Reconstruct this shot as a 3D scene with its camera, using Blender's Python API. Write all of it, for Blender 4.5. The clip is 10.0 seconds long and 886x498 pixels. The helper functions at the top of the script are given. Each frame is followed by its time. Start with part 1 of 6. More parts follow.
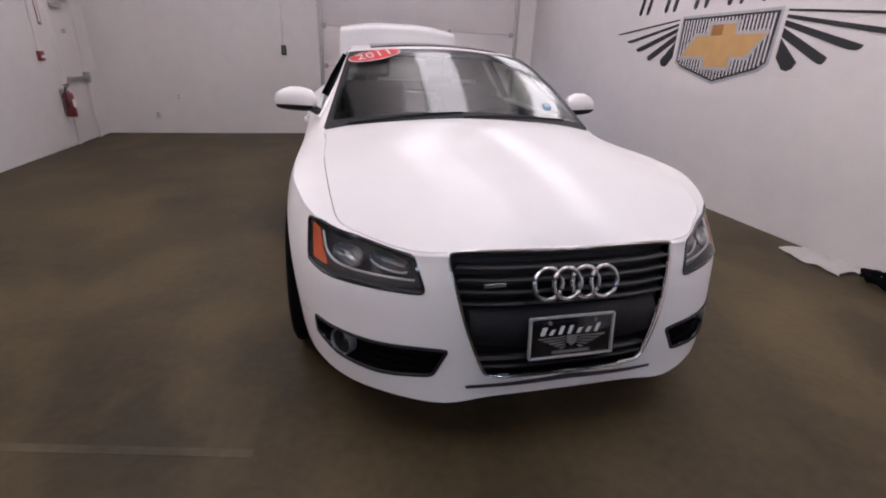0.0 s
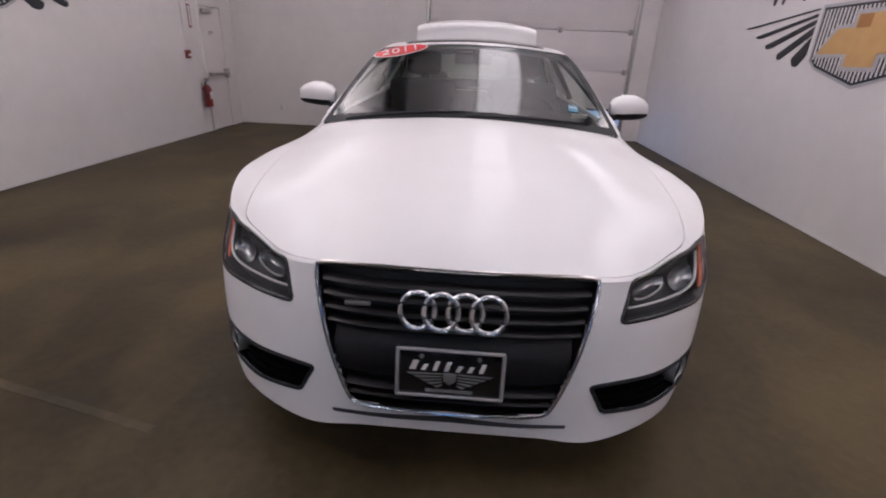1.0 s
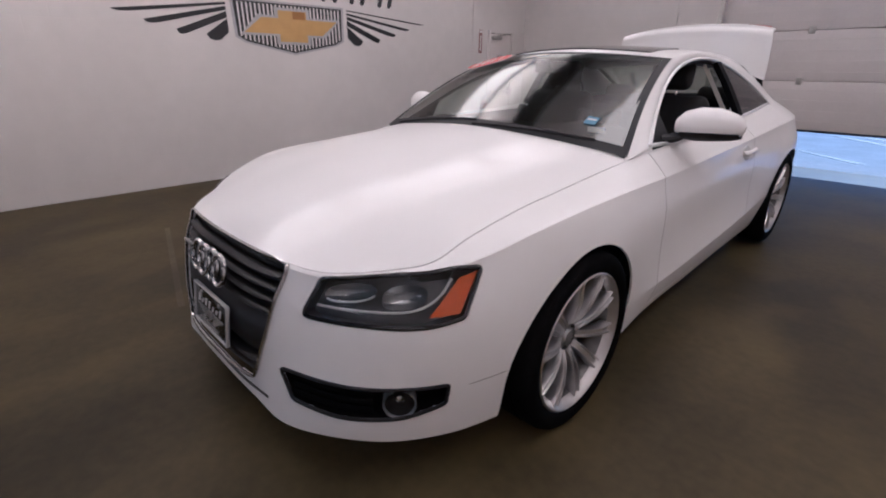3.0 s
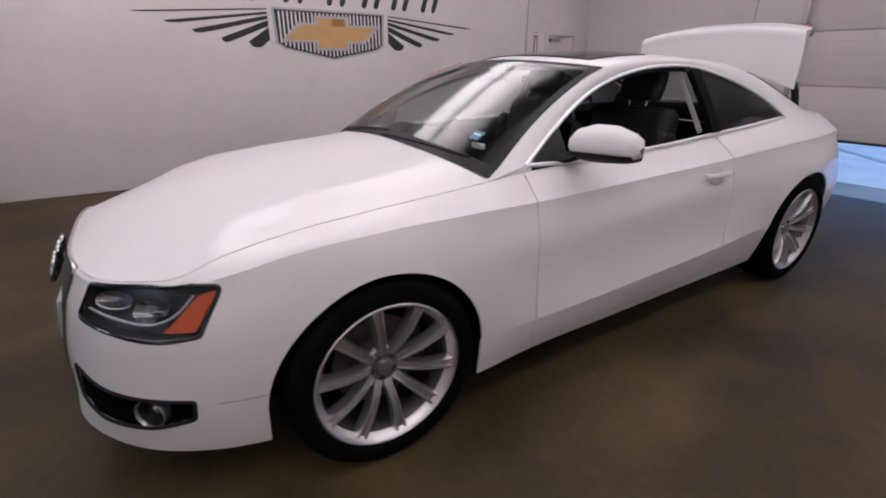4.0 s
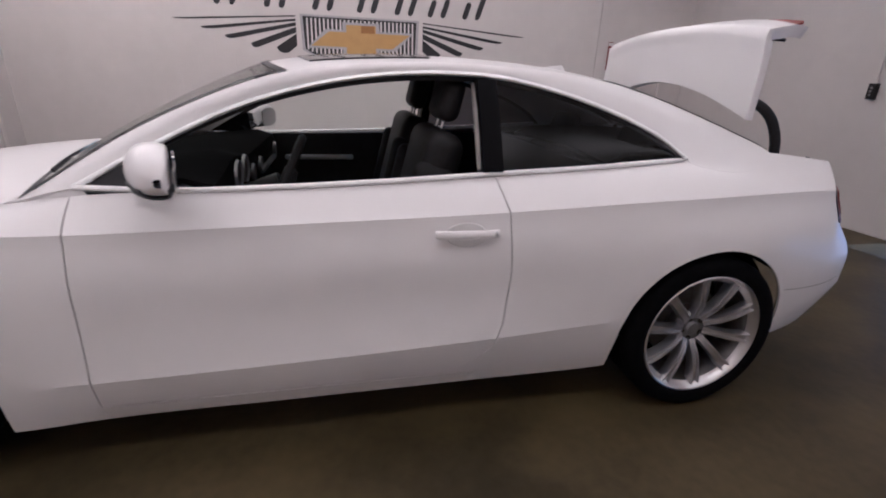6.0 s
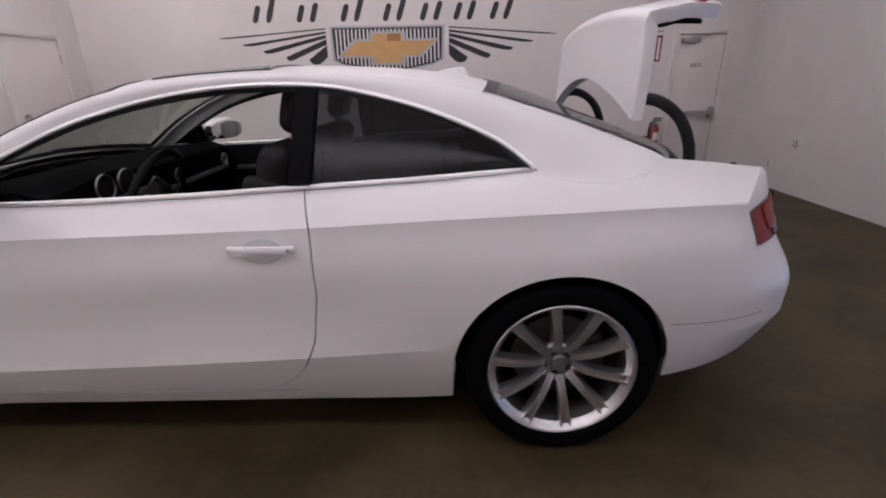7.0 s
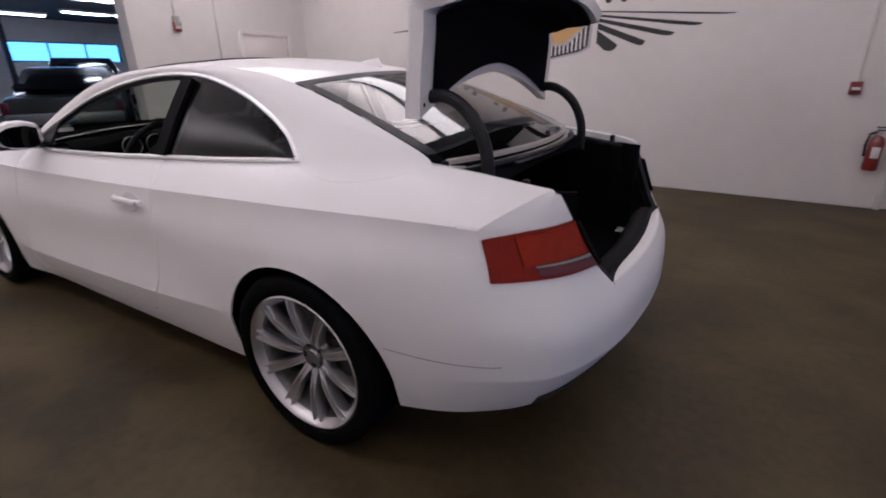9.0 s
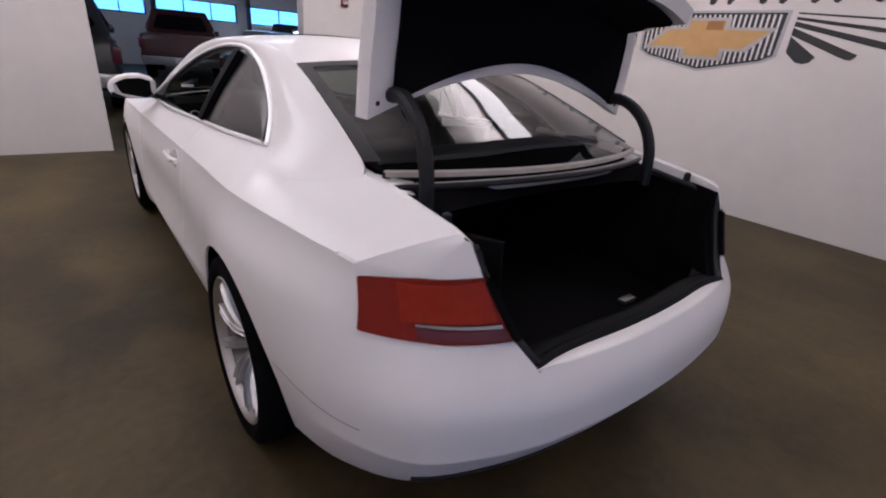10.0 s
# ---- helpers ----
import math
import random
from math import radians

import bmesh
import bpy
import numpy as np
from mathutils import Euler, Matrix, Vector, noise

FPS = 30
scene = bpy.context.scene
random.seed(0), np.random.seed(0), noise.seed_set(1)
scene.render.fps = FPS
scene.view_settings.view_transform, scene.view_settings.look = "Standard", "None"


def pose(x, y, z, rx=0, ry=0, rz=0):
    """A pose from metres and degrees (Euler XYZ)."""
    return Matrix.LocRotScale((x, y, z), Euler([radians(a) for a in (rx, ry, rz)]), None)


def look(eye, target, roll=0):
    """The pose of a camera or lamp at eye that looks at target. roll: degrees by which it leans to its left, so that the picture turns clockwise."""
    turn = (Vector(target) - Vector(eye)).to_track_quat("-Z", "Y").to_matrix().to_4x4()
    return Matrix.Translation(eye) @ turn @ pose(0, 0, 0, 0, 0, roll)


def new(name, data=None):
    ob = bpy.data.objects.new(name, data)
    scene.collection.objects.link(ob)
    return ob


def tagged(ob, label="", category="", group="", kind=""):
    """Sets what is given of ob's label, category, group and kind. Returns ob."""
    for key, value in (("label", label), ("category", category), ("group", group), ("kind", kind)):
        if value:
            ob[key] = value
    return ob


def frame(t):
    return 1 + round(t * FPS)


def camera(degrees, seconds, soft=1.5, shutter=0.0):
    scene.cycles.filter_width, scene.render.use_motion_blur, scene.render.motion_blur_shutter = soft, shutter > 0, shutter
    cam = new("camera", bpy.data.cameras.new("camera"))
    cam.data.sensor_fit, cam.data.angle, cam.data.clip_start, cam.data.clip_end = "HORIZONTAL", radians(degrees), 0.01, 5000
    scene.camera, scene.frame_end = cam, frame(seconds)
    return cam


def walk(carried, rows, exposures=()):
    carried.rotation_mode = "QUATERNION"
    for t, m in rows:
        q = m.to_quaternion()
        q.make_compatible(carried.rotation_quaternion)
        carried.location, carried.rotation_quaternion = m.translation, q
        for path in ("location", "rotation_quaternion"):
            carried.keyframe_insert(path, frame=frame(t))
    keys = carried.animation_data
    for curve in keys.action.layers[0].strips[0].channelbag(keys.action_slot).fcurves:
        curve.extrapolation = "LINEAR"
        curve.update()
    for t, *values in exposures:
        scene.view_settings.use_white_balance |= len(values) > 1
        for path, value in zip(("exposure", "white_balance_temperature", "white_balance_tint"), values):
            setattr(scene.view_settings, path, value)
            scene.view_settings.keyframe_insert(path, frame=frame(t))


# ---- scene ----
cam = camera(87.4, 10.0, soft=1.9, shutter=0.25)
PATH = [
    (0, (-0.716, -2.023, 1.236), (-0.269, -0.227, 0.478), 2.3),
    (0.5, (-0.352, -1.967, 1.249), (-0.157, -0.119, 0.510), 2.2),
    (1, (0.021, -1.919, 1.234), (-0.075, -0.078, 0.459), 2.4),
    (1.5, (0.435, -1.876, 1.242), (0.094, -0.092, 0.404), 5.1),
    (2, (0.868, -1.752, 1.238), (0.120, -0.083, 0.429), 1.7),
    (3.5, (1.787, -0.960, 1.204), (0.317, 0.191, 0.485), 1.1),
    (4, (2.035, -0.522, 1.248), (0.458, 0.471, 0.522), 0.2),
    (4.5, (2.267, -0.045, 1.290), (0.585, 0.706, 0.511), -2.3),
    (5, (2.262, 0.379, 1.261), (0.541, 1.074, 0.515), -0.4),
    (6.5, (2.251, 1.898, 1.247), (0.383, 2.095, 0.560), 1.5),
    (7, (2.243, 2.365, 1.274), (0.365, 2.346, 0.585), -0.9),
    (7.5, (2.125, 2.847, 1.295), (0.250, 2.612, 0.640), -2.7),
    (8, (2.019, 3.203, 1.281), (0.200, 2.766, 0.573), -2.3),
    (8.5, (1.874, 3.514, 1.267), (0.146, 2.827, 0.532), -1.4),
    (9, (1.803, 3.870, 1.267), (0.204, 2.905, 0.551), -0.5),
    (9.5, (1.483, 4.027, 1.262), (0.127, 2.785, 0.476), 3.2),
    (10, (1.192, 4.173, 1.311), (0.031, 2.744, 0.530), 5.0),
]
walk(cam, [(t, look(eye, target, roll)) for t, eye, target, roll in PATH], [(0, 0.06, 4300, 10), (1.0, -0.12, 4300, 10), (2.0, -0.12, 4300, 10), (3.5, -0.2, 4300, 10), (5.0, -0.16, 4300, 10), (7.5, -0.19, 4300, 10), (9.0, -0.16, 4300, 10), (10, 0.02, 4300, 10)])

# ---- light ----
world = bpy.data.worlds.new("sky")
scene.world = world
world.use_nodes = True
wn = world.node_tree.nodes
sky = wn.new("ShaderNodeTexSky")
sky.sky_type, sky.sun_disc = "NISHITA", False
sky.sun_elevation, sky.sun_rotation = radians(35), radians(180)
sky.ozone_density, sky.dust_density = 3.0, 0.3
wn["Background"].inputs[1].default_value = 0.15
world.node_tree.links.new(sky.outputs[0], wn["Background"].inputs[0])
sun = new("sun", bpy.data.lights.new("sun", "SUN"))
sun.data.energy, sun.data.angle, sun.data.color = 3.0, radians(0.5), (1.0, 0.95, 0.88)
sun.rotation_euler = (radians(-55), 0, 0)
door_sky = new("door_skylight", bpy.data.lights.new("door_skylight", "AREA"))
door_sky.data.shape, door_sky.data.size, door_sky.data.size_y, door_sky.data.energy = "RECTANGLE", 3.1, 0.42, 2.2
door_sky.data.color = (0.24, 0.48, 1.0)
door_sky.location, door_sky.rotation_euler = (0.83, 6.30, 0.24), (radians(-90), 0, 0)
LAMP_W, LAMP_RGB = 23.0, (1.0, 0.682, 0.422)

# Room limits: inner faces.
X0, X1, Y0, Y1, ZC = -4.00, 2.78, -2.15, 6.20, 3.40


# ---- materials ----
def material(name, base, rough=0.5, metal=0.0, coat=0.0, grain=0.0, grain_scale=30.0, stain=0.0, stain_scale=1.5, bump=0.0, bump_scale=120.0, emit=None, strength=0.0, coat_rough=0.05, spec=0.5):
    m = bpy.data.materials.new(name)
    m.use_nodes = True
    nt = m.node_tree
    b = nt.nodes["Principled BSDF"]
    b.inputs["Base Color"].default_value = (*base, 1)
    b.inputs["Roughness"].default_value = rough
    b.inputs["Metallic"].default_value = metal
    b.inputs["Specular IOR Level"].default_value = spec
    b.inputs["Coat Weight"].default_value = coat
    b.inputs["Coat Roughness"].default_value = coat_rough
    if emit:
        b.inputs["Emission Color"].default_value = (*emit, 1)
        b.inputs["Emission Strength"].default_value = strength
    geo = nt.nodes.new("ShaderNodeTexCoord")
    last = None
    for amount, scale, detail in ((grain, grain_scale, 3), (stain, stain_scale, 6)):
        if amount:
            n = nt.nodes.new("ShaderNodeTexNoise")
            n.inputs["Scale"].default_value, n.inputs["Detail"].default_value = scale, detail
            nt.links.new(geo.outputs["Object"], n.inputs["Vector"])
            r = nt.nodes.new("ShaderNodeMapRange")
            r.inputs[1].default_value, r.inputs[2].default_value = 0.3, 0.7
            r.inputs[3].default_value, r.inputs[4].default_value = 1 - amount, 1 + amount
            nt.links.new(n.outputs["Fac"], r.inputs[0])
            mix = nt.nodes.new("ShaderNodeMix")
            mix.data_type, mix.blend_type = "RGBA", "MULTIPLY"
            mix.inputs[0].default_value = 1
            if last:
                nt.links.new(last, mix.inputs[6])
            else:
                mix.inputs[6].default_value = (*base, 1)
            nt.links.new(r.outputs[0], mix.inputs[7])
            last = mix.outputs[2]
            if amount == stain:
                rr = nt.nodes.new("ShaderNodeMapRange")
                rr.inputs[3].default_value, rr.inputs[4].default_value = max(0.05, rough - 0.12), min(1, rough + 0.1)
                nt.links.new(n.outputs["Fac"], rr.inputs[0])
                nt.links.new(rr.outputs[0], b.inputs["Roughness"])
    if last:
        nt.links.new(last, b.inputs["Base Color"])
    if bump:
        n = nt.nodes.new("ShaderNodeTexNoise")
        n.inputs["Scale"].default_value, n.inputs["Detail"].default_value = bump_scale, 4
        nt.links.new(geo.outputs["Object"], n.inputs["Vector"])
        bp = nt.nodes.new("ShaderNodeBump")
        bp.inputs["Strength"].default_value, bp.inputs["Distance"].default_value = bump, 0.004
        nt.links.new(n.outputs["Fac"], bp.inputs["Height"])
        nt.links.new(bp.outputs[0], b.inputs["Normal"])
    return m


def glass(name, tint, gloss=0.02, ior=1.55):
    """Thin pane: tinted see-through with a mirror-like sheen that grows at a slant."""
    m = bpy.data.materials.new(name)
    m.use_nodes = True
    nt = m.node_tree
    nt.nodes.remove(nt.nodes["Principled BSDF"])
    out = nt.nodes["Material Output"]
    t, g, lw, pw, sheen, mix = (nt.nodes.new("ShaderNode" + k) for k in ("BsdfTransparent", "BsdfGlossy", "LayerWeight", "Math", "MapRange", "MixShader"))
    t.inputs[0].default_value = (*tint, 1)
    g.inputs["Roughness"].default_value = gloss
    lw.inputs[0].default_value = 0.5
    pw.operation = "POWER"
    pw.inputs[1].default_value = 5.0
    nt.links.new(lw.outputs["Facing"], pw.inputs[0])
    sheen.inputs[3].default_value, sheen.inputs[4].default_value = ((ior - 1) / (ior + 1)) ** 2, 1.0
    nt.links.new(pw.outputs[0], sheen.inputs[0])
    nt.links.new(sheen.outputs[0], mix.inputs[0])
    nt.links.new(t.outputs[0], mix.inputs[1])
    nt.links.new(g.outputs[0], mix.inputs[2])
    nt.links.new(mix.outputs[0], out.inputs[0])
    return m


PAINT = material("white_car_paint", (0.80, 0.785, 0.79), 0.5, coat=0.42, grain=0.012, grain_scale=4, coat_rough=0.08, spec=0.2)
BLACK = material("black_plastic", (0.012, 0.012, 0.014), 0.5, grain=0.2, grain_scale=60, spec=0.3)
GLOSSBLACK = material("gloss_black", (0.008, 0.008, 0.01), 0.12, coat=0.5)
RUBBER = material("tyre_rubber", (0.0045, 0.0045, 0.005), 0.9, grain=0.25, grain_scale=40, bump=0.3, spec=0.04)
CARPET = material("black_carpet", (0.007, 0.0065, 0.0075), 0.95, grain=0.3, grain_scale=250, bump=0.8, bump_scale=400, spec=0.04)
SILLBLACK = material("sill_black", (0.006, 0.006, 0.007), 0.65, grain=0.15, grain_scale=50, spec=0.12)
PILLAR = material("pillar_black", (0.004, 0.004, 0.005), 0.6, grain=0.1, spec=0.05)
STICKERBLUE = material("sticker_blue", (0.12, 0.28, 0.42), 0.4, grain=0.1)
LINER = material("arch_liner_felt", (0.004, 0.004, 0.0045), 0.95, grain=0.3, grain_scale=80, spec=0.05)
LEATHER = material("black_leather", (0.011, 0.0105, 0.011), 0.6, grain=0.2, grain_scale=30, bump=0.25, bump_scale=150, spec=0.25)
DASH = material("dash_black", (0.0055, 0.0055, 0.006), 0.95, grain=0.2, grain_scale=90, bump=0.3, spec=0.03)
TRIMGREY = material("pale_grey_trim", (0.42, 0.40, 0.37), 0.6, grain=0.06)
BRIGHT = material("bright_trim", (0.93, 0.93, 0.94), 0.42, metal=0.75, grain=0.04)
CHROME = material("chrome", (0.66, 0.655, 0.66), 0.17, metal=1.0, grain=0.05, grain_scale=15)
ALLOY = material("alloy_wheel_silver", (0.58, 0.57, 0.58), 0.34, metal=0.92, coat=0.4, grain=0.08, grain_scale=14)
# Dark grey carries the shade inside the rim; the metal is the alloy's.
BARREL = material("shade_dark_rim", (0.20, 0.195, 0.19), 0.45, metal=0.85, grain=0.2, grain_scale=25)
HUB = material("hub_grey", (0.30, 0.295, 0.30), 0.4, metal=0.8, grain=0.1)
STEEL = material("brake_steel", (0.14, 0.135, 0.13), 0.45, metal=0.9, grain=0.2, grain_scale=25)
SILVER = material("satin_silver", (0.45, 0.45, 0.46), 0.3, metal=0.8)
LAMPBACK = material("headlight_housing", (0.095, 0.092, 0.095), 0.34, metal=0.3, grain=0.1)
REFLECTOR = material("lamp_reflector", (0.75, 0.75, 0.77), 0.1, metal=1.0)
AMBER = material("amber_lens", (0.62, 0.11, 0.010), 0.2, coat=0.4, grain=0.12, grain_scale=90)
RED = material("red_lens", (0.19, 0.012, 0.004), 0.3, coat=0.10, grain=0.08, grain_scale=40, spec=0.2)
DARKRED = material("dark_red_lens", (0.095, 0.010, 0.026), 0.2, coat=0.4, grain=0.06, grain_scale=60)
CLEAR = glass("clear_glass", (0.93, 0.96, 0.94))
SCREEN = glass("screen_glass", (0.58, 0.64, 0.58), 0.10, 2.5)
LENS = glass("lens_glass", (0.84, 0.86, 0.87), 0.10, 1.36)
PROJECTOR = material("projector_bowl", (0.30, 0.295, 0.30), 0.2, metal=1.0, grain=0.05)
TINT = glass("tinted_glass", (0.105, 0.102, 0.108), 0.2, 1.36)
REARTINT = glass("rear_glass", (0.48, 0.52, 0.49), 0.03, 2.1)
MIRROR = material("mirror_glass", (0.45, 0.46, 0.47), 0.02, metal=1.0)
WALL = material("painted_wall", (0.66, 0.63, 0.62), 0.55, grain=0.02, grain_scale=6, stain=0.05, stain_scale=0.8, bump=0.15, bump_scale=60)
FRAMEPAINT = material("door_paint", (0.66, 0.62, 0.61), 0.45, grain=0.02, stain=0.05)
PANELPAINT = material("garage_door_paint", (0.68, 0.64, 0.64), 0.42, grain=0.02, stain=0.05, stain_scale=2)
DECALBLACK = material("decal_black", (0.02, 0.02, 0.022), 0.4, grain=0.1)
DECALGREY = material("decal_silver", (0.42, 0.41, 0.43), 0.35, grain=0.08, grain_scale=20)
DECALWHITE = material("decal_white", (0.72, 0.70, 0.70), 0.4, grain=0.03)
GOLD = material("decal_gold", (0.52, 0.33, 0.115), 0.35, grain=0.05, grain_scale=9)
GOLDDARK = material("decal_dark_gold", (0.34, 0.17, 0.045), 0.35, grain=0.1, grain_scale=9)
REDPAINT = material("red_enamel", (0.17, 0.017, 0.014), 0.3, coat=0.3, grain=0.08)
CLOTH = material("white_cloth", (0.75, 0.72, 0.70), 0.9, grain=0.06, grain_scale=60, bump=0.4)
GALV = material("galvanised", (0.40, 0.39, 0.38), 0.4, metal=0.7, grain=0.1)
CEIL = material("ceiling_white", (0.78, 0.76, 0.75), 0.8, grain=0.04, stain=0.05)
TUBE = material("lamp_tube", (0.9, 0.9, 0.9), 0.4, emit=(1.0, 0.69, 0.45), strength=2.4)
ASPHALT = material("outdoor_paving", (0.42, 0.42, 0.43), 0.8, grain=0.1, grain_scale=20, stain=0.2)


def block_courses(m, wide=0.40, high=0.20):
    """Faint painted-over block joints as relief."""
    nt = m.node_tree
    b = nt.nodes["Principled BSDF"]
    geo = next(n for n in nt.nodes if n.type == "TEX_COORD")
    sp, ad, cb, br, bp = (nt.nodes.new("ShaderNode" + k) for k in ("SeparateXYZ", "Math", "CombineXYZ", "TexBrick", "Bump"))
    nt.links.new(geo.outputs["Object"], sp.inputs[0])
    nt.links.new(sp.outputs[0], ad.inputs[0])
    nt.links.new(sp.outputs[1], ad.inputs[1])
    nt.links.new(ad.outputs[0], cb.inputs[0])
    nt.links.new(sp.outputs[2], cb.inputs[1])
    nt.links.new(cb.outputs[0], br.inputs["Vector"])
    br.inputs["Scale"].default_value = 1.0
    br.inputs["Brick Width"].default_value, br.inputs["Row Height"].default_value = wide, high
    br.inputs["Mortar Size"].default_value, br.inputs["Mortar Smooth"].default_value = 0.006, 0.6
    bp.inputs["Strength"].default_value, bp.inputs["Distance"].default_value = 0.22, 0.004
    bp.invert = True
    nt.links.new(br.outputs["Fac"], bp.inputs["Height"])
    old = b.inputs["Normal"].links[0].from_socket
    nt.links.new(old, bp.inputs["Normal"])
    nt.links.new(bp.outputs[0], b.inputs["Normal"])


block_courses(WALL)


def concrete(name, base):
    m = material(name, base, 0.55, grain=0.12, grain_scale=22, stain=0.55, stain_scale=0.9, bump=0.05, bump_scale=40, spec=0.18)
    nt = m.node_tree
    b = nt.nodes["Principled BSDF"]
    src = b.inputs["Base Color"].links[0].from_socket
    geo = next(n for n in nt.nodes if n.type == "TEX_COORD")
    # Pale scuffs, stretched along the drive direction.
    mp = nt.nodes.new("ShaderNodeMapping")
    mp.inputs["Scale"].default_value = (1.25, 0.9, 1)
    nt.links.new(geo.outputs["Object"], mp.inputs[0])
    n = nt.nodes.new("ShaderNodeTexNoise")
    n.inputs["Scale"].default_value, n.inputs["Detail"].default_value, n.inputs["Distortion"].default_value = 1.5, 6, 0.25
    nt.links.new(mp.outputs[0], n.inputs["Vector"])
    r = nt.nodes.new("ShaderNodeMapRange")
    r.inputs[1].default_value, r.inputs[2].default_value, r.inputs[3].default_value, r.inputs[4].default_value = 0.48, 0.76, 0, 0.52
    nt.links.new(n.outputs["Fac"], r.inputs[0])
    mix = nt.nodes.new("ShaderNodeMix")
    mix.data_type = "RGBA"
    nt.links.new(r.outputs[0], mix.inputs[0])
    nt.links.new(src, mix.inputs[6])
    mix.inputs[7].default_value = (base[0] * 2.3, base[1] * 2.25, base[2] * 2.0, 1)
    nt.links.new(mix.outputs[2], b.inputs["Base Color"])
    return m


CONCRETE = concrete("sealed_concrete", (0.060, 0.047, 0.0225))

FLOORLINE = concrete("worn_floor_paint", (0.080, 0.066, 0.040))


# ---- mesh tools ----
def ob_from(name, verts, faces, mat, parent=None, label="", smooth=35):
    me = bpy.data.meshes.new(name)
    me.from_pydata([tuple(map(float, v)) for v in verts], [], [tuple(f) for f in faces])
    me.materials.append(mat)
    if smooth:
        me.polygons.foreach_set("use_smooth", [True] * len(me.polygons))
        me.set_sharp_from_angle(angle=radians(smooth))
    me.update()
    ob = new(name, me)
    if parent:
        ob.parent = parent
    if label:
        ob["label"] = label
    return ob


def part(name, bm, mat, parent=None, label="", smooth=35):
    bmesh.ops.recalc_face_normals(bm, faces=bm.faces)
    me = bpy.data.meshes.new(name)
    bm.to_mesh(me)
    bm.free()
    me.materials.append(mat)
    if smooth:
        me.polygons.foreach_set("use_smooth", [True] * len(me.polygons))
        me.set_sharp_from_angle(angle=radians(smooth))
    ob = new(name, me)
    if parent:
        ob.parent = parent
    if label:
        ob["label"] = label
    return ob


def thing(name, label, category, group="", kind="", at=(0, 0, 0)):
    ob = new(name)
    ob.location = at
    ob.empty_display_size = 0.1
    return tagged(ob, label, category, group, kind)


def add_box(bm, lo, hi, bevel=0.0, m=None, seg=2):
    """A box between two corners, with rounded edges."""
    c = [(a + b) / 2 for a, b in zip(lo, hi)]
    d = [abs(b - a) for a, b in zip(lo, hi)]
    r = bmesh.ops.create_cube(bm, size=1, matrix=Matrix.LocRotScale(c, None, d))
    vs = r["verts"]
    if bevel:
        es = list({e for v in vs for e in v.link_edges})
        g = bmesh.ops.bevel(bm, geom=es, offset=bevel, segments=seg, affect="EDGES", profile=0.5)
        vs = list({v for f in g["faces"] for v in f.verts} | {v for v in vs if v.is_valid})
    if m:
        bmesh.ops.transform(bm, matrix=m, verts=[v for v in vs if v.is_valid])
    return vs


def box(name, lo, hi, mat, parent=None, label="", bevel=0.004, m=None, seg=2):
    bm = bmesh.new()
    add_box(bm, lo, hi, bevel, m, seg)
    return part(name, bm, mat, parent, label)


def grid_faces(nu, nv, off=0, flip=False, wrap=False):
    out = []
    for i in range(nu if wrap else nu - 1):
        for j in range(nv - 1):
            a, b = off + i * nv + j, off + ((i + 1) % nu) * nv + j
            out.append((a, a + 1, b + 1, b) if flip else (a, b, b + 1, a + 1))
    return out


def grid_normals(g):
    du, dv = np.gradient(g, axis=0), np.gradient(g, axis=1)
    n = np.cross(du, dv)
    return n / np.maximum(np.linalg.norm(n, axis=-1, keepdims=True), 1e-9)


def sheet(name, g, mat, parent=None, label="", thick=0.0, mask=None, flip=False, smooth=35):
    """A surface from a grid of points, with thickness behind it; mask drops cells."""
    g = np.asarray(g, float)
    nu, nv = g.shape[:2]
    faces = grid_faces(nu, nv, 0, flip)
    if mask is not None:
        keep = mask.ravel()
        faces = [f for f, k in zip(faces, keep) if k]
    verts = g.reshape(-1, 3)
    if thick:
        n = grid_normals(g) * (-1 if flip else 1)
        verts = np.concatenate([verts, (g - n * thick).reshape(-1, 3)])
        o = nu * nv
        back = [tuple(v + o for v in reversed(f)) for f in faces]
        edges = {}
        for f in faces:
            for a, b in zip(f, f[1:] + f[:1]):
                if (b, a) in edges:
                    del edges[(b, a)]
                else:
                    edges[(a, b)] = 1
        faces = faces + back + [(b, a, a + o, b + o) for a, b in edges]
    return ob_from(name, verts, faces, mat, parent, label, smooth)


def tube_verts(path, radius, sides=8, closed=False, flat=None):
    """Points round a path; flat=(across, up) radii along the given normal per point."""
    p = np.asarray(path, float)
    n = len(p)
    t = (np.roll(p, -1, 0) - np.roll(p, 1, 0)) if closed else np.gradient(p, axis=0)
    t /= np.maximum(np.linalg.norm(t, axis=1, keepdims=True), 1e-9)
    ref = np.array((0, 0, 1.0)) if flat is None else None
    rings = []
    for i in range(n):
        up = (np.asarray(flat[i], float) if flat is not None else (ref if abs(t[i] @ ref) < 0.9 else np.array((1.0, 0, 0))))
        a = np.cross(t[i], up)
        a /= max(np.linalg.norm(a), 1e-9)
        b = np.cross(a, t[i])
        ra, rb = radius if isinstance(radius, tuple) else (radius, radius)
        rings.append([p[i] + ra * math.cos(k) * a + rb * math.sin(k) * b for k in np.linspace(0, 2 * math.pi, sides, endpoint=False)])
    return np.array(rings)


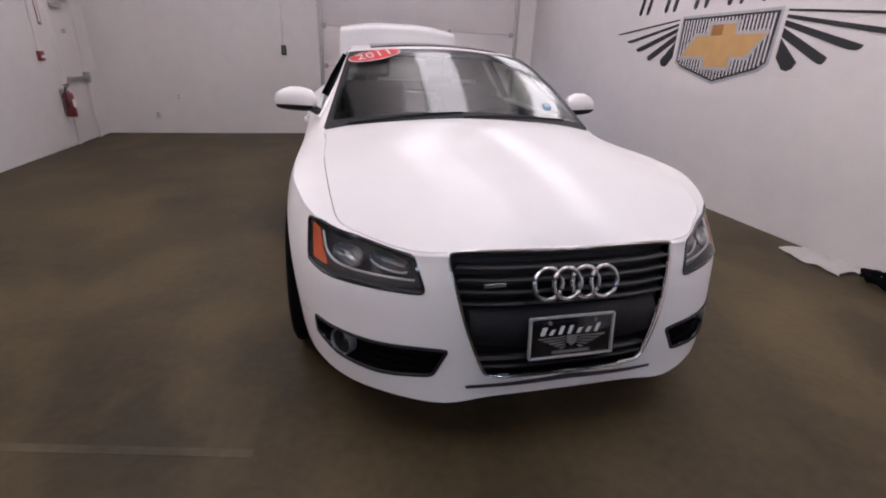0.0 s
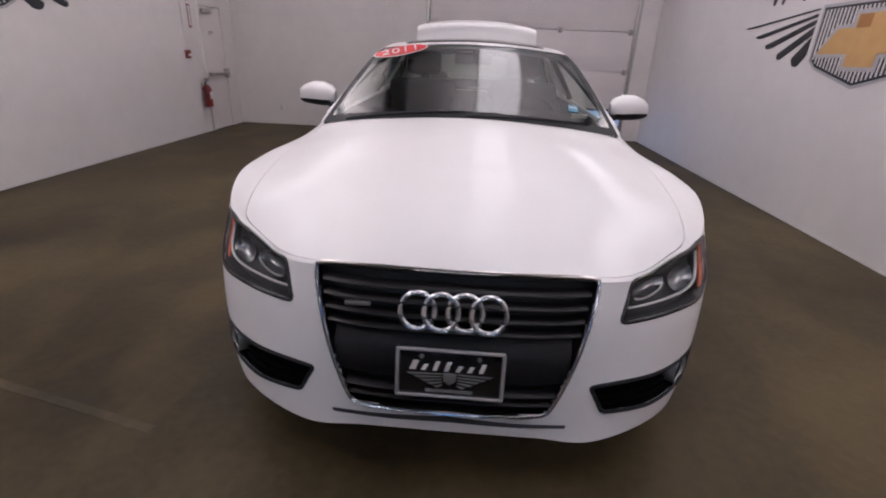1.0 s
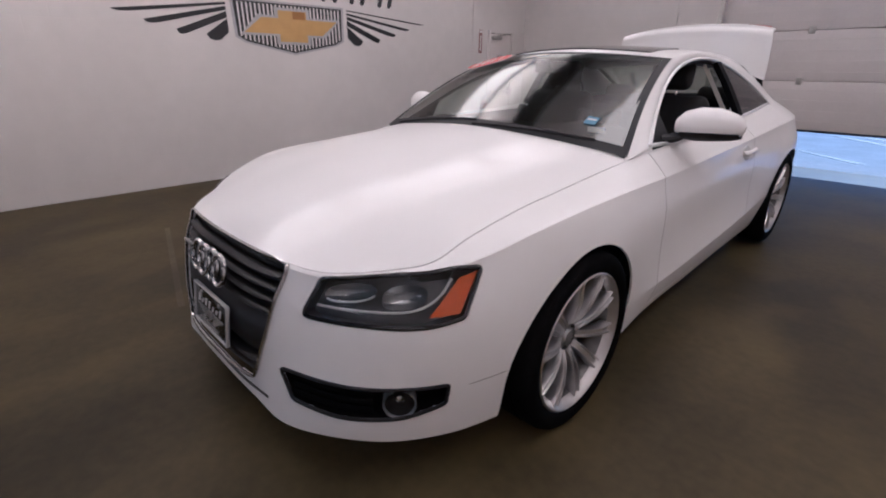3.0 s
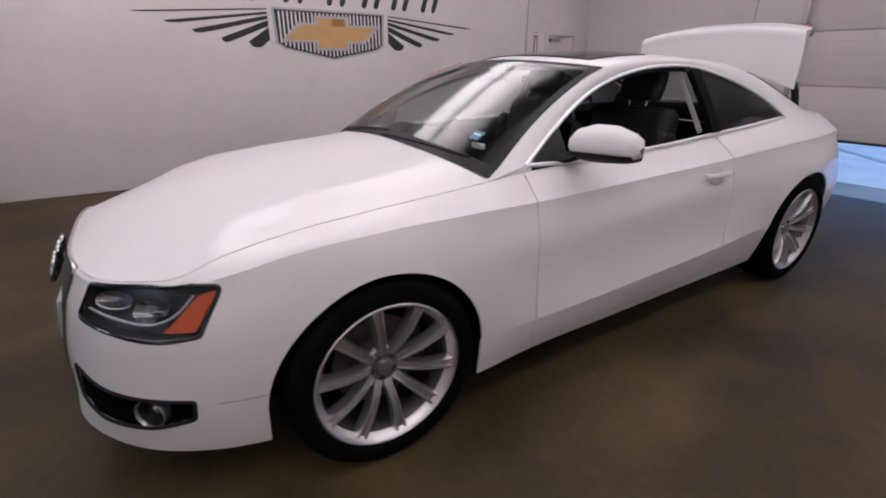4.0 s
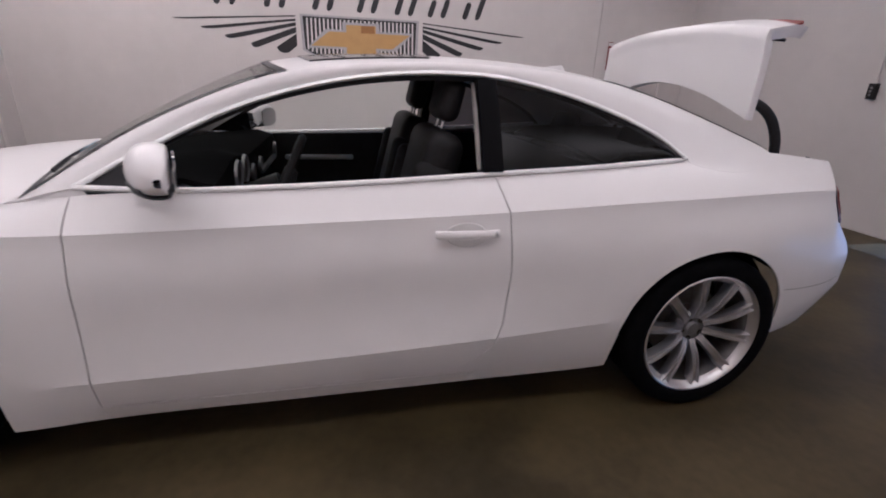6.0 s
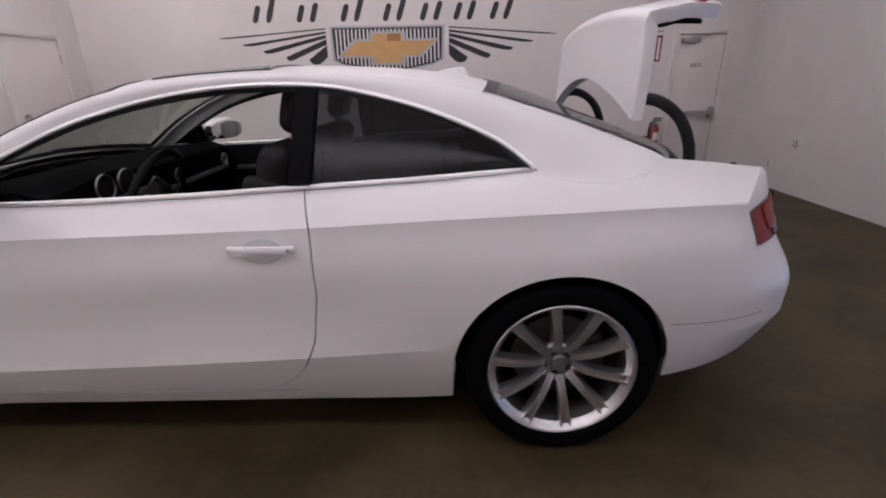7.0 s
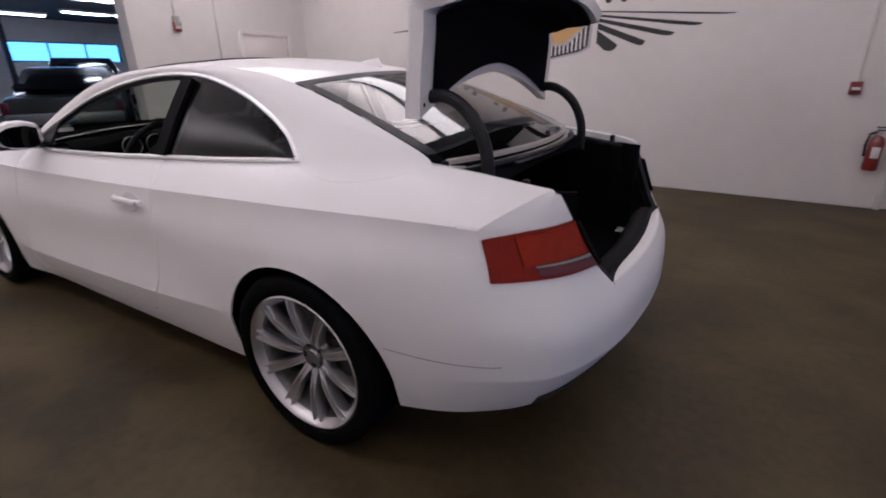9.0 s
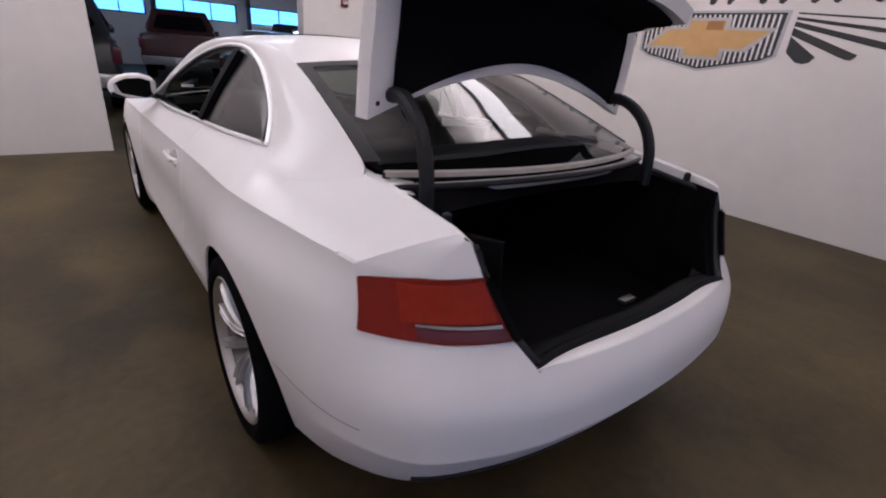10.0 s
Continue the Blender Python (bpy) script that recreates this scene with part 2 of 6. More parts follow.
def tube(name, path, radius, mat, parent=None, label="", sides=8, closed=False, flat=None):
    r = tube_verts(path, radius, sides, closed, flat)
    n = len(r)
    faces = []
    for i in range(n if closed else n - 1):
        for j in range(sides):
            a, b = i * sides + j, i * sides + (j + 1) % sides
            c, d = ((i + 1) % n) * sides + (j + 1) % sides, ((i + 1) % n) * sides + j
            faces.append((a, b, c, d))
    if not closed:
        faces += [tuple(reversed(range(sides))), tuple(range((n - 1) * sides, n * sides))]
    return ob_from(name, r.reshape(-1, 3), faces, mat, parent, label)


def lathe(name, profile, mat, parent=None, label="", seg=48, axis="x", at=(0, 0, 0)):
    """Profile of (along, radius) turned round an axis."""
    pr = np.asarray(profile, float)
    v = []
    for k in np.linspace(0, 2 * math.pi, seg, endpoint=False):
        for a, r in pr:
            q = (a, r * math.cos(k), r * math.sin(k))
            v.append({"x": q, "y": (q[1], q[0], q[2]), "z": (q[1], q[2], q[0])}[axis])
    f = grid_faces(seg, len(pr), 0, axis == "x", wrap=True)
    return ob_from(name, np.asarray(v) + np.asarray(at), f, mat, parent, label, smooth=40)


def slab(name, poly, thick, place, mat, parent=None, label=""):
    """A flat outline (a, b) of some thickness, laid by place(a, b, depth)."""
    n = len(poly)
    v = [place(a, b, 0) for a, b in poly] + [place(a, b, thick) for a, b in poly]
    f = [tuple(range(n)), tuple(reversed(range(n, 2 * n)))] + [(i, i + n, (i + 1) % n + n, (i + 1) % n) for i in range(n)]
    bm = bmesh.new()
    bv = [bm.verts.new(p) for p in v]
    for q in f:
        bm.faces.new([bv[i] for i in q])
    return part(name, bm, mat, parent, label, smooth=0)


def spline(xs, ys, x):
    """Smooth curve through (xs, ys); ys may hold points."""
    xs, ys, x = np.asarray(xs, float), np.asarray(ys, float), np.atleast_1d(np.asarray(x, float))
    if ys.ndim == 1:
        return spline(xs, ys[:, None], x)[:, 0]
    d = np.diff(ys, axis=0) / np.diff(xs)[:, None]
    h = np.diff(xs)[:, None]
    m = np.empty_like(ys)
    m[0], m[-1] = d[0], d[-1]
    m[1:-1] = (d[:-1] * h[1:] + d[1:] * h[:-1]) / (h[1:] + h[:-1])
    i = np.clip(np.searchsorted(xs, x, side="right") - 1, 0, len(xs) - 2)
    hh = (xs[i + 1] - xs[i])[:, None]
    s = (x - xs[i])[:, None] / hh
    return (2 * s**3 - 3 * s**2 + 1) * ys[i] + (s**3 - 2 * s**2 + s) * hh * m[i] + (3 * s**2 - 2 * s**3) * ys[i + 1] + (s**3 - s**2) * hh * m[i + 1]


# ---- room ----
def room():
    t = 0.2
    box("floor", (X0 - t, Y0 - 12.0, -0.2), (X1 + 4, Y1 + t, 0.0), CONCRETE, bevel=0)
    tagged(bpy.data.objects["floor"], "worn brown sealed concrete garage floor with pale scuffs", "floor", kind="structure")
    w = box("wall_west", (X0 - t, Y0 - t, 0), (X0, Y1 + t, ZC), WALL, bevel=0)
    tagged(w, "white painted block wall with a large painted emblem", "wall", kind="structure")
    w = box("wall_east", (X1, Y0 - t, 0), (X1 + t, Y1 + t, ZC), WALL, bevel=0)
    tagged(w, "white painted block wall with a large painted emblem", "wall", kind="structure")
    # Back wall with the opening of the overhead door.
    gx0, gx1, gz = -0.76, 2.43, 2.75
    bm = bmesh.new()
    add_box(bm, (X0, Y1, 0), (gx0, Y1 + t, ZC))
    add_box(bm, (gx1, Y1, 0), (X1, Y1 + t, ZC))
    add_box(bm, (gx0, Y1, gz), (gx1, Y1 + t, ZC))
    tagged(part("wall_north", bm, WALL, smooth=0), "white painted back wall beside a roll-up garage door", "wall", kind="structure")
    # Front wall with the drive-in opening.
    ox0, ox1, oz = -1.34, 0.91, 2.75
    bm = bmesh.new()
    add_box(bm, (X0, Y0 - t, 0), (ox0, Y0, ZC))
    add_box(bm, (ox1, Y0 - t, 0), (X1, Y0, ZC))
    add_box(bm, (ox0, Y0 - t, oz), (ox1, Y0, ZC))
    tagged(part("wall_south", bm, WALL, smooth=0), "white painted wall with a wide drive-in opening", "wall", kind="structure")
    tagged(box("ceiling", (X0 - t, Y0 - t, ZC), (X1 + t, Y1 + t, ZC + 0.15), CEIL, bevel=0), "plain pale painted ceiling", "ceiling", kind="structure")
    return gx0, gx1, gz


GX0, GX1, GZ = room()
# Ceiling fixtures: framed light panels.
LIGHTS = [(x, y) for x in (-2.20, 0.35, 2.05) for y in (-0.95, 1.70, 4.35)]
for n, (lx, ly) in enumerate(LIGHTS):
    fx = thing("ceiling_light", "white framed fluorescent light panel, lit, on the ceiling", "ceiling light", "ceiling light panels", at=(lx, ly, ZC - 0.45))
    for lo, hi in (((-0.32, -1.17, -0.07), (-0.28, 1.17, 0.0)), ((0.28, -1.17, -0.07), (0.32, 1.17, 0.0)), ((-0.28, -1.17, -0.07), (0.28, -1.13, 0.0)), ((-0.28, 1.13, -0.07), (0.28, 1.17, 0.0))):
        box("frame", lo, hi, FRAMEPAINT, fx, "white metal frame")
    box("diffuser", (-0.28, -1.13, -0.05), (0.28, 1.13, -0.02), TUBE, fx, "lit diffuser")
    la = new("panel_or_fill_lamp", bpy.data.lights.new("panel_or_fill_lamp", "AREA"))
    share = (1.65, 1.06, 0.70, 0.45, 0.45, 0.12, 1.05, 0.98, 0.34)[n]
    la.data.shape, la.data.size, la.data.size_y, la.data.energy = "RECTANGLE", 0.56, 2.26, LAMP_W * 0.42 * share
    la.data.color = LAMP_RGB
    la.location = (lx, ly, ZC - 0.525)
    # Upward fill lamp, added over each panel to brighten the ceiling.
    up = new("panel_or_fill_lamp", bpy.data.lights.new("panel_or_fill_lamp", "AREA"))
    up.data.shape, up.data.size, up.data.size_y, up.data.energy = "RECTANGLE", 0.56, 2.26, LAMP_W * 1.25 * share
    up.data.color = LAMP_RGB
    up.location, up.rotation_euler = (lx, ly, ZC - 0.40), (math.pi, 0, 0)
    for hx, hy in ((-0.28, -1.1), (0.28, -1.1), (-0.28, 1.1), (0.28, 1.1)):
        tube("hanger", [(hx, hy, 0.0), (hx, hy, 0.45)], 0.003, GALV, fx, "thin hanger", 6)

# Dark steel beams under the ceiling, along the drive direction.
BEAM = material("dark_beam_paint", (0.035, 0.033, 0.034), 0.6, grain=0.15)
for bx in (-1.15, 1.90):
    be = thing("ceiling_beam", "dark painted steel beam fixed under the ceiling", "beam", "ceiling beams", at=(bx, (Y0 + Y1) / 2, ZC))
    ln_ = (Y1 - Y0) / 2 - 0.01
    for nm, lo, hi in (("flange", (-0.13, -ln_, -0.02), (0.13, ln_, 0.0)), ("web", (-0.012, -ln_, -0.24), (0.012, ln_, -0.02)), ("flange", (-0.13, -ln_, -0.26), (0.13, ln_, -0.24))):
        box(nm, lo, hi, BEAM, be, "", 0.003)

# ---- car: the side skin as a net of feature lines, front centre to rear centre ----
# Each column runs from the bottom edge up to the bonnet, belt or boot edge.
NET = np.array([
    [(0, -0.884, 0.226), (0, -0.890, 0.300), (0, -0.880, 0.450), (0, -0.852, 0.590), (0, -0.815, 0.690), (0, -0.803, 0.698)],
    [(0.250, -0.878, 0.222), (0.260, -0.880, 0.300), (0.280, -0.866, 0.450), (0.300, -0.836, 0.590), (0.310, -0.795, 0.690), (0.312, -0.783, 0.697)],
    [(0.414, -0.862, 0.208), (0.430, -0.842, 0.300), (0.450, -0.815, 0.450), (0.462, -0.785, 0.575), (0.480, -0.740, 0.678), (0.482, -0.728, 0.686)],
    [(0.600, -0.770, 0.213), (0.612, -0.765, 0.300), (0.622, -0.735, 0.450), (0.630, -0.700, 0.577), (0.632, -0.610, 0.692), (0.63, -0.598, 0.7)],
    [(0.715, -0.660, 0.210), (0.730, -0.655, 0.305), (0.742, -0.632, 0.455), (0.747, -0.605, 0.580), (0.735, -0.525, 0.708), (0.706, -0.515, 0.724)],
    [(0.790, -0.530, 0.207), (0.805, -0.528, 0.310), (0.815, -0.515, 0.460), (0.812, -0.495, 0.590), (0.800, -0.425, 0.738), (0.726, -0.412, 0.766)],
    [(0.848, -0.340, 0.206), (0.866, -0.340, 0.320), (0.878, -0.335, 0.470), (0.872, -0.320, 0.630), (0.848, -0.270, 0.780), (0.738, -0.25, 0.802)],
    [(0.880, 0.000, 0.205), (0.908, 0.000, 0.335), (0.920, 0.000, 0.490), (0.908, 0.000, 0.665), (0.868, 0.000, 0.805), (0.748, 0.000, 0.833)],
    [(0.868, 0.370, 0.176), (0.893, 0.370, 0.340), (0.902, 0.370, 0.500), (0.894, 0.370, 0.665), (0.862, 0.370, 0.806), (0.742, 0.370, 0.860)],
    [(0.848, 0.620, 0.176), (0.902, 0.620, 0.348), (0.889, 0.620, 0.505), (0.884, 0.620, 0.665), (0.858, 0.620, 0.804), (0.768, 0.620, 0.893)],
    [(0.842, 1.200, 0.178), (0.906, 1.200, 0.366), (0.880, 1.200, 0.520), (0.877, 1.200, 0.675), (0.853, 1.200, 0.817), (0.762, 1.200, 0.909)],
    [(0.838, 1.880, 0.182), (0.906, 1.880, 0.395), (0.880, 1.880, 0.545), (0.876, 1.880, 0.695), (0.850, 1.880, 0.836), (0.740, 1.880, 0.941)],
    [(0.840, 2.380, 0.190), (0.900, 2.380, 0.420), (0.900, 2.380, 0.560), (0.890, 2.380, 0.712), (0.858, 2.380, 0.862), (0.722, 2.380, 0.968)],
    [(0.860, 2.751, 0.235), (0.912, 2.751, 0.420), (0.926, 2.751, 0.565), (0.912, 2.751, 0.725), (0.864, 2.751, 0.880), (0.695, 2.751, 1.000)],
    [(0.838, 3.120, 0.265), (0.868, 3.120, 0.410), (0.884, 3.120, 0.570), (0.868, 3.120, 0.735), (0.818, 3.120, 0.884), (0.625, 3.120, 1.004)],
    [(0.780, 3.360, 0.300), (0.822, 3.402, 0.450), (0.822, 3.405, 0.590), (0.788, 3.390, 0.735), (0.766, 3.350, 0.876), (0.586, 3.488, 0.963)],
    [(0.690, 3.505, 0.325), (0.728, 3.574, 0.470), (0.720, 3.578, 0.598), (0.665, 3.530, 0.738), (0.652, 3.482, 0.872), (0.580, 3.508, 0.950)],
    [(0.500, 3.595, 0.338), (0.518, 3.682, 0.482), (0.518, 3.676, 0.600), (0.510, 3.610, 0.740), (0.500, 3.575, 0.885), (0.470, 3.555, 0.968)],
    [(0.250, 3.645, 0.345), (0.255, 3.728, 0.485), (0.260, 3.720, 0.600), (0.260, 3.655, 0.740), (0.255, 3.618, 0.885), (0.250, 3.600, 0.974)],
    [(0, 3.655, 0.348), (0, 3.741, 0.486), (0, 3.733, 0.600), (0, 3.668, 0.740), (0, 3.630, 0.885), (0, 3.612, 0.976)],
], float)
NU, NV = NET.shape[:2]
UK = np.concatenate([[0], np.cumsum(np.linalg.norm(np.diff(NET[:, 2], axis=0), axis=1))])
UK /= UK[-1]
VK = np.array([0, 0.17, 0.37, 0.58, 0.80, 1.0])
CREASE = 4
FOLD = 15
FADE = 0.6 * UK[8] + 0.4 * UK[9]
FLIPX = np.array((-1.0, 1, 1))


def skin(u, v):
    """Points of the left side skin at arrays u and v, each 0 to 1."""
    u, v = np.broadcast_arrays(np.asarray(u, float), np.asarray(v, float))
    shape = u.shape
    u, v = np.clip(u.ravel(), 0, 1), np.clip(v.ravel(), 0, 1)
    # Mirrored columns beyond both ends keep the nose and tail smooth.
    net = np.concatenate([NET[2:0:-1] * FLIPX, NET, NET[-2:-4:-1] * FLIPX])
    uk = np.concatenate([-UK[2:0:-1], UK, 2 - UK[-2:-4:-1]])
    rows = np.stack([spline(uk, net[:, j], u) for j in range(NV)], 1)
    # The deck folds sharply into the rear face above the lamps.
    late = u > UK[FOLD]
    for j in (NV - 2, NV - 1):
        if late.any():
            rows[late, j] = spline(uk[FOLD + 2:], net[FOLD + 2:, j], u[late])
        if (~late).any():
            rows[~late, j] = spline(uk[:FOLD + 3], net[:FOLD + 3, j], u[~late])
    out = np.empty((len(u), 3))
    foot = v <= VK[1]
    low = (v <= VK[CREASE]) & ~foot
    for some, a, b in ((foot, 0, 2), (low, 1, CREASE + 1), (v > VK[CREASE], CREASE, NV)):
        k = VK[a:b]
        if not some.any():
            continue
        r, x = rows[some, a:b], v[some]
        d = np.diff(r, axis=1) / np.diff(k)[None, :, None]
        m = np.empty_like(r)
        m[:, 0], m[:, -1] = d[:, 0], d[:, -1]
        if b - a > 2:
            h = np.diff(k)[None, :, None]
            m[:, 1:-1] = (d[:, :-1] * h[:, 1:] + d[:, 1:] * h[:, :-1]) / (h[:, 1:] + h[:, :-1])
            # Over the front wheel the flank rolls softly into the shoulder.
            f = (np.clip((FADE - u[some]) / (FADE - UK[7]), 0, 1) * np.clip((u[some] - UK[5]) / (UK[6] - UK[5]), 0, 1))[:, None]
            m[:, -1] = d[:, -1] * (np.array((0.35, 0.6, 1.05)) + f * np.array((1.0, 0.4, -0.35)))
            m[:, 0] = d[:, 0] * (1.6, 1, 1)
        elif a == 0:
            m[:, 0], m[:, -1] = d[:, 0] * (1.25, 1, 0.9), d[:, 0] * (0.75, 1, 1.1)
        else:
            # The shoulder above the crease rises, then rolls inward.
            f = (np.clip((FADE - u[some]) / (FADE - UK[7]), 0, 1) * np.clip((u[some] - UK[5]) / (UK[6] - UK[5]), 0, 1))[:, None]
            m[:, 0] = d[:, 0] * (np.array((0.95, 1, 1.15)) + f * np.array((-0.1, 0, 0.9)))
            m[:, -1] = d[:, 0] * (1.05, 1, 0.8)
        i = np.clip(np.searchsorted(k, x, side="right") - 1, 0, len(k) - 2)
        n = np.arange(len(x))
        hh = (k[i + 1] - k[i])[:, None]
        s = (x - k[i])[:, None] / hh
        out[some] = (2 * s**3 - 3 * s**2 + 1) * r[n, i] + (s**3 - 2 * s**2 + s) * hh * m[n, i] + (3 * s**2 - 2 * s**3) * r[n, i + 1] + (s**3 - s**2) * hh * m[n, i + 1]
    return out.reshape(shape + (3,))


_SU, _SV = np.meshgrid(np.linspace(0, 1, 240), np.linspace(0, 1, 60), indexing="ij")
_SP = skin(_SU, _SV)


def uv_of(p, left=True):
    """The skin's u and v nearest to a point."""
    p = np.asarray(p, float)
    k = np.argmin(((_SP - p) ** 2).sum(-1))
    q = np.array([_SU.ravel()[k], _SV.ravel()[k]])
    for _ in range(4):
        e = 1e-4
        f = skin(q[0], q[1])
        j = np.stack([(skin(q[0] + e, q[1]) - skin(q[0] - e, q[1])) / (2 * e), (skin(q[0], q[1] + e) - skin(q[0], q[1] - e)) / (2 * e)], 1)
        q = np.clip(q + np.linalg.lstsq(j, p - f, rcond=None)[0], 0.0, 1.0)
    return q


def skin_normal(u, v):
    e = 2e-3
    a = skin(np.clip(u + e, 0, 1), v) - skin(np.clip(u - e, 0, 1), v)
    b = skin(u, np.clip(v + e, 0, 1)) - skin(u, np.clip(v - e, 0, 1))
    n = np.cross(a, b)
    n /= np.maximum(np.linalg.norm(n, axis=-1, keepdims=True), 1e-9)
    return n


def raised(u, v, by):
    return skin(u, v) + skin_normal(np.asarray(u, float), np.asarray(v, float)) * by


def u_at_y(y, v=0.4):
    """The u on the flank at which the skin has this y."""
    us = np.linspace(UK[4], UK[16], 400)
    return float(np.interp(y, skin(us, np.full(400, v))[:, 1], us))


def v_at_z(u, z):
    vs = np.linspace(0, 1, 160)
    zz = np.maximum.accumulate(skin(np.full(160, u), vs)[:, 2])
    return float(np.interp(z, zz, vs))


def inside(poly, pts):
    x, y = pts[..., 0], pts[..., 1]
    c = np.zeros(x.shape, bool)
    n = len(poly)
    for i in range(n):
        (x1, y1), (x2, y2) = poly[i], poly[(i + 1) % n]
        hit = (y1 > y) != (y2 > y)
        with np.errstate(divide="ignore", invalid="ignore"):
            c ^= hit & (x < (x2 - x1) * (y - y1) / (y2 - y1 + 1e-12) + x1)
    return c


def rounded(poly, r=0.2, n=4):
    """Rounds the corners of an outline; r is a share of each side."""
    poly = np.asarray(poly, float)
    out = []
    for i in range(len(poly)):
        a, b, c = poly[i - 1], poly[i], poly[(i + 1) % len(poly)]
        p, q = b + (a - b) * r, b + (c - b) * r
        for s in np.linspace(0, 1, n):
            out.append((1 - s) ** 2 * p + 2 * s * (1 - s) * b + s * s * q)
    return np.array(out)


def dense(poly, step=0.004):
    poly = np.asarray(poly, float)
    out = []
    for a, b in zip(poly, np.roll(poly, -1, 0)):
        k = max(1, int(np.linalg.norm(b - a) / step))
        out += [a + (b - a) * s for s in np.linspace(0, 1, k, endpoint=False)]
    return np.array(out)


def both(maker):
    """Runs maker(side) for the car's left (+1) and right (-1)."""
    return [maker(s) for s in (1, -1)]


def sided(g, s):
    return np.asarray(g, float) * (s, 1, 1)


car = thing("car", "white two-door coupe with its boot lid open, on concrete", "car")

# Arches.
ARCH = {0: (0.0, 0.316, 0.366), 1: (2.751, 0.318, 0.372)}


def flank_us(y0, y1, n):
    """u samples between two y, gathered at the wheel arches."""
    ys = set(np.linspace(y0, y1, n).round(5))
    for c, _, r in ARCH.values():
        ys |= {round(float(v), 5) for v in c - r * np.cos(np.linspace(0.0, math.pi, 41)) if y0 <= v <= y1}
    return [u_at_y(y) for y in sorted(ys)], sorted(ys)


def arch_z(y):
    for c, z, r in ARCH.values():
        if abs(y - c) < r - 1e-6:
            return z + math.sqrt(r * r - (y - c) ** 2)
    return -1


def flank_panel(name, y0, y1, vlo, vhi, n, label="", nv=40, hole=None):
    us, ys = flank_us(y0, y1, n)
    cols = []
    for u, y in zip(us, ys):
        a, b = vlo(u, y), vhi(u, y)
        z = arch_z(y)
        if z > 0:
            a = max(a, v_at_z(u, z))
        k1, k2 = min(max(a, VK[1]), b), min(max(a, VK[CREASE]), b)
        cols.append((u, np.concatenate([np.linspace(a, k1, nv // 5, endpoint=False), np.linspace(k1, k2, nv - nv // 5 - nv // 4, endpoint=False), np.linspace(k2, b, nv // 4)])))
    U = np.array([[u] * nv for u, _ in cols])
    V = np.array([v for _, v in cols])
    g = skin(U, V)
    # The rear shut line of the door bows back, then sweeps forward at the foot.
    share = np.interp(ys, [1.30, YD1 - 0.01, YD1 + 0.01, 2.28], [0, 1, 1, 0])[:, None]
    if name in ("door", "quarter_panel"):
        shift = np.interp(g[..., 2], [0.20, 0.235, 0.26, 0.30, 0.36, 0.45, 0.62, 0.83, 0.95], [-0.30, -0.22, -0.13, -0.065, -0.012, 0.025, 0.045, 0.035, 0.0])
        rate = (u_at_y(1.95) - u_at_y(1.80)) / 0.15
        g = skin(U + shift * share * rate, V)

    def make(s):
        return sheet(name, sided(g, s), PAINT, car, label, thick=0.008, flip=s < 0, smooth=12)
    return both(make)


YD0, YD1 = 0.622, 1.890
SEAM = 0.0046
LIPV = lambda z0, z1: (lambda u, y: v_at_z(u, z0 + (z1 - z0) * (y - YD0) / (YD1 - YD0)))
sill_v = lambda u, y: v_at_z(u, 0.235)
flank_panel("fender", -0.372, YD0 - SEAM, lambda u, y: 0.0, lambda u, y: 1.0, 60, "white front wing")
flank_panel("quarter_panel", YD1 + SEAM, 3.330, lambda u, y: sill_v(u, y) + 0.006 if y < 2.0 else 0.0, lambda u, y: 1.0, 90, "white rear quarter panel")
doors = flank_panel("door", YD0, YD1, lambda u, y: sill_v(u, y) + 0.006, lambda u, y: 1.0, 60, "white closed door")
flank_panel("sill", YD0 - SEAM, 2.0, lambda u, y: 0.0, lambda u, y: sill_v(u, y), 50, "white sill", nv=8)

# ---- nose ----
def uvp(pts):
    return np.array([uv_of(p) for p in pts])


HL_UV = uvp([(0.462, -0.787, 0.568), (0.630, -0.690, 0.566), (0.760, -0.585, 0.574), (0.810, -0.500, 0.590), (0.803, -0.432, 0.716), (0.735, -0.515, 0.704), (0.632, -0.610, 0.690), (0.488, -0.735, 0.675)])
IN_UV = uvp([(0.394, -0.845, 0.389), (0.440, -0.836, 0.300), (0.600, -0.768, 0.290), (0.720, -0.660, 0.298), (0.795, -0.555, 0.330), (0.800, -0.548, 0.392), (0.720, -0.640, 0.392), (0.560, -0.785, 0.390)])
GR_UV = uvp([(0, -0.8, 0.697), (0.20, -0.79, 0.697), (0.375, -0.772, 0.690), (0.385, -0.78, 0.655), (0.340, -0.84, 0.47), (0.284, -0.861, 0.325), (0.262, -0.87, 0.305), (0, -0.9, 0.300)])


def nose():
    us = np.linspace(0, u_at_y(-0.372), 190)
    vs = np.unique(np.concatenate([np.linspace(0, 1, 84), VK[[1, CREASE]]]))
    U, V = np.meshgrid(us, vs, indexing="ij")
    g = skin(U, V)
    mid = np.stack([(U[:-1, :-1] + U[1:, 1:]) / 2, (V[:-1, :-1] + V[1:, 1:]) / 2], -1)
    gr = np.concatenate([GR_UV, [(-0.05, GR_UV[-1][1]), (-0.05, GR_UV[0][1])]])
    gr[[0, 1, 2, -1], 1] = 1.1
    keep = ~(inside(HL_UV, mid) | inside(IN_UV, mid) | inside(gr, mid))
    # One bumper: both halves joined at the middle.
    full = np.concatenate([sided(g[::-1], -1), g[1:]])
    k2 = np.concatenate([keep[::-1], keep])
    sheet("front_bumper", full, PAINT, car, "white front bumper", thick=0.006, mask=k2)


nose()


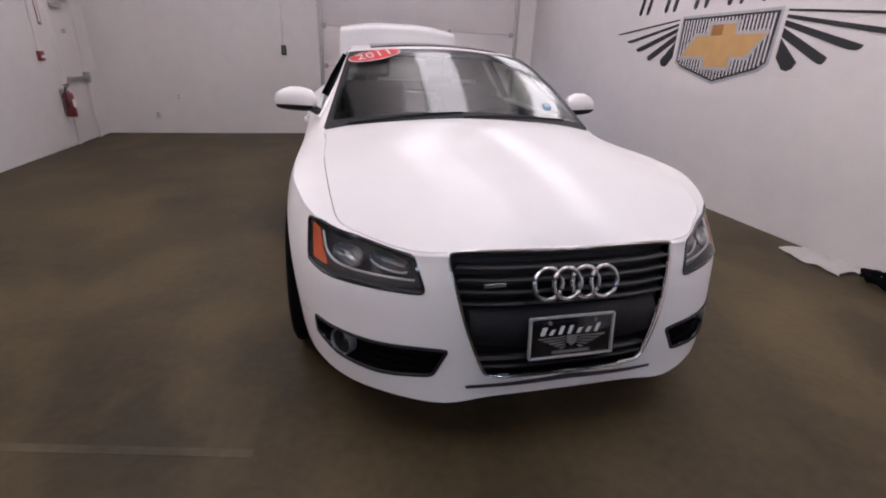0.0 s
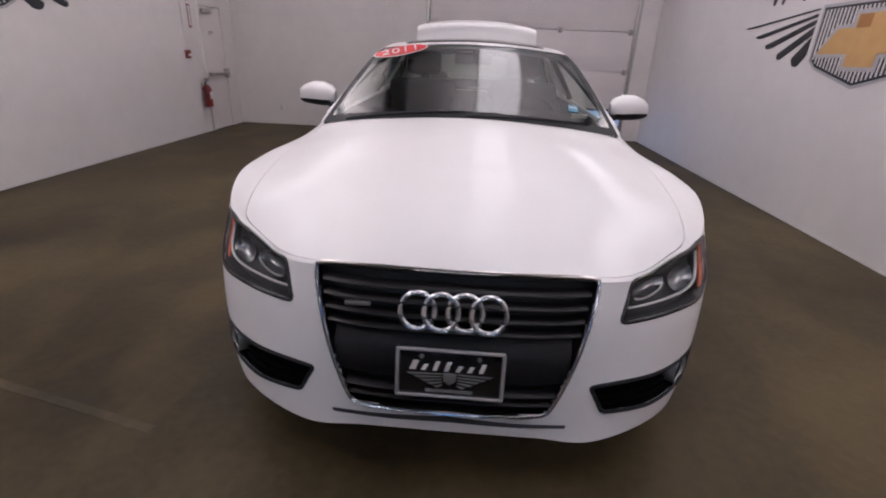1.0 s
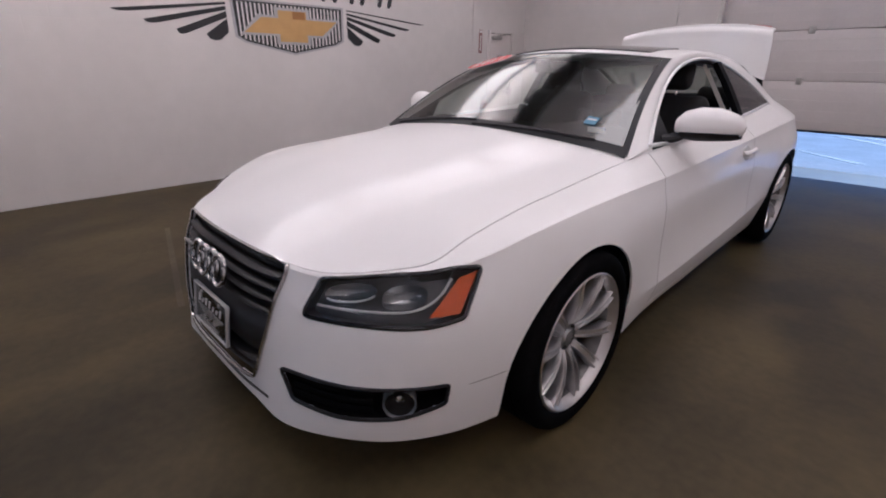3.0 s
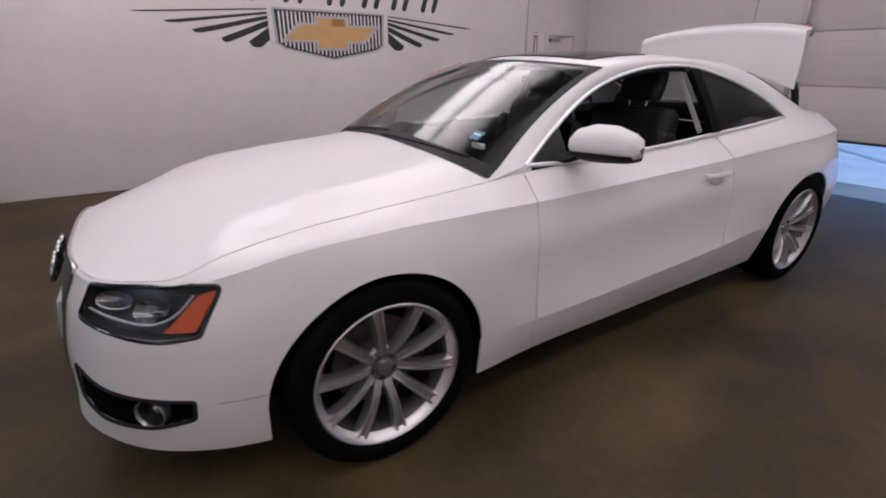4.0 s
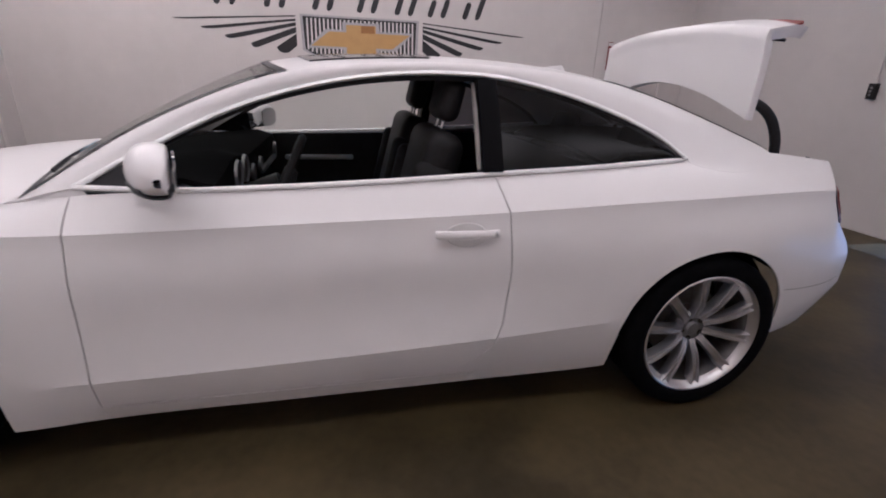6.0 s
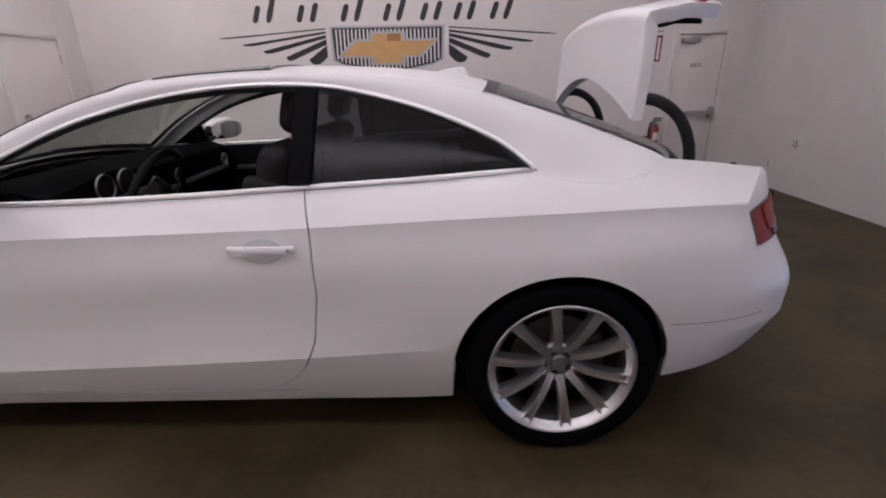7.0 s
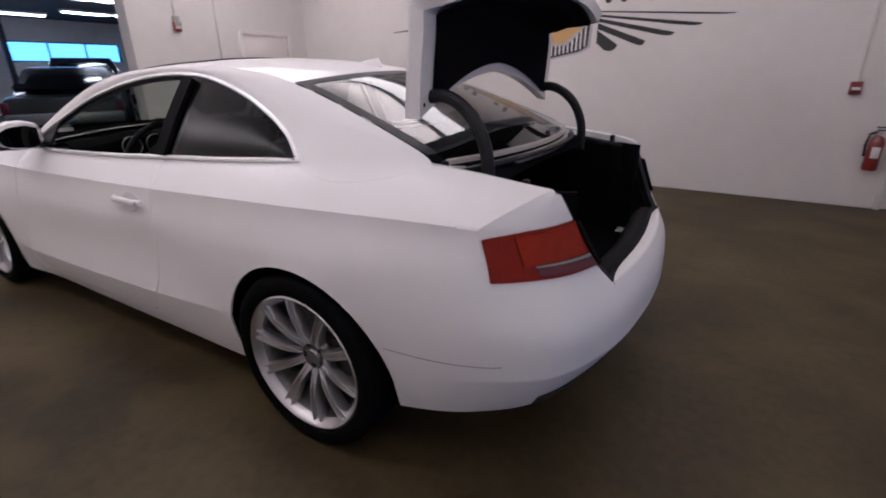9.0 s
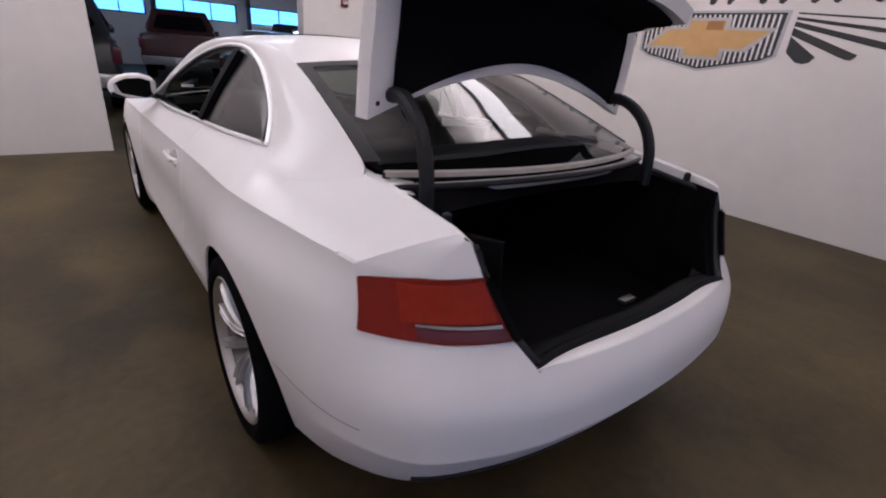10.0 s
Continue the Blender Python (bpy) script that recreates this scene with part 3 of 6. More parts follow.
def outline_on_skin(uv, by, s=1, r=0.12):
    p = dense(rounded(uv, r), 0.004)
    return sided(raised(p[:, 0], p[:, 1], by), s), sided(skin_normal(p[:, 0], p[:, 1]), s)


def patch_uv(uv, nu, nv, by):
    """A filled patch: fan from the centre of an outline."""
    p = dense(rounded(uv, 0.12), 0.006)
    c = p.mean(0)
    rings = [c + (p - c) * k for k in np.linspace(0.02, 1, nv)]
    q = np.array(rings)
    return raised(q[..., 0], q[..., 1], by)


def headlight(s):
    hl = new("headlight")
    hl.parent = car
    hl["label"] = "clear headlight with an amber corner lens"
    pts, nrm = outline_on_skin(HL_UV, 0.0, s)
    tube("bezel", pts, (0.0065, 0.005), GLOSSBLACK, hl, "thin black rim", 8, True, nrm)
    n = len(pts)
    # Bowl behind the lens.
    back = patch_uv(HL_UV, 0, 7, -0.05)
    edge, _ = outline_on_skin(HL_UV, 0.0, 1)
    p = dense(rounded(HL_UV, 0.12), 0.006)
    rim = raised(p[:, 0], p[:, 1], 0.001)
    bowl = np.concatenate([back, rim[None]])
    bowl = np.concatenate([bowl, bowl[:, :1]], 1)
    sheet("housing", sided(bowl, s), LAMPBACK, hl, "dark grey lamp bowl")
    lens = patch_uv(HL_UV, 0, 8, 0.003)
    lens = np.concatenate([lens, lens[:, :1]], 1)
    o = sheet("lens", sided(lens, s), LENS, hl, "clear lens")
    o.visible_shadow = False
    # Amber corner: the outer strip.
    a = uvp([(0.803, -0.510, 0.602), (0.752, -0.580, 0.596), (0.779, -0.492, 0.694), (0.799, -0.443, 0.706)])
    uu, vv = np.meshgrid(np.linspace(0, 1, 8), np.linspace(0, 1, 8), indexing="ij")
    q = (1 - uu)[..., None] * ((1 - vv)[..., None] * a[0] + vv[..., None] * a[3]) + uu[..., None] * ((1 - vv)[..., None] * a[1] + vv[..., None] * a[2])
    sheet("indicator", sided(raised(q[..., 0], q[..., 1], -0.010), s), AMBER, hl, "amber side marker", thick=0.006)
    # Thin light guide: along the foot, then up beside the amber lens.
    path = uvp([(0.492, -0.764, 0.604), (0.58, -0.71, 0.602), (0.66, -0.655, 0.604), (0.725, -0.600, 0.616), (0.757, -0.552, 0.645), (0.771, -0.510, 0.694)])
    path = spline(np.linspace(0, 1, 6), path, np.linspace(0, 1, 34))
    tube("light_guide", sided(raised(path[:, 0], path[:, 1], -0.011), s), (0.0042, 0.0035), GUIDE, hl, "pale curved light guide", 8)
    # Two lens-shaped reflector shells, each lined with a bright edge.
    for c, ru, rz in (((0.565, -0.700, 0.646), 0.072, 0.026), ((0.690, -0.615, 0.650), 0.062, 0.036)):
        u, v = uv_of(c)
        e = 0.01
        du = skin(u + e, v) - skin(u - e, v)
        du /= np.linalg.norm(du)
        nn = skin_normal(u, v)
        dv = np.cross(nn, du)
        dv *= np.sign(dv[2])
        a = np.linspace(0, 2 * math.pi, 33)
        rings = []
        for k, deep in ((1.0, -0.014), (0.94, -0.018), (0.72, -0.034), (0.4, -0.044), (0.02, -0.047)):
            rings.append([raised(u, v, deep) + du * ru * k * (math.cos(t) + 0.18 * math.sin(t)) + dv * rz * k * np.sign(math.sin(t)) * abs(math.sin(t)) ** 0.8 for t in a])
        sheet("reflector", sided(rings, s), PROJECTOR, hl, "smoky reflector bowl", flip=s < 0)
        if ru > 0.065:
            tube("reflector_edge", sided(np.array(rings[0])[19:32], s), 0.0030, GUIDE, hl, "bright lower reflector edge", 6)


GUIDE = material("pale_light_guide", (0.62, 0.61, 0.60), 0.28, metal=0.35, grain=0.05)
both(headlight)


def intake(s):
    it = new("air_intake")
    it.parent = car
    it["label"] = "black lower air intake with a round fog lamp"
    pts, nrm = outline_on_skin(IN_UV, 0.0, s)
    tube("rim", pts, (0.006, 0.005), BLACK, it, "", 8, True, nrm)
    p = dense(rounded(IN_UV, 0.12), 0.006)
    bowl = np.concatenate([patch_uv(IN_UV, 0, 6, -0.05), raised(p[:, 0], p[:, 1], 0.0)[None]])
    bowl = np.concatenate([bowl, bowl[:, :1]], 1)
    sheet("duct", sided(bowl, s), LINER, it)
    for k in (0.316, 0.342, 0.367):
        path = np.array([uv_of((x, y, k)) for x, y in ((0.43, -0.83), (0.55, -0.79), (0.66, -0.71))])
        path = spline(np.linspace(0, 1, 3), path, np.linspace(0, 1, 10))
        tube("slat", sided(raised(path[:, 0], path[:, 1], -0.016), s), (0.003, 0.010), LINER, it, "", 6)
    u, v = uv_of((0.712, -0.655, 0.342))
    p0, nn = sided(raised(u, v, -0.004), s), sided(skin_normal(u, v), s)
    fog = new("fog_lamp")
    fog.parent = it
    fog["label"] = "round fog lamp with a bright ring"
    q = Vector(nn).to_track_quat("Y", "Z")
    fog.matrix_local = Matrix.Translation(p0) @ q.to_matrix().to_4x4()
    for nm, prof, mt in (("ring", [(-0.03, 0.047), (0.0, 0.047), (0.0035, 0.045), (0.0, 0.0425), (-0.03, 0.041)], SILVER), ("bowl", [(-0.006, 0.042), (-0.03, 0.030), (-0.042, 0.0)], BLACK), ("bulb", [(-0.040, 0.012), (-0.022, 0.012), (-0.018, 0.0)], REFLECTOR), ("glass", [(-0.004, 0.041), (0.001, 0.02), (0.002, 0.0)], LENS)):
        lathe(nm, prof, mt, fog, "", 28, "y")


both(intake)


def grille():
    gr = new("grille")
    gr.parent = car
    gr["label"] = "single-frame black grille with a chrome surround and four chrome rings"
    hl = [GR_UV[0]]
    for a, b, c in zip(GR_UV[:-2], GR_UV[1:-1], GR_UV[2:]):
        p_, q_ = b + (a - b) * 0.42, b + (c - b) * 0.42
        hl += [(1 - k) ** 2 * p_ + 2 * k * (1 - k) * b + k * k * q_ for k in np.linspace(0, 1, 5)]
    hl = np.array(hl + [GR_UV[-1]])
    hl[[0, -1], 0] = 0.0
    uv = np.concatenate([np.linspace(hl[i], hl[i + 1], 6)[:-1] for i in range(len(hl) - 1)] + [hl[-1:]])
    p, n = raised(uv[:, 0], uv[:, 1], 0.004), skin_normal(uv[:, 0], uv[:, 1])
    loop = np.concatenate([p, sided(p[::-1][1:-1], -1)])
    ln = np.concatenate([n, sided(n[::-1][1:-1], -1)])
    tube("surround", loop, (0.0055, 0.006), CHROME, gr, "chrome surround", 8, True, ln)
    # Recessed backing.
    vs = np.linspace(GR_UV[-1][1] - 0.01, GR_UV[0][1] + 0.01, 24)
    us = np.linspace(0, GR_UV[:, 0].max(), 16)
    U, V = np.meshgrid(us, vs, indexing="ij")
    g = skin(U, V) + (0, 0.045, 0)
    sheet("backing", np.concatenate([sided(g[::-1], -1), g[1:]]), BLACK, gr)
    wid = lambda z: float(np.interp(z, [0.305, 0.325, 0.47, 0.655, 0.690], [0.262, 0.284, 0.340, 0.388, 0.375])) - 0.006

    def bar(z, tall, deep, mt, name="slat", lab="", y=0.006):
        w = wid(z)
        xs = np.linspace(-w, w, 31)
        us_ = [uv_of((abs(x), -0.85, z)) for x in xs]
        c = np.array([sided(skin(*q), -1 if x < 0 else 1) for q, x in zip(us_, xs)])
        c[:, 2] = z
        prof = [(-deep, -tall / 2), (0.0, -tall * 0.32), (0.004, 0), (0.0, tall * 0.32), (-deep, tall / 2)]
        v = np.array([[(a[0], a[1] + y - d, a[2] + h) for d, h in prof] for a in c])
        sheet(name, v, mt, gr, lab, flip=True, smooth=60)
    for z in (0.652, 0.616, 0.580, 0.544):
        bar(z, 0.016, 0.030, SLATMAT, lab="satin black horizontal bar")
    bar(0.448, 0.150, 0.03, BLACK, "plate_panel", "flat black number plate panel", 0.012)
    for z in (0.362, 0.335):
        bar(z, 0.015, 0.030, SLATMAT, lab="satin black horizontal bar")
    # Four interlocked plain rings.
    for k in range(4):
        a = np.linspace(0, 2 * math.pi, 40, endpoint=False)
        cx = (k - 1.5) * 0.0625
        pts = np.stack([cx + 0.0455 * np.cos(a), np.full(40, -0.868 - 0.003 * (k % 2)), 0.612 + 0.0475 * np.sin(a)], 1)
        pts[:, 1] += (pts[:, 2] - 0.612) * 0.25
        tube("ring", pts, 0.0078, RINGMETAL, gr, "plain chrome ring", 8, True)
    # Small script badge, unreadable.
    box("badge", (-0.292, -0.853, 0.606), (-0.222, -0.845, 0.618), SILVER, gr, "small silver badge", 0.002)
    # Dealer plate with its frame.
    pl = new("plate")
    pl.parent = car
    pl["label"] = "black dealer plate with pale lettering bars in a silver frame"
    pl.matrix_local = pose(0, -0.888, 0.434, -8, 0, 0) @ Matrix.Scale(0.92, 4)
    box("plate_board", (-0.150, -0.004, -0.072), (0.150, 0.006, 0.072), GLOSSBLACK, pl, "black plate", 0.003)
    for lo, hi in (((-0.151, -0.010, 0.070), (0.151, 0.004, 0.078)), ((-0.151, -0.010, -0.078), (0.151, 0.004, -0.070)), ((-0.161, -0.010, -0.070), (-0.151, 0.004, 0.070)), ((0.151, -0.010, -0.070), (0.161, 0.004, 0.070))):
        box("frame", lo, hi, PLATEFRAME, pl, "silver frame bar", 0.003)
    for sx in (-1, 1):
        for sz in (-1, 1):
            a = np.linspace(0, math.pi / 2, 6)
            arc_ = [(sx * (0.151 + 0.010 * math.cos(k)), sz * (0.070 + 0.008 * math.sin(k))) for k in a] + [(sx * 0.149, sz * 0.068)]
            slab("frame_corner", arc_, 0.013, lambda a, b, d: (a, 0.003 - d, b), PLATEFRAME, pl, "rounded silver frame corner")
    for x in (-0.085, 0.085):
        lathe("screw", [(-0.009, 0.0), (-0.009, 0.006), (-0.004, 0.007)], SILVER, pl, "", 12, "y", (x, 0, 0.054))
    for k in range(7):
        w = 0.013 if k else 0.018
        x = -0.120 + k * 0.034
        h = 0.030 if k in (0, 2, 3, 6) else 0.019
        slab("letter_bar", [(x, 0.010), (x + w, 0.010), (x + w + 0.010, 0.010 + h), (x + 0.010, 0.010 + h)], 0.002, lambda a, b, d: (a, -0.0045 - d, b), DECALWHITE, pl, "slanted pale bar")
    for sgn in (-1, 1):
        for k in range(5):
            a0, z0 = 0.022, 0.002 - 0.009 * k
            a1, z1 = 0.128 - 0.020 * k, 0.000 - 0.010 * k
            pts = [(sgn * a0, z0), (sgn * a1, z1), (sgn * (a1 - 0.012), z1 - 0.006), (sgn * a0, z0 - 0.003)]
            slab("wing_bar", pts, 0.002, lambda a, b, d: (a, -0.0045 - d, b), SILVER, pl, "slim silver bar")
    slab("shield", [(-0.020, 0.004), (0.020, 0.004), (0.018, -0.022), (0, -0.034), (-0.018, -0.022)], 0.003, lambda a, b, d: (a, -0.0045 - d, b), SILVER, pl, "small silver shield")
    box("line_bar", (-0.07, -0.0065, -0.060), (0.07, -0.0045, -0.051), SILVER, pl, "pale line of unreadable writing", 0)


SLATMAT = material("satin_black_bar", (0.008, 0.0078, 0.0085), 0.38, grain=0.1, spec=0.3)
RINGMETAL = material("ring_metal", (0.58, 0.58, 0.585), 0.27, metal=1.0, grain=0.05)
PLATEFRAME = material("plate_frame_silver", (0.55, 0.55, 0.56), 0.35, metal=0.5, grain=0.05)
grille()
# Dark slot under the grille.
SLOTGREY = material("slot_grey_plastic", (0.045, 0.044, 0.046), 0.6, grain=0.1)
su = np.linspace(0, uv_of((0.335, -0.86, 0.262))[0], 18)
sz = np.linspace(0.276, 0.264, 18)
half = np.linspace(0.011, 0.005, 18)
slot = np.array([[raised(u, v_at_z(u, z + h * k), 0.0015) for k in (-1, -0.4, 0.4, 1)] for u, z, h in zip(su, sz, half)])
sheet("lower_slot", np.concatenate([sided(slot[::-1], -1), slot[1:]]), SLOTGREY, car, "dark grey slot below the grille", thick=0.01)

# ---- bonnet ----
EDGE_U = np.concatenate([np.linspace(0, UK[5], 40), np.linspace(UK[5], u_at_y(0.49, 1.0), 40)[1:]])


def centre_z(y):
    return spline([-0.803, -0.76, -0.60, -0.35, -0.05, 0.20, 0.45], [0.700, 0.728, 0.788, 0.848, 0.898, 0.930, 0.950], y)


def bonnet():
    e = skin(EDGE_U, np.ones_like(EDGE_U))
    e[:, 2] += 0.001
    key = [0, UK[1], UK[2], UK[3], UK[4], UK[5], UK[6], UK[7], UK[8], EDGE_U[-1]]
    ys = spline(key, [-0.803, -0.745, -0.660, -0.530, -0.410, -0.300, -0.150, 0.060, 0.330, 0.435], EDGE_U)
    zs = centre_z(ys)
    q = np.linspace(0, 1, 34)
    rows = []
    for p, y, z in zip(e, ys, zs):
        x = p[0] * (1 - q)
        yy = p[1] + (y - p[1]) * (1 - (1 - q) ** 1.6)
        zz = p[2] + (z - p[2]) * (1 - (1 - q) ** 1.85)
        fade = np.clip((yy + 0.72) / 0.35, 0, 1)
        ridge = 0.46 + 0.10 * np.clip((yy + 0.7) / 1.1, 0, 1)
        zz = zz + fade * 0.005 * np.exp(-((x - ridge) / 0.15) ** 2) * np.clip(q * 8, 0, 1)
        rows.append(np.stack([x, yy, zz], 1))
    g = np.array(rows)
    full = np.concatenate([g, sided(g[:, ::-1], -1)[:, 1:]], 1)
    # Shut line: the bonnet stands back a little from its neighbours.
    full[:, 0] += (full[:, 1] - full[:, 0]) * 0.12
    full[:, -1] += (full[:, -2] - full[:, -1]) * 0.12
    sheet("bonnet", full, PAINT, car, "white bonnet with two soft ridges", thick=0.006, smooth=60, flip=False)
    # Dark seal below the shut line.
    for s in (1, -1):
        tube("bonnet_seal", sided(e + (0, 0.004, -0.012), s), 0.005, BLACK, car, "", 6)


bonnet()

# ---- cabin ----
ARC = np.array([(0.764, 0.632, 0.915), (0.690, 0.830, 1.025), (0.618, 1.075, 1.142), (0.568, 1.345, 1.219), (0.545, 1.628, 1.257), (0.545, 1.920, 1.256), (0.571, 2.160, 1.214), (0.612, 2.370, 1.150), (0.660, 2.545, 1.072), (0.714, 2.655, 0.990)])
RAIL = np.array([(0.752, 0.470, 0.874), (0.668, 0.760, 1.062), (0.602, 1.060, 1.202), (0.560, 1.300, 1.266), (0.528, 1.640, 1.297), (0.524, 1.960, 1.296), (0.536, 2.280, 1.270), (0.556, 2.560, 1.212), (0.585, 2.880, 1.106), (0.612, 3.130, 1.012)])
TA = np.linspace(0, 1, 10)
MID = np.array([(0, 0.410, 0.938), (0, 0.690, 1.100), (0, 0.960, 1.232), (0, 1.180, 1.304), (0, 1.600, 1.334), (0, 1.960, 1.333), (0, 2.300, 1.308), (0, 2.620, 1.248), (0, 2.960, 1.126), (0, 3.230, 1.020)])


def arc(t):
    return spline(TA, ARC, t)


def rail(t):
    return spline(TA, RAIL, t)


def top(t, w):
    """The roof, windscreen and rear glass: w from 0 at the rail to 1 at the middle line."""
    t, w = np.broadcast_arrays(np.asarray(t, float), np.asarray(w, float))
    a, b = rail(t.ravel()), spline(TA, MID, t.ravel())
    k = w.ravel()[:, None]
    s = 1 - (1 - k) ** 1.9
    out = np.concatenate([a[:, :1] * (1 - k), a[:, 1:2] + (b - a)[:, 1:2] * (1 - (1 - k) ** 2), a[:, 2:] + (b - a)[:, 2:] * s], 1)
    return out.reshape(t.shape + (3,))


def cabin_side(s):
    # White pillar and roof-side frame between the window arch and the roof rail.
    t = np.linspace(0, 1, 90)
    w = np.linspace(0, 1, 12)
    A, R = arc(t), rail(t)
    g = []
    for a, r, tt in zip(A, R, t):
        out = np.array((1.0, 0, 0.5)) / 1.118
        bulge = 0.012 + 0.02 * max(0, (tt - 0.7) / 0.3)
        g.append([a + (r - a) * k + out * bulge * math.sin(math.pi * k) for k in w])
    g = np.array(g)
    # The foot of the rear pillar sweeps onto the quarter panel.
    cols = []
    for j, k in enumerate(w):
        dip = 4 * k * (1 - k)
        te, ve, ye = 0.965 - 0.11 * dip, 0.965 - 0.075 * dip + 0.022 * k, 2.668 + 0.46 * k
        old = spline(t, g[:, j], np.linspace(0, te, 70))
        ue = u_at_y(ye, ve)
        p1 = raised(ue, ve, 0.0006)
        d1 = raised(ue, ve - 0.02, 0.0006) - raised(ue, ve + 0.02, 0.0006)
        d0 = old[-1] - old[-2]
        span = np.linalg.norm(p1 - old[-1])
        d0, d1 = d0 / np.linalg.norm(d0) * span * 0.9, d1 / np.linalg.norm(d1) * span * 0.9
        h = np.linspace(0, 1, 22)[1:, None]
        cols.append(np.concatenate([old, (2 * h**3 - 3 * h**2 + 1) * old[-1] + (h**3 - 2 * h**2 + h) * d0 + (3 * h**2 - 2 * h**3) * p1 + (h**3 - h**2) * d1]))
    g = np.stack(cols, 1)
    sheet("pillar_frame", sided(g, s), PAINT, car, "white pillar and roof-side frame", thick=0.012, flip=s < 0, smooth=50)
    # Bright strip round the side window.
    belt = np.array([(0.764, 0.632, 0.915), (0.771, 0.90, 0.905), (0.766, 1.187, 0.911), (0.757, 1.543, 0.925), (0.745, 1.883, 0.943), (0.733, 2.246, 0.961), (0.716, 2.64, 0.988)])
    bl = spline(np.linspace(0, 1, 7), belt, np.linspace(0, 1, 50)) + (0.004, 0, 0.004)
    tube("window_strip", sided(np.concatenate([bl, A[::-1] + (0.005, 0, 0.003)]), s), (0.0085, 0.0085), BRIGHT, car, "thin chrome strip round the side window", 8, True)
    # Black inner frame just inside the arch.
    A2 = A * 1.0
    c = np.array((0.68, 1.7, 1.02))
    A2 = c + (A - c) * (0.994, 0.968, 0.905)
    fr = np.stack([A + (-0.006, 0, 0), A2 + (-0.012, 0, 0)], 1)
    sheet("window_seal", sided(fr, s), BLACK, car, "black window frame", thick=0.008, flip=s > 0)
    # Panes, split at the middle pillar.
    def pane(name, y0, y1, mt, lab, depth=0.010):
        ys = np.linspace(y0, y1, 34)
        lo = np.stack([np.interp(ys, bl[:, 1], bl[:, 0]), ys, np.interp(ys, bl[:, 1], bl[:, 2])], 1)
        AT = arc(np.linspace(0, 1, 200))
        hi = np.stack([np.interp(ys, AT[:, 1], AT[:, 0]), ys, np.interp(ys, AT[:, 1], AT[:, 2])], 1)
        k = np.linspace(0, 1, 12)[None, :, None]
        q = lo[:, None] * (1 - k) + hi[:, None] * k
        q[..., 0] += 0.010 * np.sin(np.pi * k[..., 0]) - depth
        o = sheet(name, sided(q, s), mt, car, lab)
        o.visible_shadow = False
    if s < 0:
        pane("door_window", 0.68, 1.865, CLEAR, "clear side window")
    pane("rear_side_window", 1.853, 2.645, TINT, "dark tinted rear side window", -0.004)
    # Middle pillar, black outside.
    p0, p1 = np.array((0.742, 1.885, 0.945)), np.array((0.556, 1.893, 1.245))
    g = [[p0 + (p1 - p0) * k + (-0.004 + 0.007 * math.sin(math.pi * k), y, 0) for y in (-0.034, 0.0, 0.036)] for k in np.linspace(0, 0.96, 10)]
    sheet("middle_pillar", sided(g, s), PILLAR, car, "gloss black middle pillar", thick=0.03, flip=s < 0)
    # Pale pillar lining and belt reel cover inside.
    g = [[p0 + (p1 - p0) * k + (-0.055, y, 0) for y in (-0.036, -0.030, -0.022)] for k in np.linspace(0, 0.96, 8)]
    sheet("pillar_lining", sided(g, s), TRIMGREY, car, "pale grey pillar lining", thick=0.02, flip=s < 0)


both(cabin_side)


def pillar_base(s):
    """White filler between the wing's upper edge and the foot of the front pillar."""
    a0, r0 = arc(np.array([0.0]))[0], rail(np.array([0.0]))[0]
    a1, r1 = arc(np.array([0.02]))[0], rail(np.array([0.02]))[0]
    rows = []
    for k in np.linspace(-0.12, 1.1, 14):
        y = 0.640 - 0.185 * k
        e = skin(u_at_y(y, 1.0), 1.0)
        b, up = a0 + (r0 - a0) * k, a1 + (r1 - a1) * k
        rows.append([e + (0.001, 0, -0.003), e + (0, 0, 0.001), (e + b) / 2 + (0.002, 0, 0.001), b + (0, 0, 0.001), up + (0, 0, -0.001)])
    sheet("pillar_base", sided(rows, s), PAINT, car, "white foot of the front pillar", thick=0.004, flip=s > 0, smooth=60)


both(pillar_base)
TW0, TW1, TR1, TG1 = 0.004, 0.300, 0.752, 0.985


def across(t0, t1, nt, w0=0.0, nw=22):
    T, W = np.meshgrid(np.linspace(t0, t1, nt), np.linspace(w0, 1, nw), indexing="ij")
    g = top(T, W)
    return np.concatenate([g, sided(g[:, ::-1], -1)[:, 1:]], 1)


sheet("roof", across(TW1, TR1, 60), PAINT, car, "white roof", thick=0.02, smooth=50)
o = sheet("windscreen", across(TW0, TW1, 40, 0.035) + (0, -0.003, 0.003), SCREEN, car, "clear windscreen")
o.visible_shadow = False
def down_to_rail(g, n=5):
    """Carry the foot of the rear glass on to the rail before the boot opening."""
    more = []
    for k in np.linspace(0, 1, n + 1)[1:]:
        e = (0.058 - 0.062 * g[-1, :, 0] ** 2) * k
        more.append(g[-1] + np.stack([0 * e, e, -0.39 * e], 1))
    return np.concatenate([g, more])


REAR_GLASS = down_to_rail(across(TR1, TG1, 40, 0.05))
o = sheet("rear_window", REAR_GLASS + (0, 0.003, 0.003), REARTINT, car, "lightly tinted rear window")
o.visible_shadow = False


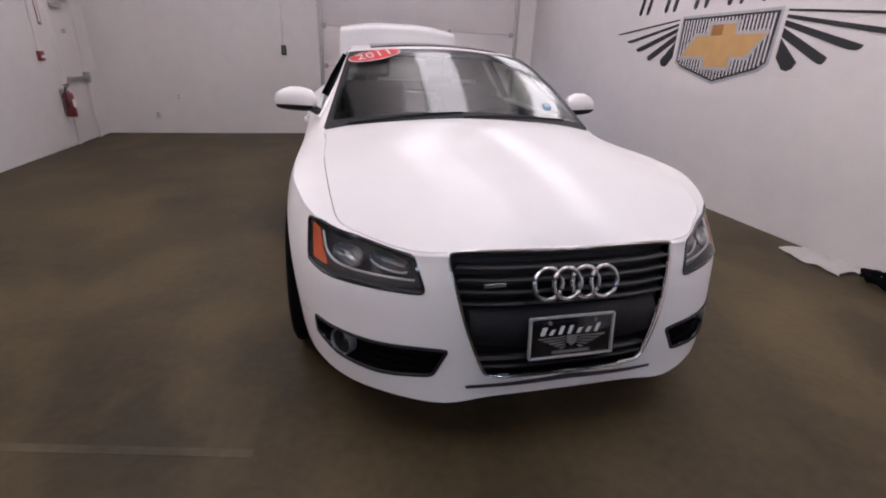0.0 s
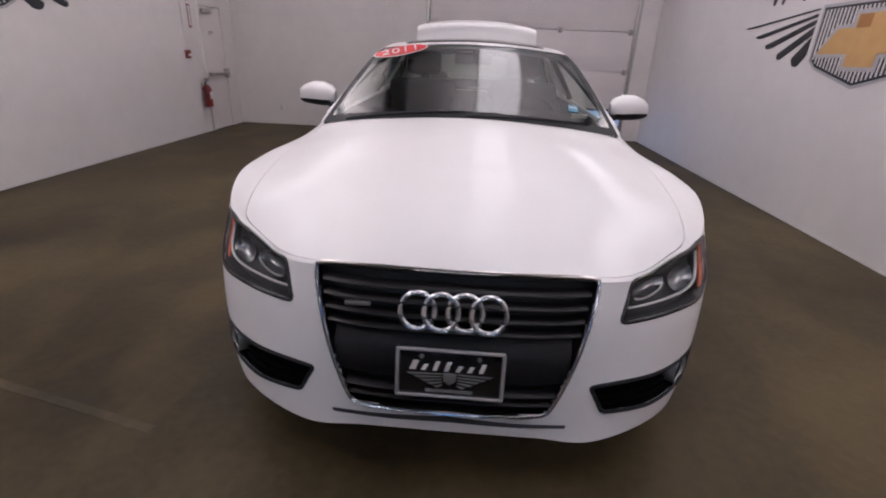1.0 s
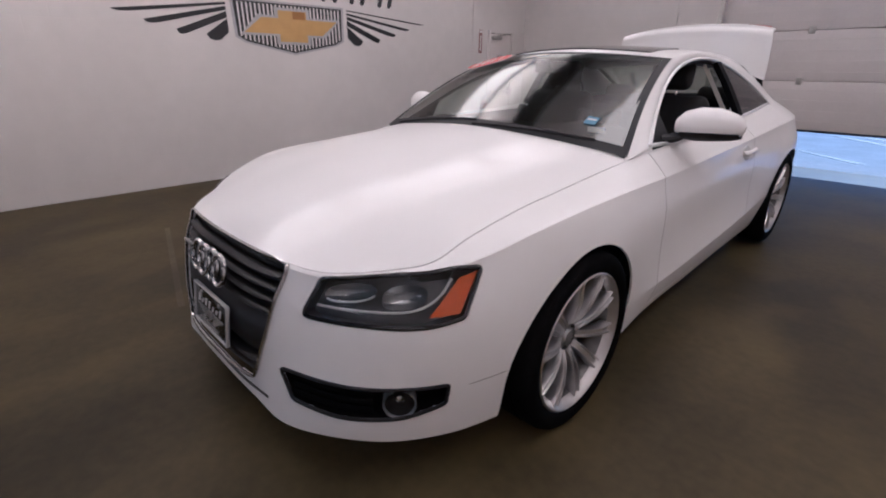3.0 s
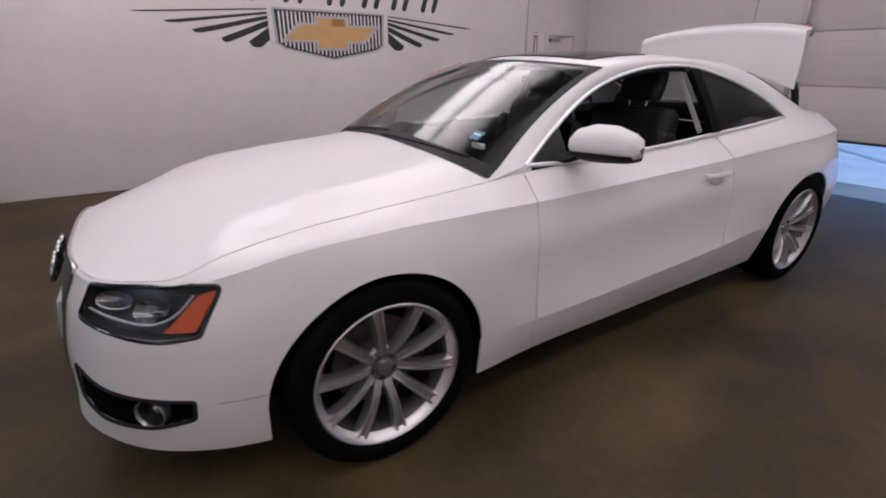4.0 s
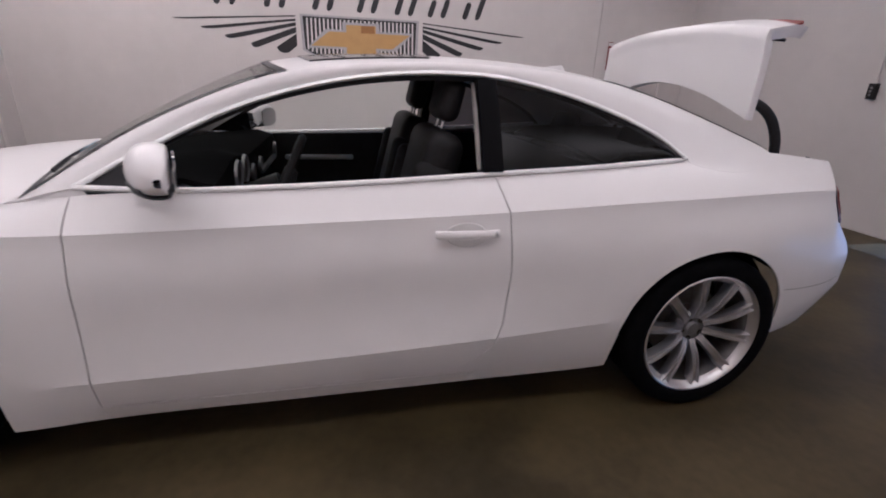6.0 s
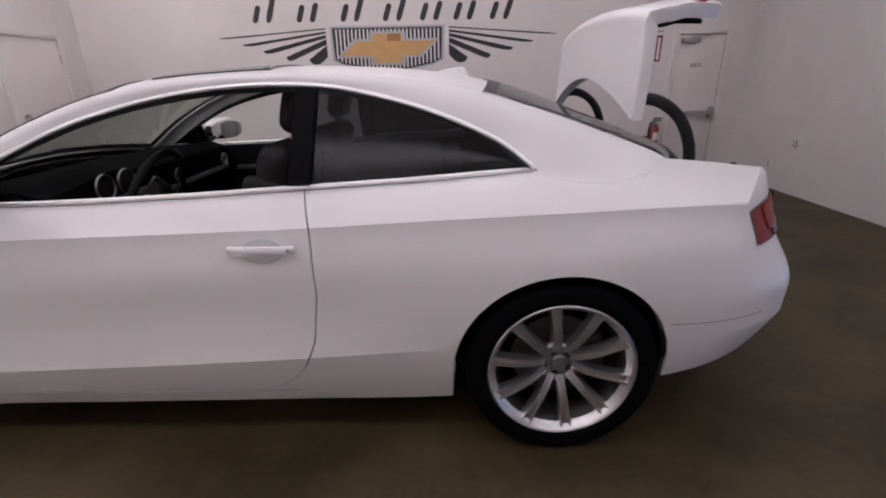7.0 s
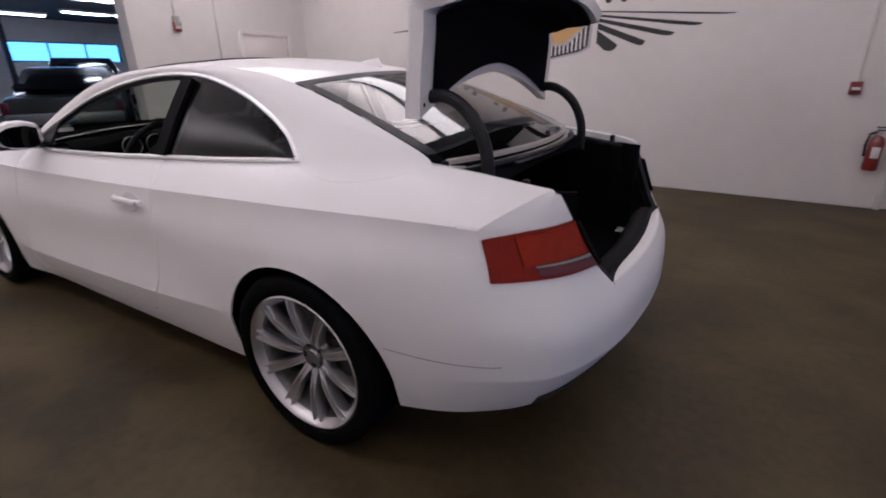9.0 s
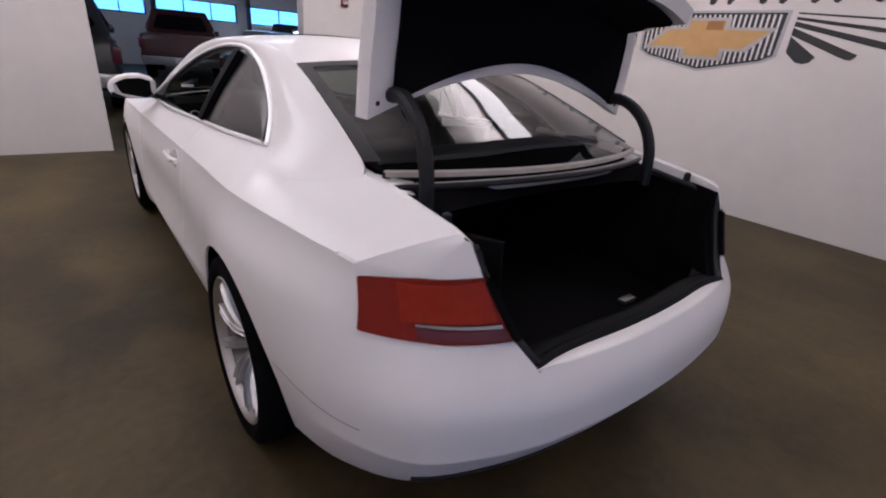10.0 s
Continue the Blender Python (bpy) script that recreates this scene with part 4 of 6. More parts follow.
def glass_border(name, t0, t1, w, lab, ends=2):
    """Black printed border round a screen."""
    n = 40
    tt = np.linspace(t0, t1, n)
    for s in (1, -1):
        g = np.stack([top(tt, np.full(n, 0.0)), top(tt, np.full(n, w))], 1) + (0, 0, 0.0045)
        sheet(name, sided(g, s), BLACK, car, lab, flip=s < 0)
    for ta, tb in ((t0, t0 + 0.018), (t1 - 0.014, t1))[:ends]:
        g = across(ta, tb, 3)
        sheet(name, g + (0, 0, 0.005), BLACK, car, lab)


glass_border("windscreen_border", TW0, TW1, 0.055, "black windscreen edge")
glass_border("rear_window_border", TR1, TG1, 0.07, "black rear window edge", 1)
# Dark glass sunroof.
T, W = np.meshgrid(np.linspace(0.345, 0.475, 20), np.linspace(0.22, 1, 16), indexing="ij")
g = top(T, W) + (0, 0, 0.006)
sheet("sunroof", np.concatenate([g, sided(g[:, ::-1], -1)[:, 1:]], 1), GLOSSBLACK, car, "dark glass sunroof", thick=0.012)
# Roof aerial fin.
fy, fz = 2.40, float(spline(MID[:, 1], MID[:, 2], 2.40)[0])
bm = bmesh.new()
ring = []
for a in np.linspace(0, 1, 14):
    h = 0.052 * (a ** 0.7) * (1 if a < 0.85 else (1 - a) / 0.15 * 0.75 + 0.25)
    wd = 0.022 * math.sin(math.pi * (0.06 + 0.88 * a)) ** 0.6
    y = fy - 0.08 + 0.15 * a
    zb = float(spline(MID[:, 1], MID[:, 2], y)[0]) - 0.006
    ring.append([bm.verts.new((dx * wd, y, zb + dz * h)) for dx, dz in ((-1, 0), (-0.55, 0.6), (-0.12, 1.0), (0.12, 1.0), (0.55, 0.6), (1, 0))])
for a, b in zip(ring, ring[1:]):
    for i in range(5):
        bm.faces.new((a[i], a[i + 1], b[i + 1], b[i]))
bm.faces.new(ring[0]), bm.faces.new(reversed(ring[-1]))
part("aerial_fin", bm, PAINT, car, "white roof aerial fin")
# Cowl and wipers.
cw = np.array([top(0.004, w) for w in np.linspace(0, 1, 12)])
cw = np.concatenate([cw, sided(cw[::-1], -1)[1:]])
sheet("cowl", np.stack([cw + (0, -0.075, -0.030), cw + (0, -0.02, -0.022), cw + (0, 0.02, 0.006)], 1), BLACK, car, "black cowl panel")
for x0, x1 in ((-0.62, -0.02), (-0.02, 0.60)):
    xs = np.linspace(x0, x1, 10)
    pts = np.array([top(0.010 + 0.012 * (i / 9), 1 - abs(x) / 0.74) * (np.sign(x) or 1, 1, 1) for i, x in enumerate(xs)]) + (0, -0.006, 0.005)
    tube("wiper", pts, (0.004, 0.006), BLACK, car, "black wiper", 6)

# ---- boot, tail and lid ----
def cut_x(z):
    """Half width of the boot opening at a height."""
    return np.interp(z, [0.672, 0.685, 0.74, 0.88, 0.956, 1.2], [0.466, 0.475, 0.512, 0.566, 0.580, 0.60])


SILL_Z = 0.672


def tail():
    u0 = u_at_y(3.330)
    us = np.unique(np.concatenate([np.linspace(u0, 1, 110), UK[[FOLD]]]))
    tops = np.array([v_at_z(u, SILL_Z) for u in us])
    k = np.unique(np.concatenate([np.linspace(0, 1, 60), [0.3]]))
    g = skin(us[:, None] + 0 * k[None], tops[:, None] * k[None])
    sheet("rear_bumper", np.concatenate([g, sided(g[::-1], -1)[1:]]), PAINT, car, "white rear bumper", thick=0.006)
    # Corners beside the boot opening.
    fine = np.linspace(u0, 1, 400)
    ft = np.interp(fine, us, tops)
    bs = np.linspace(0, 1, 46)
    cols, edge = [], []
    for q in bs:
        p = skin(fine, ft + (1 - ft) * q)
        gap = p[:, 0] - cut_x(p[:, 2])
        i = int(np.argmax(gap < 0))
        ue = fine[i - 1] + (fine[i] - fine[i - 1]) * gap[i - 1] / (gap[i - 1] - gap[i])
        uu = np.unique(np.concatenate([np.linspace(u0, UK[FOLD], 10), np.linspace(UK[FOLD], ue, 38)]))
        cols.append(skin(uu, np.interp(uu, us, tops) * (1 - q) + q))
    g = np.stack(cols, 1)
    for s in (1, -1):
        sheet("rear_corner", sided(g, s), PAINT, car, "white rear corner beside the boot", thick=0.006, flip=s < 0, smooth=11)
    xs = np.linspace(-cut_x(SILL_Z), cut_x(SILL_Z), 41)
    p = skin(fine, ft)
    lip = np.stack([xs, np.interp(-abs(xs), -p[:, 0], p[:, 1]), np.full(41, SILL_Z)], 1)
    return g[-1], lip


SIDE_EDGE, LIP = tail()
for s in (1, -1):
    # Flat strip of the quarter between rail end and the boot channel.
    ys = np.linspace(3.06, 3.485, 14)
    ed = np.array([skin(u_at_y(y, 1.0), 1.0) for y in ys])
    ys[-1] = SIDE_EDGE[-1][1]
    ed[-1] = SIDE_EDGE[-1]
    inn = np.stack([np.interp(ys, [3.06, 3.3, 3.52], [0.588, 0.582, 0.572]), ys, ed[:, 2] - 0.004], 1)
    lowr = inn + (-0.012, 0, -0.05)
    sheet("boot_channel", sided(np.stack([ed, inn, lowr], 1), s), PAINT, car, "white boot channel", flip=s < 0)
    line = SIDE_EDGE[SIDE_EDGE[:, 2] < 0.93]
    trim = np.stack([line + (-0.002, -0.004, 0), line + (-0.028, -0.045, 0), np.stack([np.full(len(line), 0.535), np.full(len(line), 3.40), line[:, 2]], 1)], 1)
    sheet("boot_trim", sided(trim, s), CARPET, car, "black boot edge trim", flip=s < 0)
    tube("boot_seal", sided(np.concatenate([line + (-0.014, -0.016, 0), inn[::-1] + (-0.024, 0, -0.034)]), s), 0.012, BLACK, car, "black rubber boot seal", 8)
    for y in (3.13, 3.40):
        lathe("rubber_stop", [(-0.03, 0.012), (0.000, 0.011), (0.003, 0.007), (0.003, 0.0)], BLACK, car, "black rubber stop", 14, "z", (s * 0.560, y, float(np.interp(y, ys, ed[:, 2]))))

# Rear shelf edge and boot tub.
box("boot_floor", (-0.56, 2.35, 0.50), (0.56, 3.60, 0.52), CARPET, car, "black carpeted boot floor", 0.004)
for s in (1, -1):
    bx = lambda y: float(np.interp(y, [3.25, 3.42, 3.53], [0.585, 0.560, 0.500]))
    g = [[(bx(y), y, 0.945), (bx(y) - 0.01, y, 0.80), (bx(y) - 0.03, y, 0.52)] for y in np.linspace(2.35, 3.53, 14)]
    sheet("boot_lining", sided(g, s), CARPET, car, "black boot side lining", thick=0.015, flip=s < 0)
box("boot_bulkhead", (-0.58, 2.33, 0.48), (0.58, 2.36, 0.95), CARPET, car, "black seat back lining", 0.004)
ledge = (0.040 * (1 - np.abs(LIP[:, 0] / LIP[-1, 0]) ** 6))[:, None] * np.array((0, -1.0, 0.10))
sheet("bumper_ledge", np.stack([LIP, LIP + ledge * 0.10 + (0, 0, 0.004), LIP + ledge * 0.5 + (0, 0, 0.005), LIP + ledge], 1), PAINT, car, "white ledge on top of the bumper", thick=0.004, smooth=50, flip=True)
LIP = LIP + ledge
g = np.stack([LIP + d for d in ((0, -0.002, -0.006), (0, -0.005, 0.003), (0, -0.012, 0.007), (0, -0.020, 0.003), (0, -0.024, -0.004), (0, -0.050, -0.002), (0, -0.066, -0.010), (0, -0.080, -0.04), (0, -0.10, -0.09), (0, -0.102, -0.16))], 1)
sheet("loading_sill", g, SILLBLACK, car, "black loading sill cover with a rubber edge", thick=0.006, smooth=50)
box("latch", (-0.03, 3.565, 0.682), (0.03, 3.59, 0.694), STEEL, car, "boot latch", 0.003)
shelf = [[(x, y, z - 0.02 * abs(x / 0.55) ** 2.5) for x in np.linspace(-0.54, 0.54, 15)] for y, z in ((2.44, 0.95), (2.52, 0.99), (2.74, 1.00), (2.98, 0.995), (3.10, 0.985), (3.20, 0.975), (3.24, 0.965), (3.25, 0.93))]
sheet("parcel_shelf", shelf, CARPET, car, "black parcel shelf cover", thick=0.02, smooth=60)
g = [[(x, 3.265 - 0.10 * (x / 0.55) ** 2 + dy, 0.985 + dz - 0.01 * (x / 0.55) ** 2) for dy, dz in ((0, 0.006), (0.008, 0.009), (0.016, 0.006), (0.020, -0.01), (0.018, -0.02))] for x in np.linspace(-0.575, 0.575, 25)]
foot = REAR_GLASS[-1]
sheet("glass_foot_rail", np.stack([foot + (0, 0.000, -0.002), foot + (0, 0.005, 0.003), foot + (0, 0.010, 0.000), foot + (0, 0.012, -0.012)], 1), TRIMGREY, car, "pale painted edge below the rear window", thick=0.003, smooth=50)
for s in (1, -1):
    sheet("hinge_mount", sided([[(0.590, 3.090, 0.998), (0.545, 3.135, 0.990), (0.500, 3.170, 0.984)], [(0.588, 3.150, 0.990), (0.550, 3.180, 0.982), (0.515, 3.205, 0.975)], [(0.586, 3.215, 0.984), (0.560, 3.225, 0.974), (0.535, 3.232, 0.968)]], s), PAINT, car, "white panel round the hinge foot", thick=0.004, flip=s < 0)
sheet("scuttle_rail", g, SILVER, car, "grey metal rail in front of the boot opening", thick=0.004, smooth=50)
tube("rail_seal", [(x, 3.275 - 0.10 * (x / 0.55) ** 2 + 0.026, 0.990 - 0.01 * (x / 0.55) ** 2) for x in np.linspace(-0.575, 0.575, 25)], 0.009, BLACK, car, "black rubber boot seal", 8)


def taillight(s):
    tl = new("taillight")
    tl.parent = car
    tl["label"] = "red taillight with a clear silver strip"
    uv = uvp([(0.512, 3.606, 0.738), (0.540, 3.580, 0.810), (0.564, 3.548, 0.880), (0.670, 3.460, 0.866), (0.766, 3.362, 0.850), (0.776, 3.385, 0.795), (0.781, 3.397, 0.738), (0.650, 3.540, 0.736)])
    p = dense(rounded(uv, 0.06), 0.006)
    c = p.mean(0)
    q = np.array([c + (p - c) * k for k in np.linspace(0.0, 1, 9)])
    r = raised(q[..., 0], q[..., 1], 0.005)
    r = np.concatenate([r, r[:, :1]], 1)
    sheet("lens", sided(r, s), RED, tl, "red lens", flip=False, smooth=50)

    def strip(name, pts, by, mt, lab):
        a = uvp(pts)
        uu, vv = np.meshgrid(np.linspace(0, 1, 14), np.linspace(0, 1, 5), indexing="ij")
        k = (1 - vv)[..., None] * ((1 - uu)[..., None] * a[0] + uu[..., None] * a[1]) + vv[..., None] * ((1 - uu)[..., None] * a[3] + uu[..., None] * a[2])
        sheet(name, sided(raised(k[..., 0], k[..., 1], by), s), mt, tl, lab, thick=0.004)
    strip("lower_lens", [(0.520, 3.603, 0.744), (0.690, 3.500, 0.744), (0.690, 3.490, 0.765), (0.530, 3.592, 0.768)], 0.0065, DARKRED, "dark red lower lens")
    strip("silver_strip", [(0.536, 3.588, 0.771), (0.690, 3.488, 0.768), (0.690, 3.486, 0.7725), (0.538, 3.586, 0.779)], 0.0085, SILVER, "slim silver strip")
    strip("main_lens", [(0.545, 3.584, 0.785), (0.716, 3.466, 0.776), (0.710, 3.434, 0.853), (0.567, 3.548, 0.873)], 0.0062, BRIGHTRED, "brighter red main lens")
    back = np.stack([raised(p[:, 0], p[:, 1], 0.003), raised(p[:, 0], p[:, 1], -0.05)], 0)
    back = np.concatenate([back, back[:, :1]], 1)
    sheet("lamp_body", sided(back, s), BLACK, tl, "black lamp body")
    e = SIDE_EDGE[(SIDE_EDGE[:, 2] > 0.742) & (SIDE_EDGE[:, 2] < 0.878)]
    sheet("lamp_end", sided(np.stack([e + (0.006, 0.010, 0), e + (-0.012, 0.012, 0), e + (-0.020, -0.02, 0), e + (-0.020, -0.06, 0)], 1), s), LINER, tl, "black inner end", thick=0.004)


BRIGHTRED = material("bright_red_lens", (0.26, 0.021, 0.005), 0.3, coat=0.08, spec=0.15, grain=0.10, grain_scale=45)
both(taillight)

# The lid is built shut, then swung up.
LID_F, LID_O = np.array((0, 3.100, 1.008)), np.array((0, 2.990, 1.130))
SWING = radians(91)


def swung(g):
    g = np.asarray(g, float) - LID_F
    c, s = math.cos(SWING), math.sin(SWING)
    y, z = g[..., 1] * c - g[..., 2] * s, g[..., 1] * s + g[..., 2] * c
    return np.stack([g[..., 0], y, z], -1) + LID_O


def lid():
    ld = new("boot_lid")
    ld.parent = car
    ld["label"] = "white boot lid, raised"
    xs = np.linspace(-1, 1, 41)
    # Deck part: from the front edge, bowed round the rear window, to the lip.
    rows = []
    for k in np.linspace(0, 1, 22):
        r = []
        for x in xs:
            yf = 3.285 - 0.185 * abs(x) ** 1.8
            yr = 3.590 - 0.072 * abs(x) ** 3
            y = yf + (yr - yf) * k
            wx = np.interp(y, [3.06, 3.3, 3.52, 3.62], [0.586, 0.584, 0.572, 0.560])
            z = 1.006 - 0.026 * (y - 3.10) / 0.4 - 0.020 * x * x + 0.006 * max(0, (k - 0.8) / 0.2)
            r.append((x * wx, y, z))
        rows.append(r)
    # Upright part.
    last = np.array(rows[-1])
    for z in np.linspace(0.955, 0.682, 16):
        r = []
        for x, p in zip(xs, last):
            hw = float(np.interp(z, [0.66, 0.685, 0.74, 0.88, 0.956], [0.462, 0.470, 0.508, 0.560, 0.566]))
            px = x * hw
            q = skin(*uv_of((abs(px), 3.62, z)))
            r.append((px, min(q[1], p[1] + 0.06), z))
        rows.append(r)
    g = np.array(rows)
    g[..., 1] = 3.10 + (g[..., 1] - 3.10) * 0.74
    G = swung(g)
    sheet("lid_skin", G, PAINT, ld, "white lid skin", thick=0.010, smooth=50)
    # Inner panel: white rim and a black lining.
    n = -grid_normals(g)
    if n[5, 20, 2] > 0:
        n = -n
    inner = g + n * 0.035
    inner[:, :, 0] *= 0.985
    sheet("lid_inner", swung(inner), PAINT, ld, "white inner panel", thick=0.004, smooth=50)
    rim = np.stack([g[:, 0], inner[:, 0]], 1)
    for e in (rim, np.stack([g[:, -1], inner[:, -1]], 1), np.stack([g[0], inner[0]], 1), np.stack([g[-1], inner[-1]], 1)):
        sheet("lid_edge", swung(e), PAINT, ld, "white folded edge", smooth=50)
    lining = (g + n * 0.046)[3:-1]
    lining[:, :, 0] *= 0.86
    m = lining.mean((0, 1))
    sheet("lid_lining", swung(lining), CARPET, ld, "black felt lining", thick=0.012, smooth=50)
    # Lamp sections on the lid.
    for s in (1, -1):
        q = []
        for z in np.linspace(0.745, 0.872, 8):
            hw = float(np.interp(z, [0.66, 0.685, 0.74, 0.88, 0.956], [0.462, 0.470, 0.508, 0.560, 0.566])) - 0.006
            q.append([skin(*uv_of((hw - d, 3.62, z))) * (s, 1, 1) + (0, 0.006, 0) for d in np.linspace(0, 0.17, 8)])
        q = np.array(q)
        q[..., 1] = 3.10 + (np.minimum(q[..., 1], 3.70) - 3.10) * 0.74
        sheet("lid_lamp", swung(q), RED, ld, "red lamp section", thick=0.01, flip=s > 0)
        # Rubber stops and bolts.
        for y, z in ((3.14, 0.960), (3.42, 0.945)):
            p = swung(np.array((s * 0.545, y, z)))
            bm = bmesh.new()
            bmesh.ops.create_uvsphere(bm, u_segments=12, v_segments=8, radius=0.013, matrix=Matrix.Translation(p))
            part("rubber_stop", bm, BLACK, ld, "black rubber stop")
        # Gooseneck hinge arm with its black cover.
        pts = spline([0, 0.18, 0.43, 0.69, 1], [(s * 0.500, 3.020, 1.190), (s * 0.505, 3.100, 1.195), (s * 0.512, 3.195, 1.140), (s * 0.518, 3.250, 1.040), (s * 0.520, 3.262, 0.900)], np.linspace(0, 1, 22))
        tube("hinge_arm", pts, (0.021, 0.021), BLACK, car, "black covered hinge arm", 10, False, [(1.0, 0, 0)] * 22)
    # Handle recess and mark on the outer face.
    for k in range(4):
        aa = np.linspace(0, 2 * math.pi, 24, endpoint=False)
        p = np.stack([(k - 1.5) * 0.045 + 0.033 * np.cos(aa), 3.668 - 0.30 * (0.034 * np.sin(aa)), 0.868 + 0.034 * np.sin(aa)], 1)
        p[:, 1] = [skin(*uv_of((abs(x), 3.65, z)))[1] + 0.004 for x, _, z in p]
        p[:, 1] = 3.10 + (p[:, 1] - 3.10) * 0.74
        tube("ring", swung(p), 0.005, CHROME, ld, "plain chrome ring", 6, True)


lid()

# ---- wheels ----
def wheel(at, right):
    w = new("wheel")
    w.parent = car
    w.matrix_local = Matrix.Translation(at) @ Matrix.Rotation(math.pi if right else 0, 4, "Z") @ Matrix.Rotation(radians(8), 4, "X")
    w["label"] = "silver ten-spoke alloy wheel with a low-profile black tyre"
    ty = [(-0.110, 0.250), (-0.122, 0.270), (-0.124, 0.295), (-0.112, 0.318), (-0.095, 0.3255)]
    ty += [(-0.060, 0.327), (-0.058, 0.320), (-0.050, 0.320), (-0.048, 0.3275), (-0.006, 0.328), (-0.004, 0.320), (0.004, 0.320), (0.006, 0.328), (0.048, 0.3275), (0.050, 0.320), (0.058, 0.320), (0.060, 0.327)]
    ty += [(0.095, 0.3255), (0.112, 0.318), (0.124, 0.295), (0.122, 0.272), (0.112, 0.252), (0.095, 0.244)]
    lathe("tyre", ty, RUBBER, w, "black low-profile tyre", 72)
    lathe("barrel", [(-0.11, 0.238), (-0.03, 0.215), (0.05, 0.218), (0.084, 0.2315)], BARREL, w, "inner rim, coloured dark grey for its shade", 72)
    lathe("rim", [(0.084, 0.2315), (0.096, 0.240), (0.104, 0.252), (0.113, 0.2555), (0.117, 0.2500), (0.112, 0.243), (0.098, 0.238), (0.085, 0.226)], ALLOY, w, "silver rim", 72)
    lathe("brake_disc", [(0.0, 0.06), (0.0, 0.158), (-0.02, 0.158), (-0.02, 0.06)], STEEL, w, "steel brake disc", 40)
    box("brake_caliper", (-0.05, 0.075, -0.075), (0.032, 0.165, 0.075), STEEL, w, "grey brake caliper", 0.012)
    lathe("wheel_well_back", [(-0.11, 0.0), (-0.11, 0.24)], LINER, w, "", 32)
    # A spoke: broad flat web with raised edges, stepping back to the hub.
    n = 13
    secs = []
    for k in np.linspace(0, 1, n):
        r = 0.048 + 0.1985 * k
        hw = 0.0152 + 0.0030 * k + 0.006 * k**5
        x = 0.056 + 0.040 * k**0.8 + 0.012 * math.sin(math.pi * k)
        ed = 0.0065 * min(1, k * 4)
        secs.append([(x - 0.034, -hw, r), (x - 0.004, -hw, r), (x + ed, -hw * 0.82, r), (x + ed, -hw * 0.58, r), (x - ed * 0.6, -hw * 0.42, r), (x - ed * 0.6, hw * 0.42, r), (x + ed, hw * 0.58, r), (x + ed, hw * 0.82, r), (x - 0.004, hw, r), (x - 0.034, hw, r)])
    secs = np.array(secs)
    first = None
    for k in range(10):
        if first is None:
            first = sheet("spoke", secs, ALLOY, w, "silver spoke", smooth=30)
        else:
            o = new("spoke", first.data)
            o.parent = w
            o["label"] = "silver spoke"
            o.matrix_local = Matrix.Rotation(2 * math.pi * k / 10, 4, "X")
    lathe("hub", [(0.0, 0.088), (0.034, 0.086), (0.050, 0.078), (0.058, 0.070), (0.056, 0.064), (0.051, 0.060), (0.049, 0.026)], HUB, w, "grey recessed hub", 40)
    lathe("hub_cap", [(0.036, 0.030), (0.056, 0.029), (0.061, 0.025), (0.063, 0.0)], HUB, w, "plain grey hub cap", 32)
    for k in range(5):
        a = 2 * math.pi * (k + 0.5) / 5
        lathe("wheel_bolt", [(0.036, 0.0105), (0.052, 0.0105), (0.055, 0.008), (0.049, 0.006), (0.049, 0.0)], BLACK, w, "dark wheel bolt", 12, "x", (0, 0.046 * math.cos(a), 0.046 * math.sin(a)))
    return w


for y in (0.0, 2.751):
    for right in (False, True):
        wheel((0.79 * (-1 if right else 1), y, 0.329), right)
for c, z, r in ARCH.values():
    for s in (1, -1):
        a = np.linspace(-0.25, math.pi + 0.25, 30)
        g = [[(x, c - (r + 0.006) * math.cos(k), z + (r + 0.006) * math.sin(k)) for x in (0.50, 0.70, 0.80)] for k in a]
        sheet("arch_liner", sided(g, s), LINER, car, "black wheel arch liner", flip=s < 0)
        sheet("arch_wall", sided([[(0.50, c - rr * math.cos(k), z + rr * math.sin(k)) for rr in (0.05, 0.2, r + 0.006)] for k in a], s), LINER, car, "")
box("underbody", (-0.66, -0.62, 0.205), (0.66, 3.30, 0.235), BLACK, car, "dark underbody", 0.01)
box("undertray", (-0.36, -0.80, 0.21), (0.36, -0.60, 0.24), BLACK, car, "", 0.01)
for s in (1, -1):
    box("sill_underside", (min(s * 0.64, s * 0.82), 0.40, 0.186), (max(s * 0.64, s * 0.82), 2.36, 0.225), BLACK, car, "", 0.008)
for s in (1, -1):
    box("floor_tunnel_side", (min(s * 0.50, s * 0.49), -0.6, 0.23), (max(s * 0.50, s * 0.49), 0.45, 0.62), BLACK, car, "", 0)
dif = raised(*np.meshgrid(np.linspace(UK[16], 1, 40), np.linspace(0.0, 0.060, 4), indexing="ij"), 0.004)
dif = np.concatenate([dif, sided(dif[::-1], -1)[1:]])
sheet("diffuser", dif, BLACK, car, "black lower rear valance", thick=0.01)

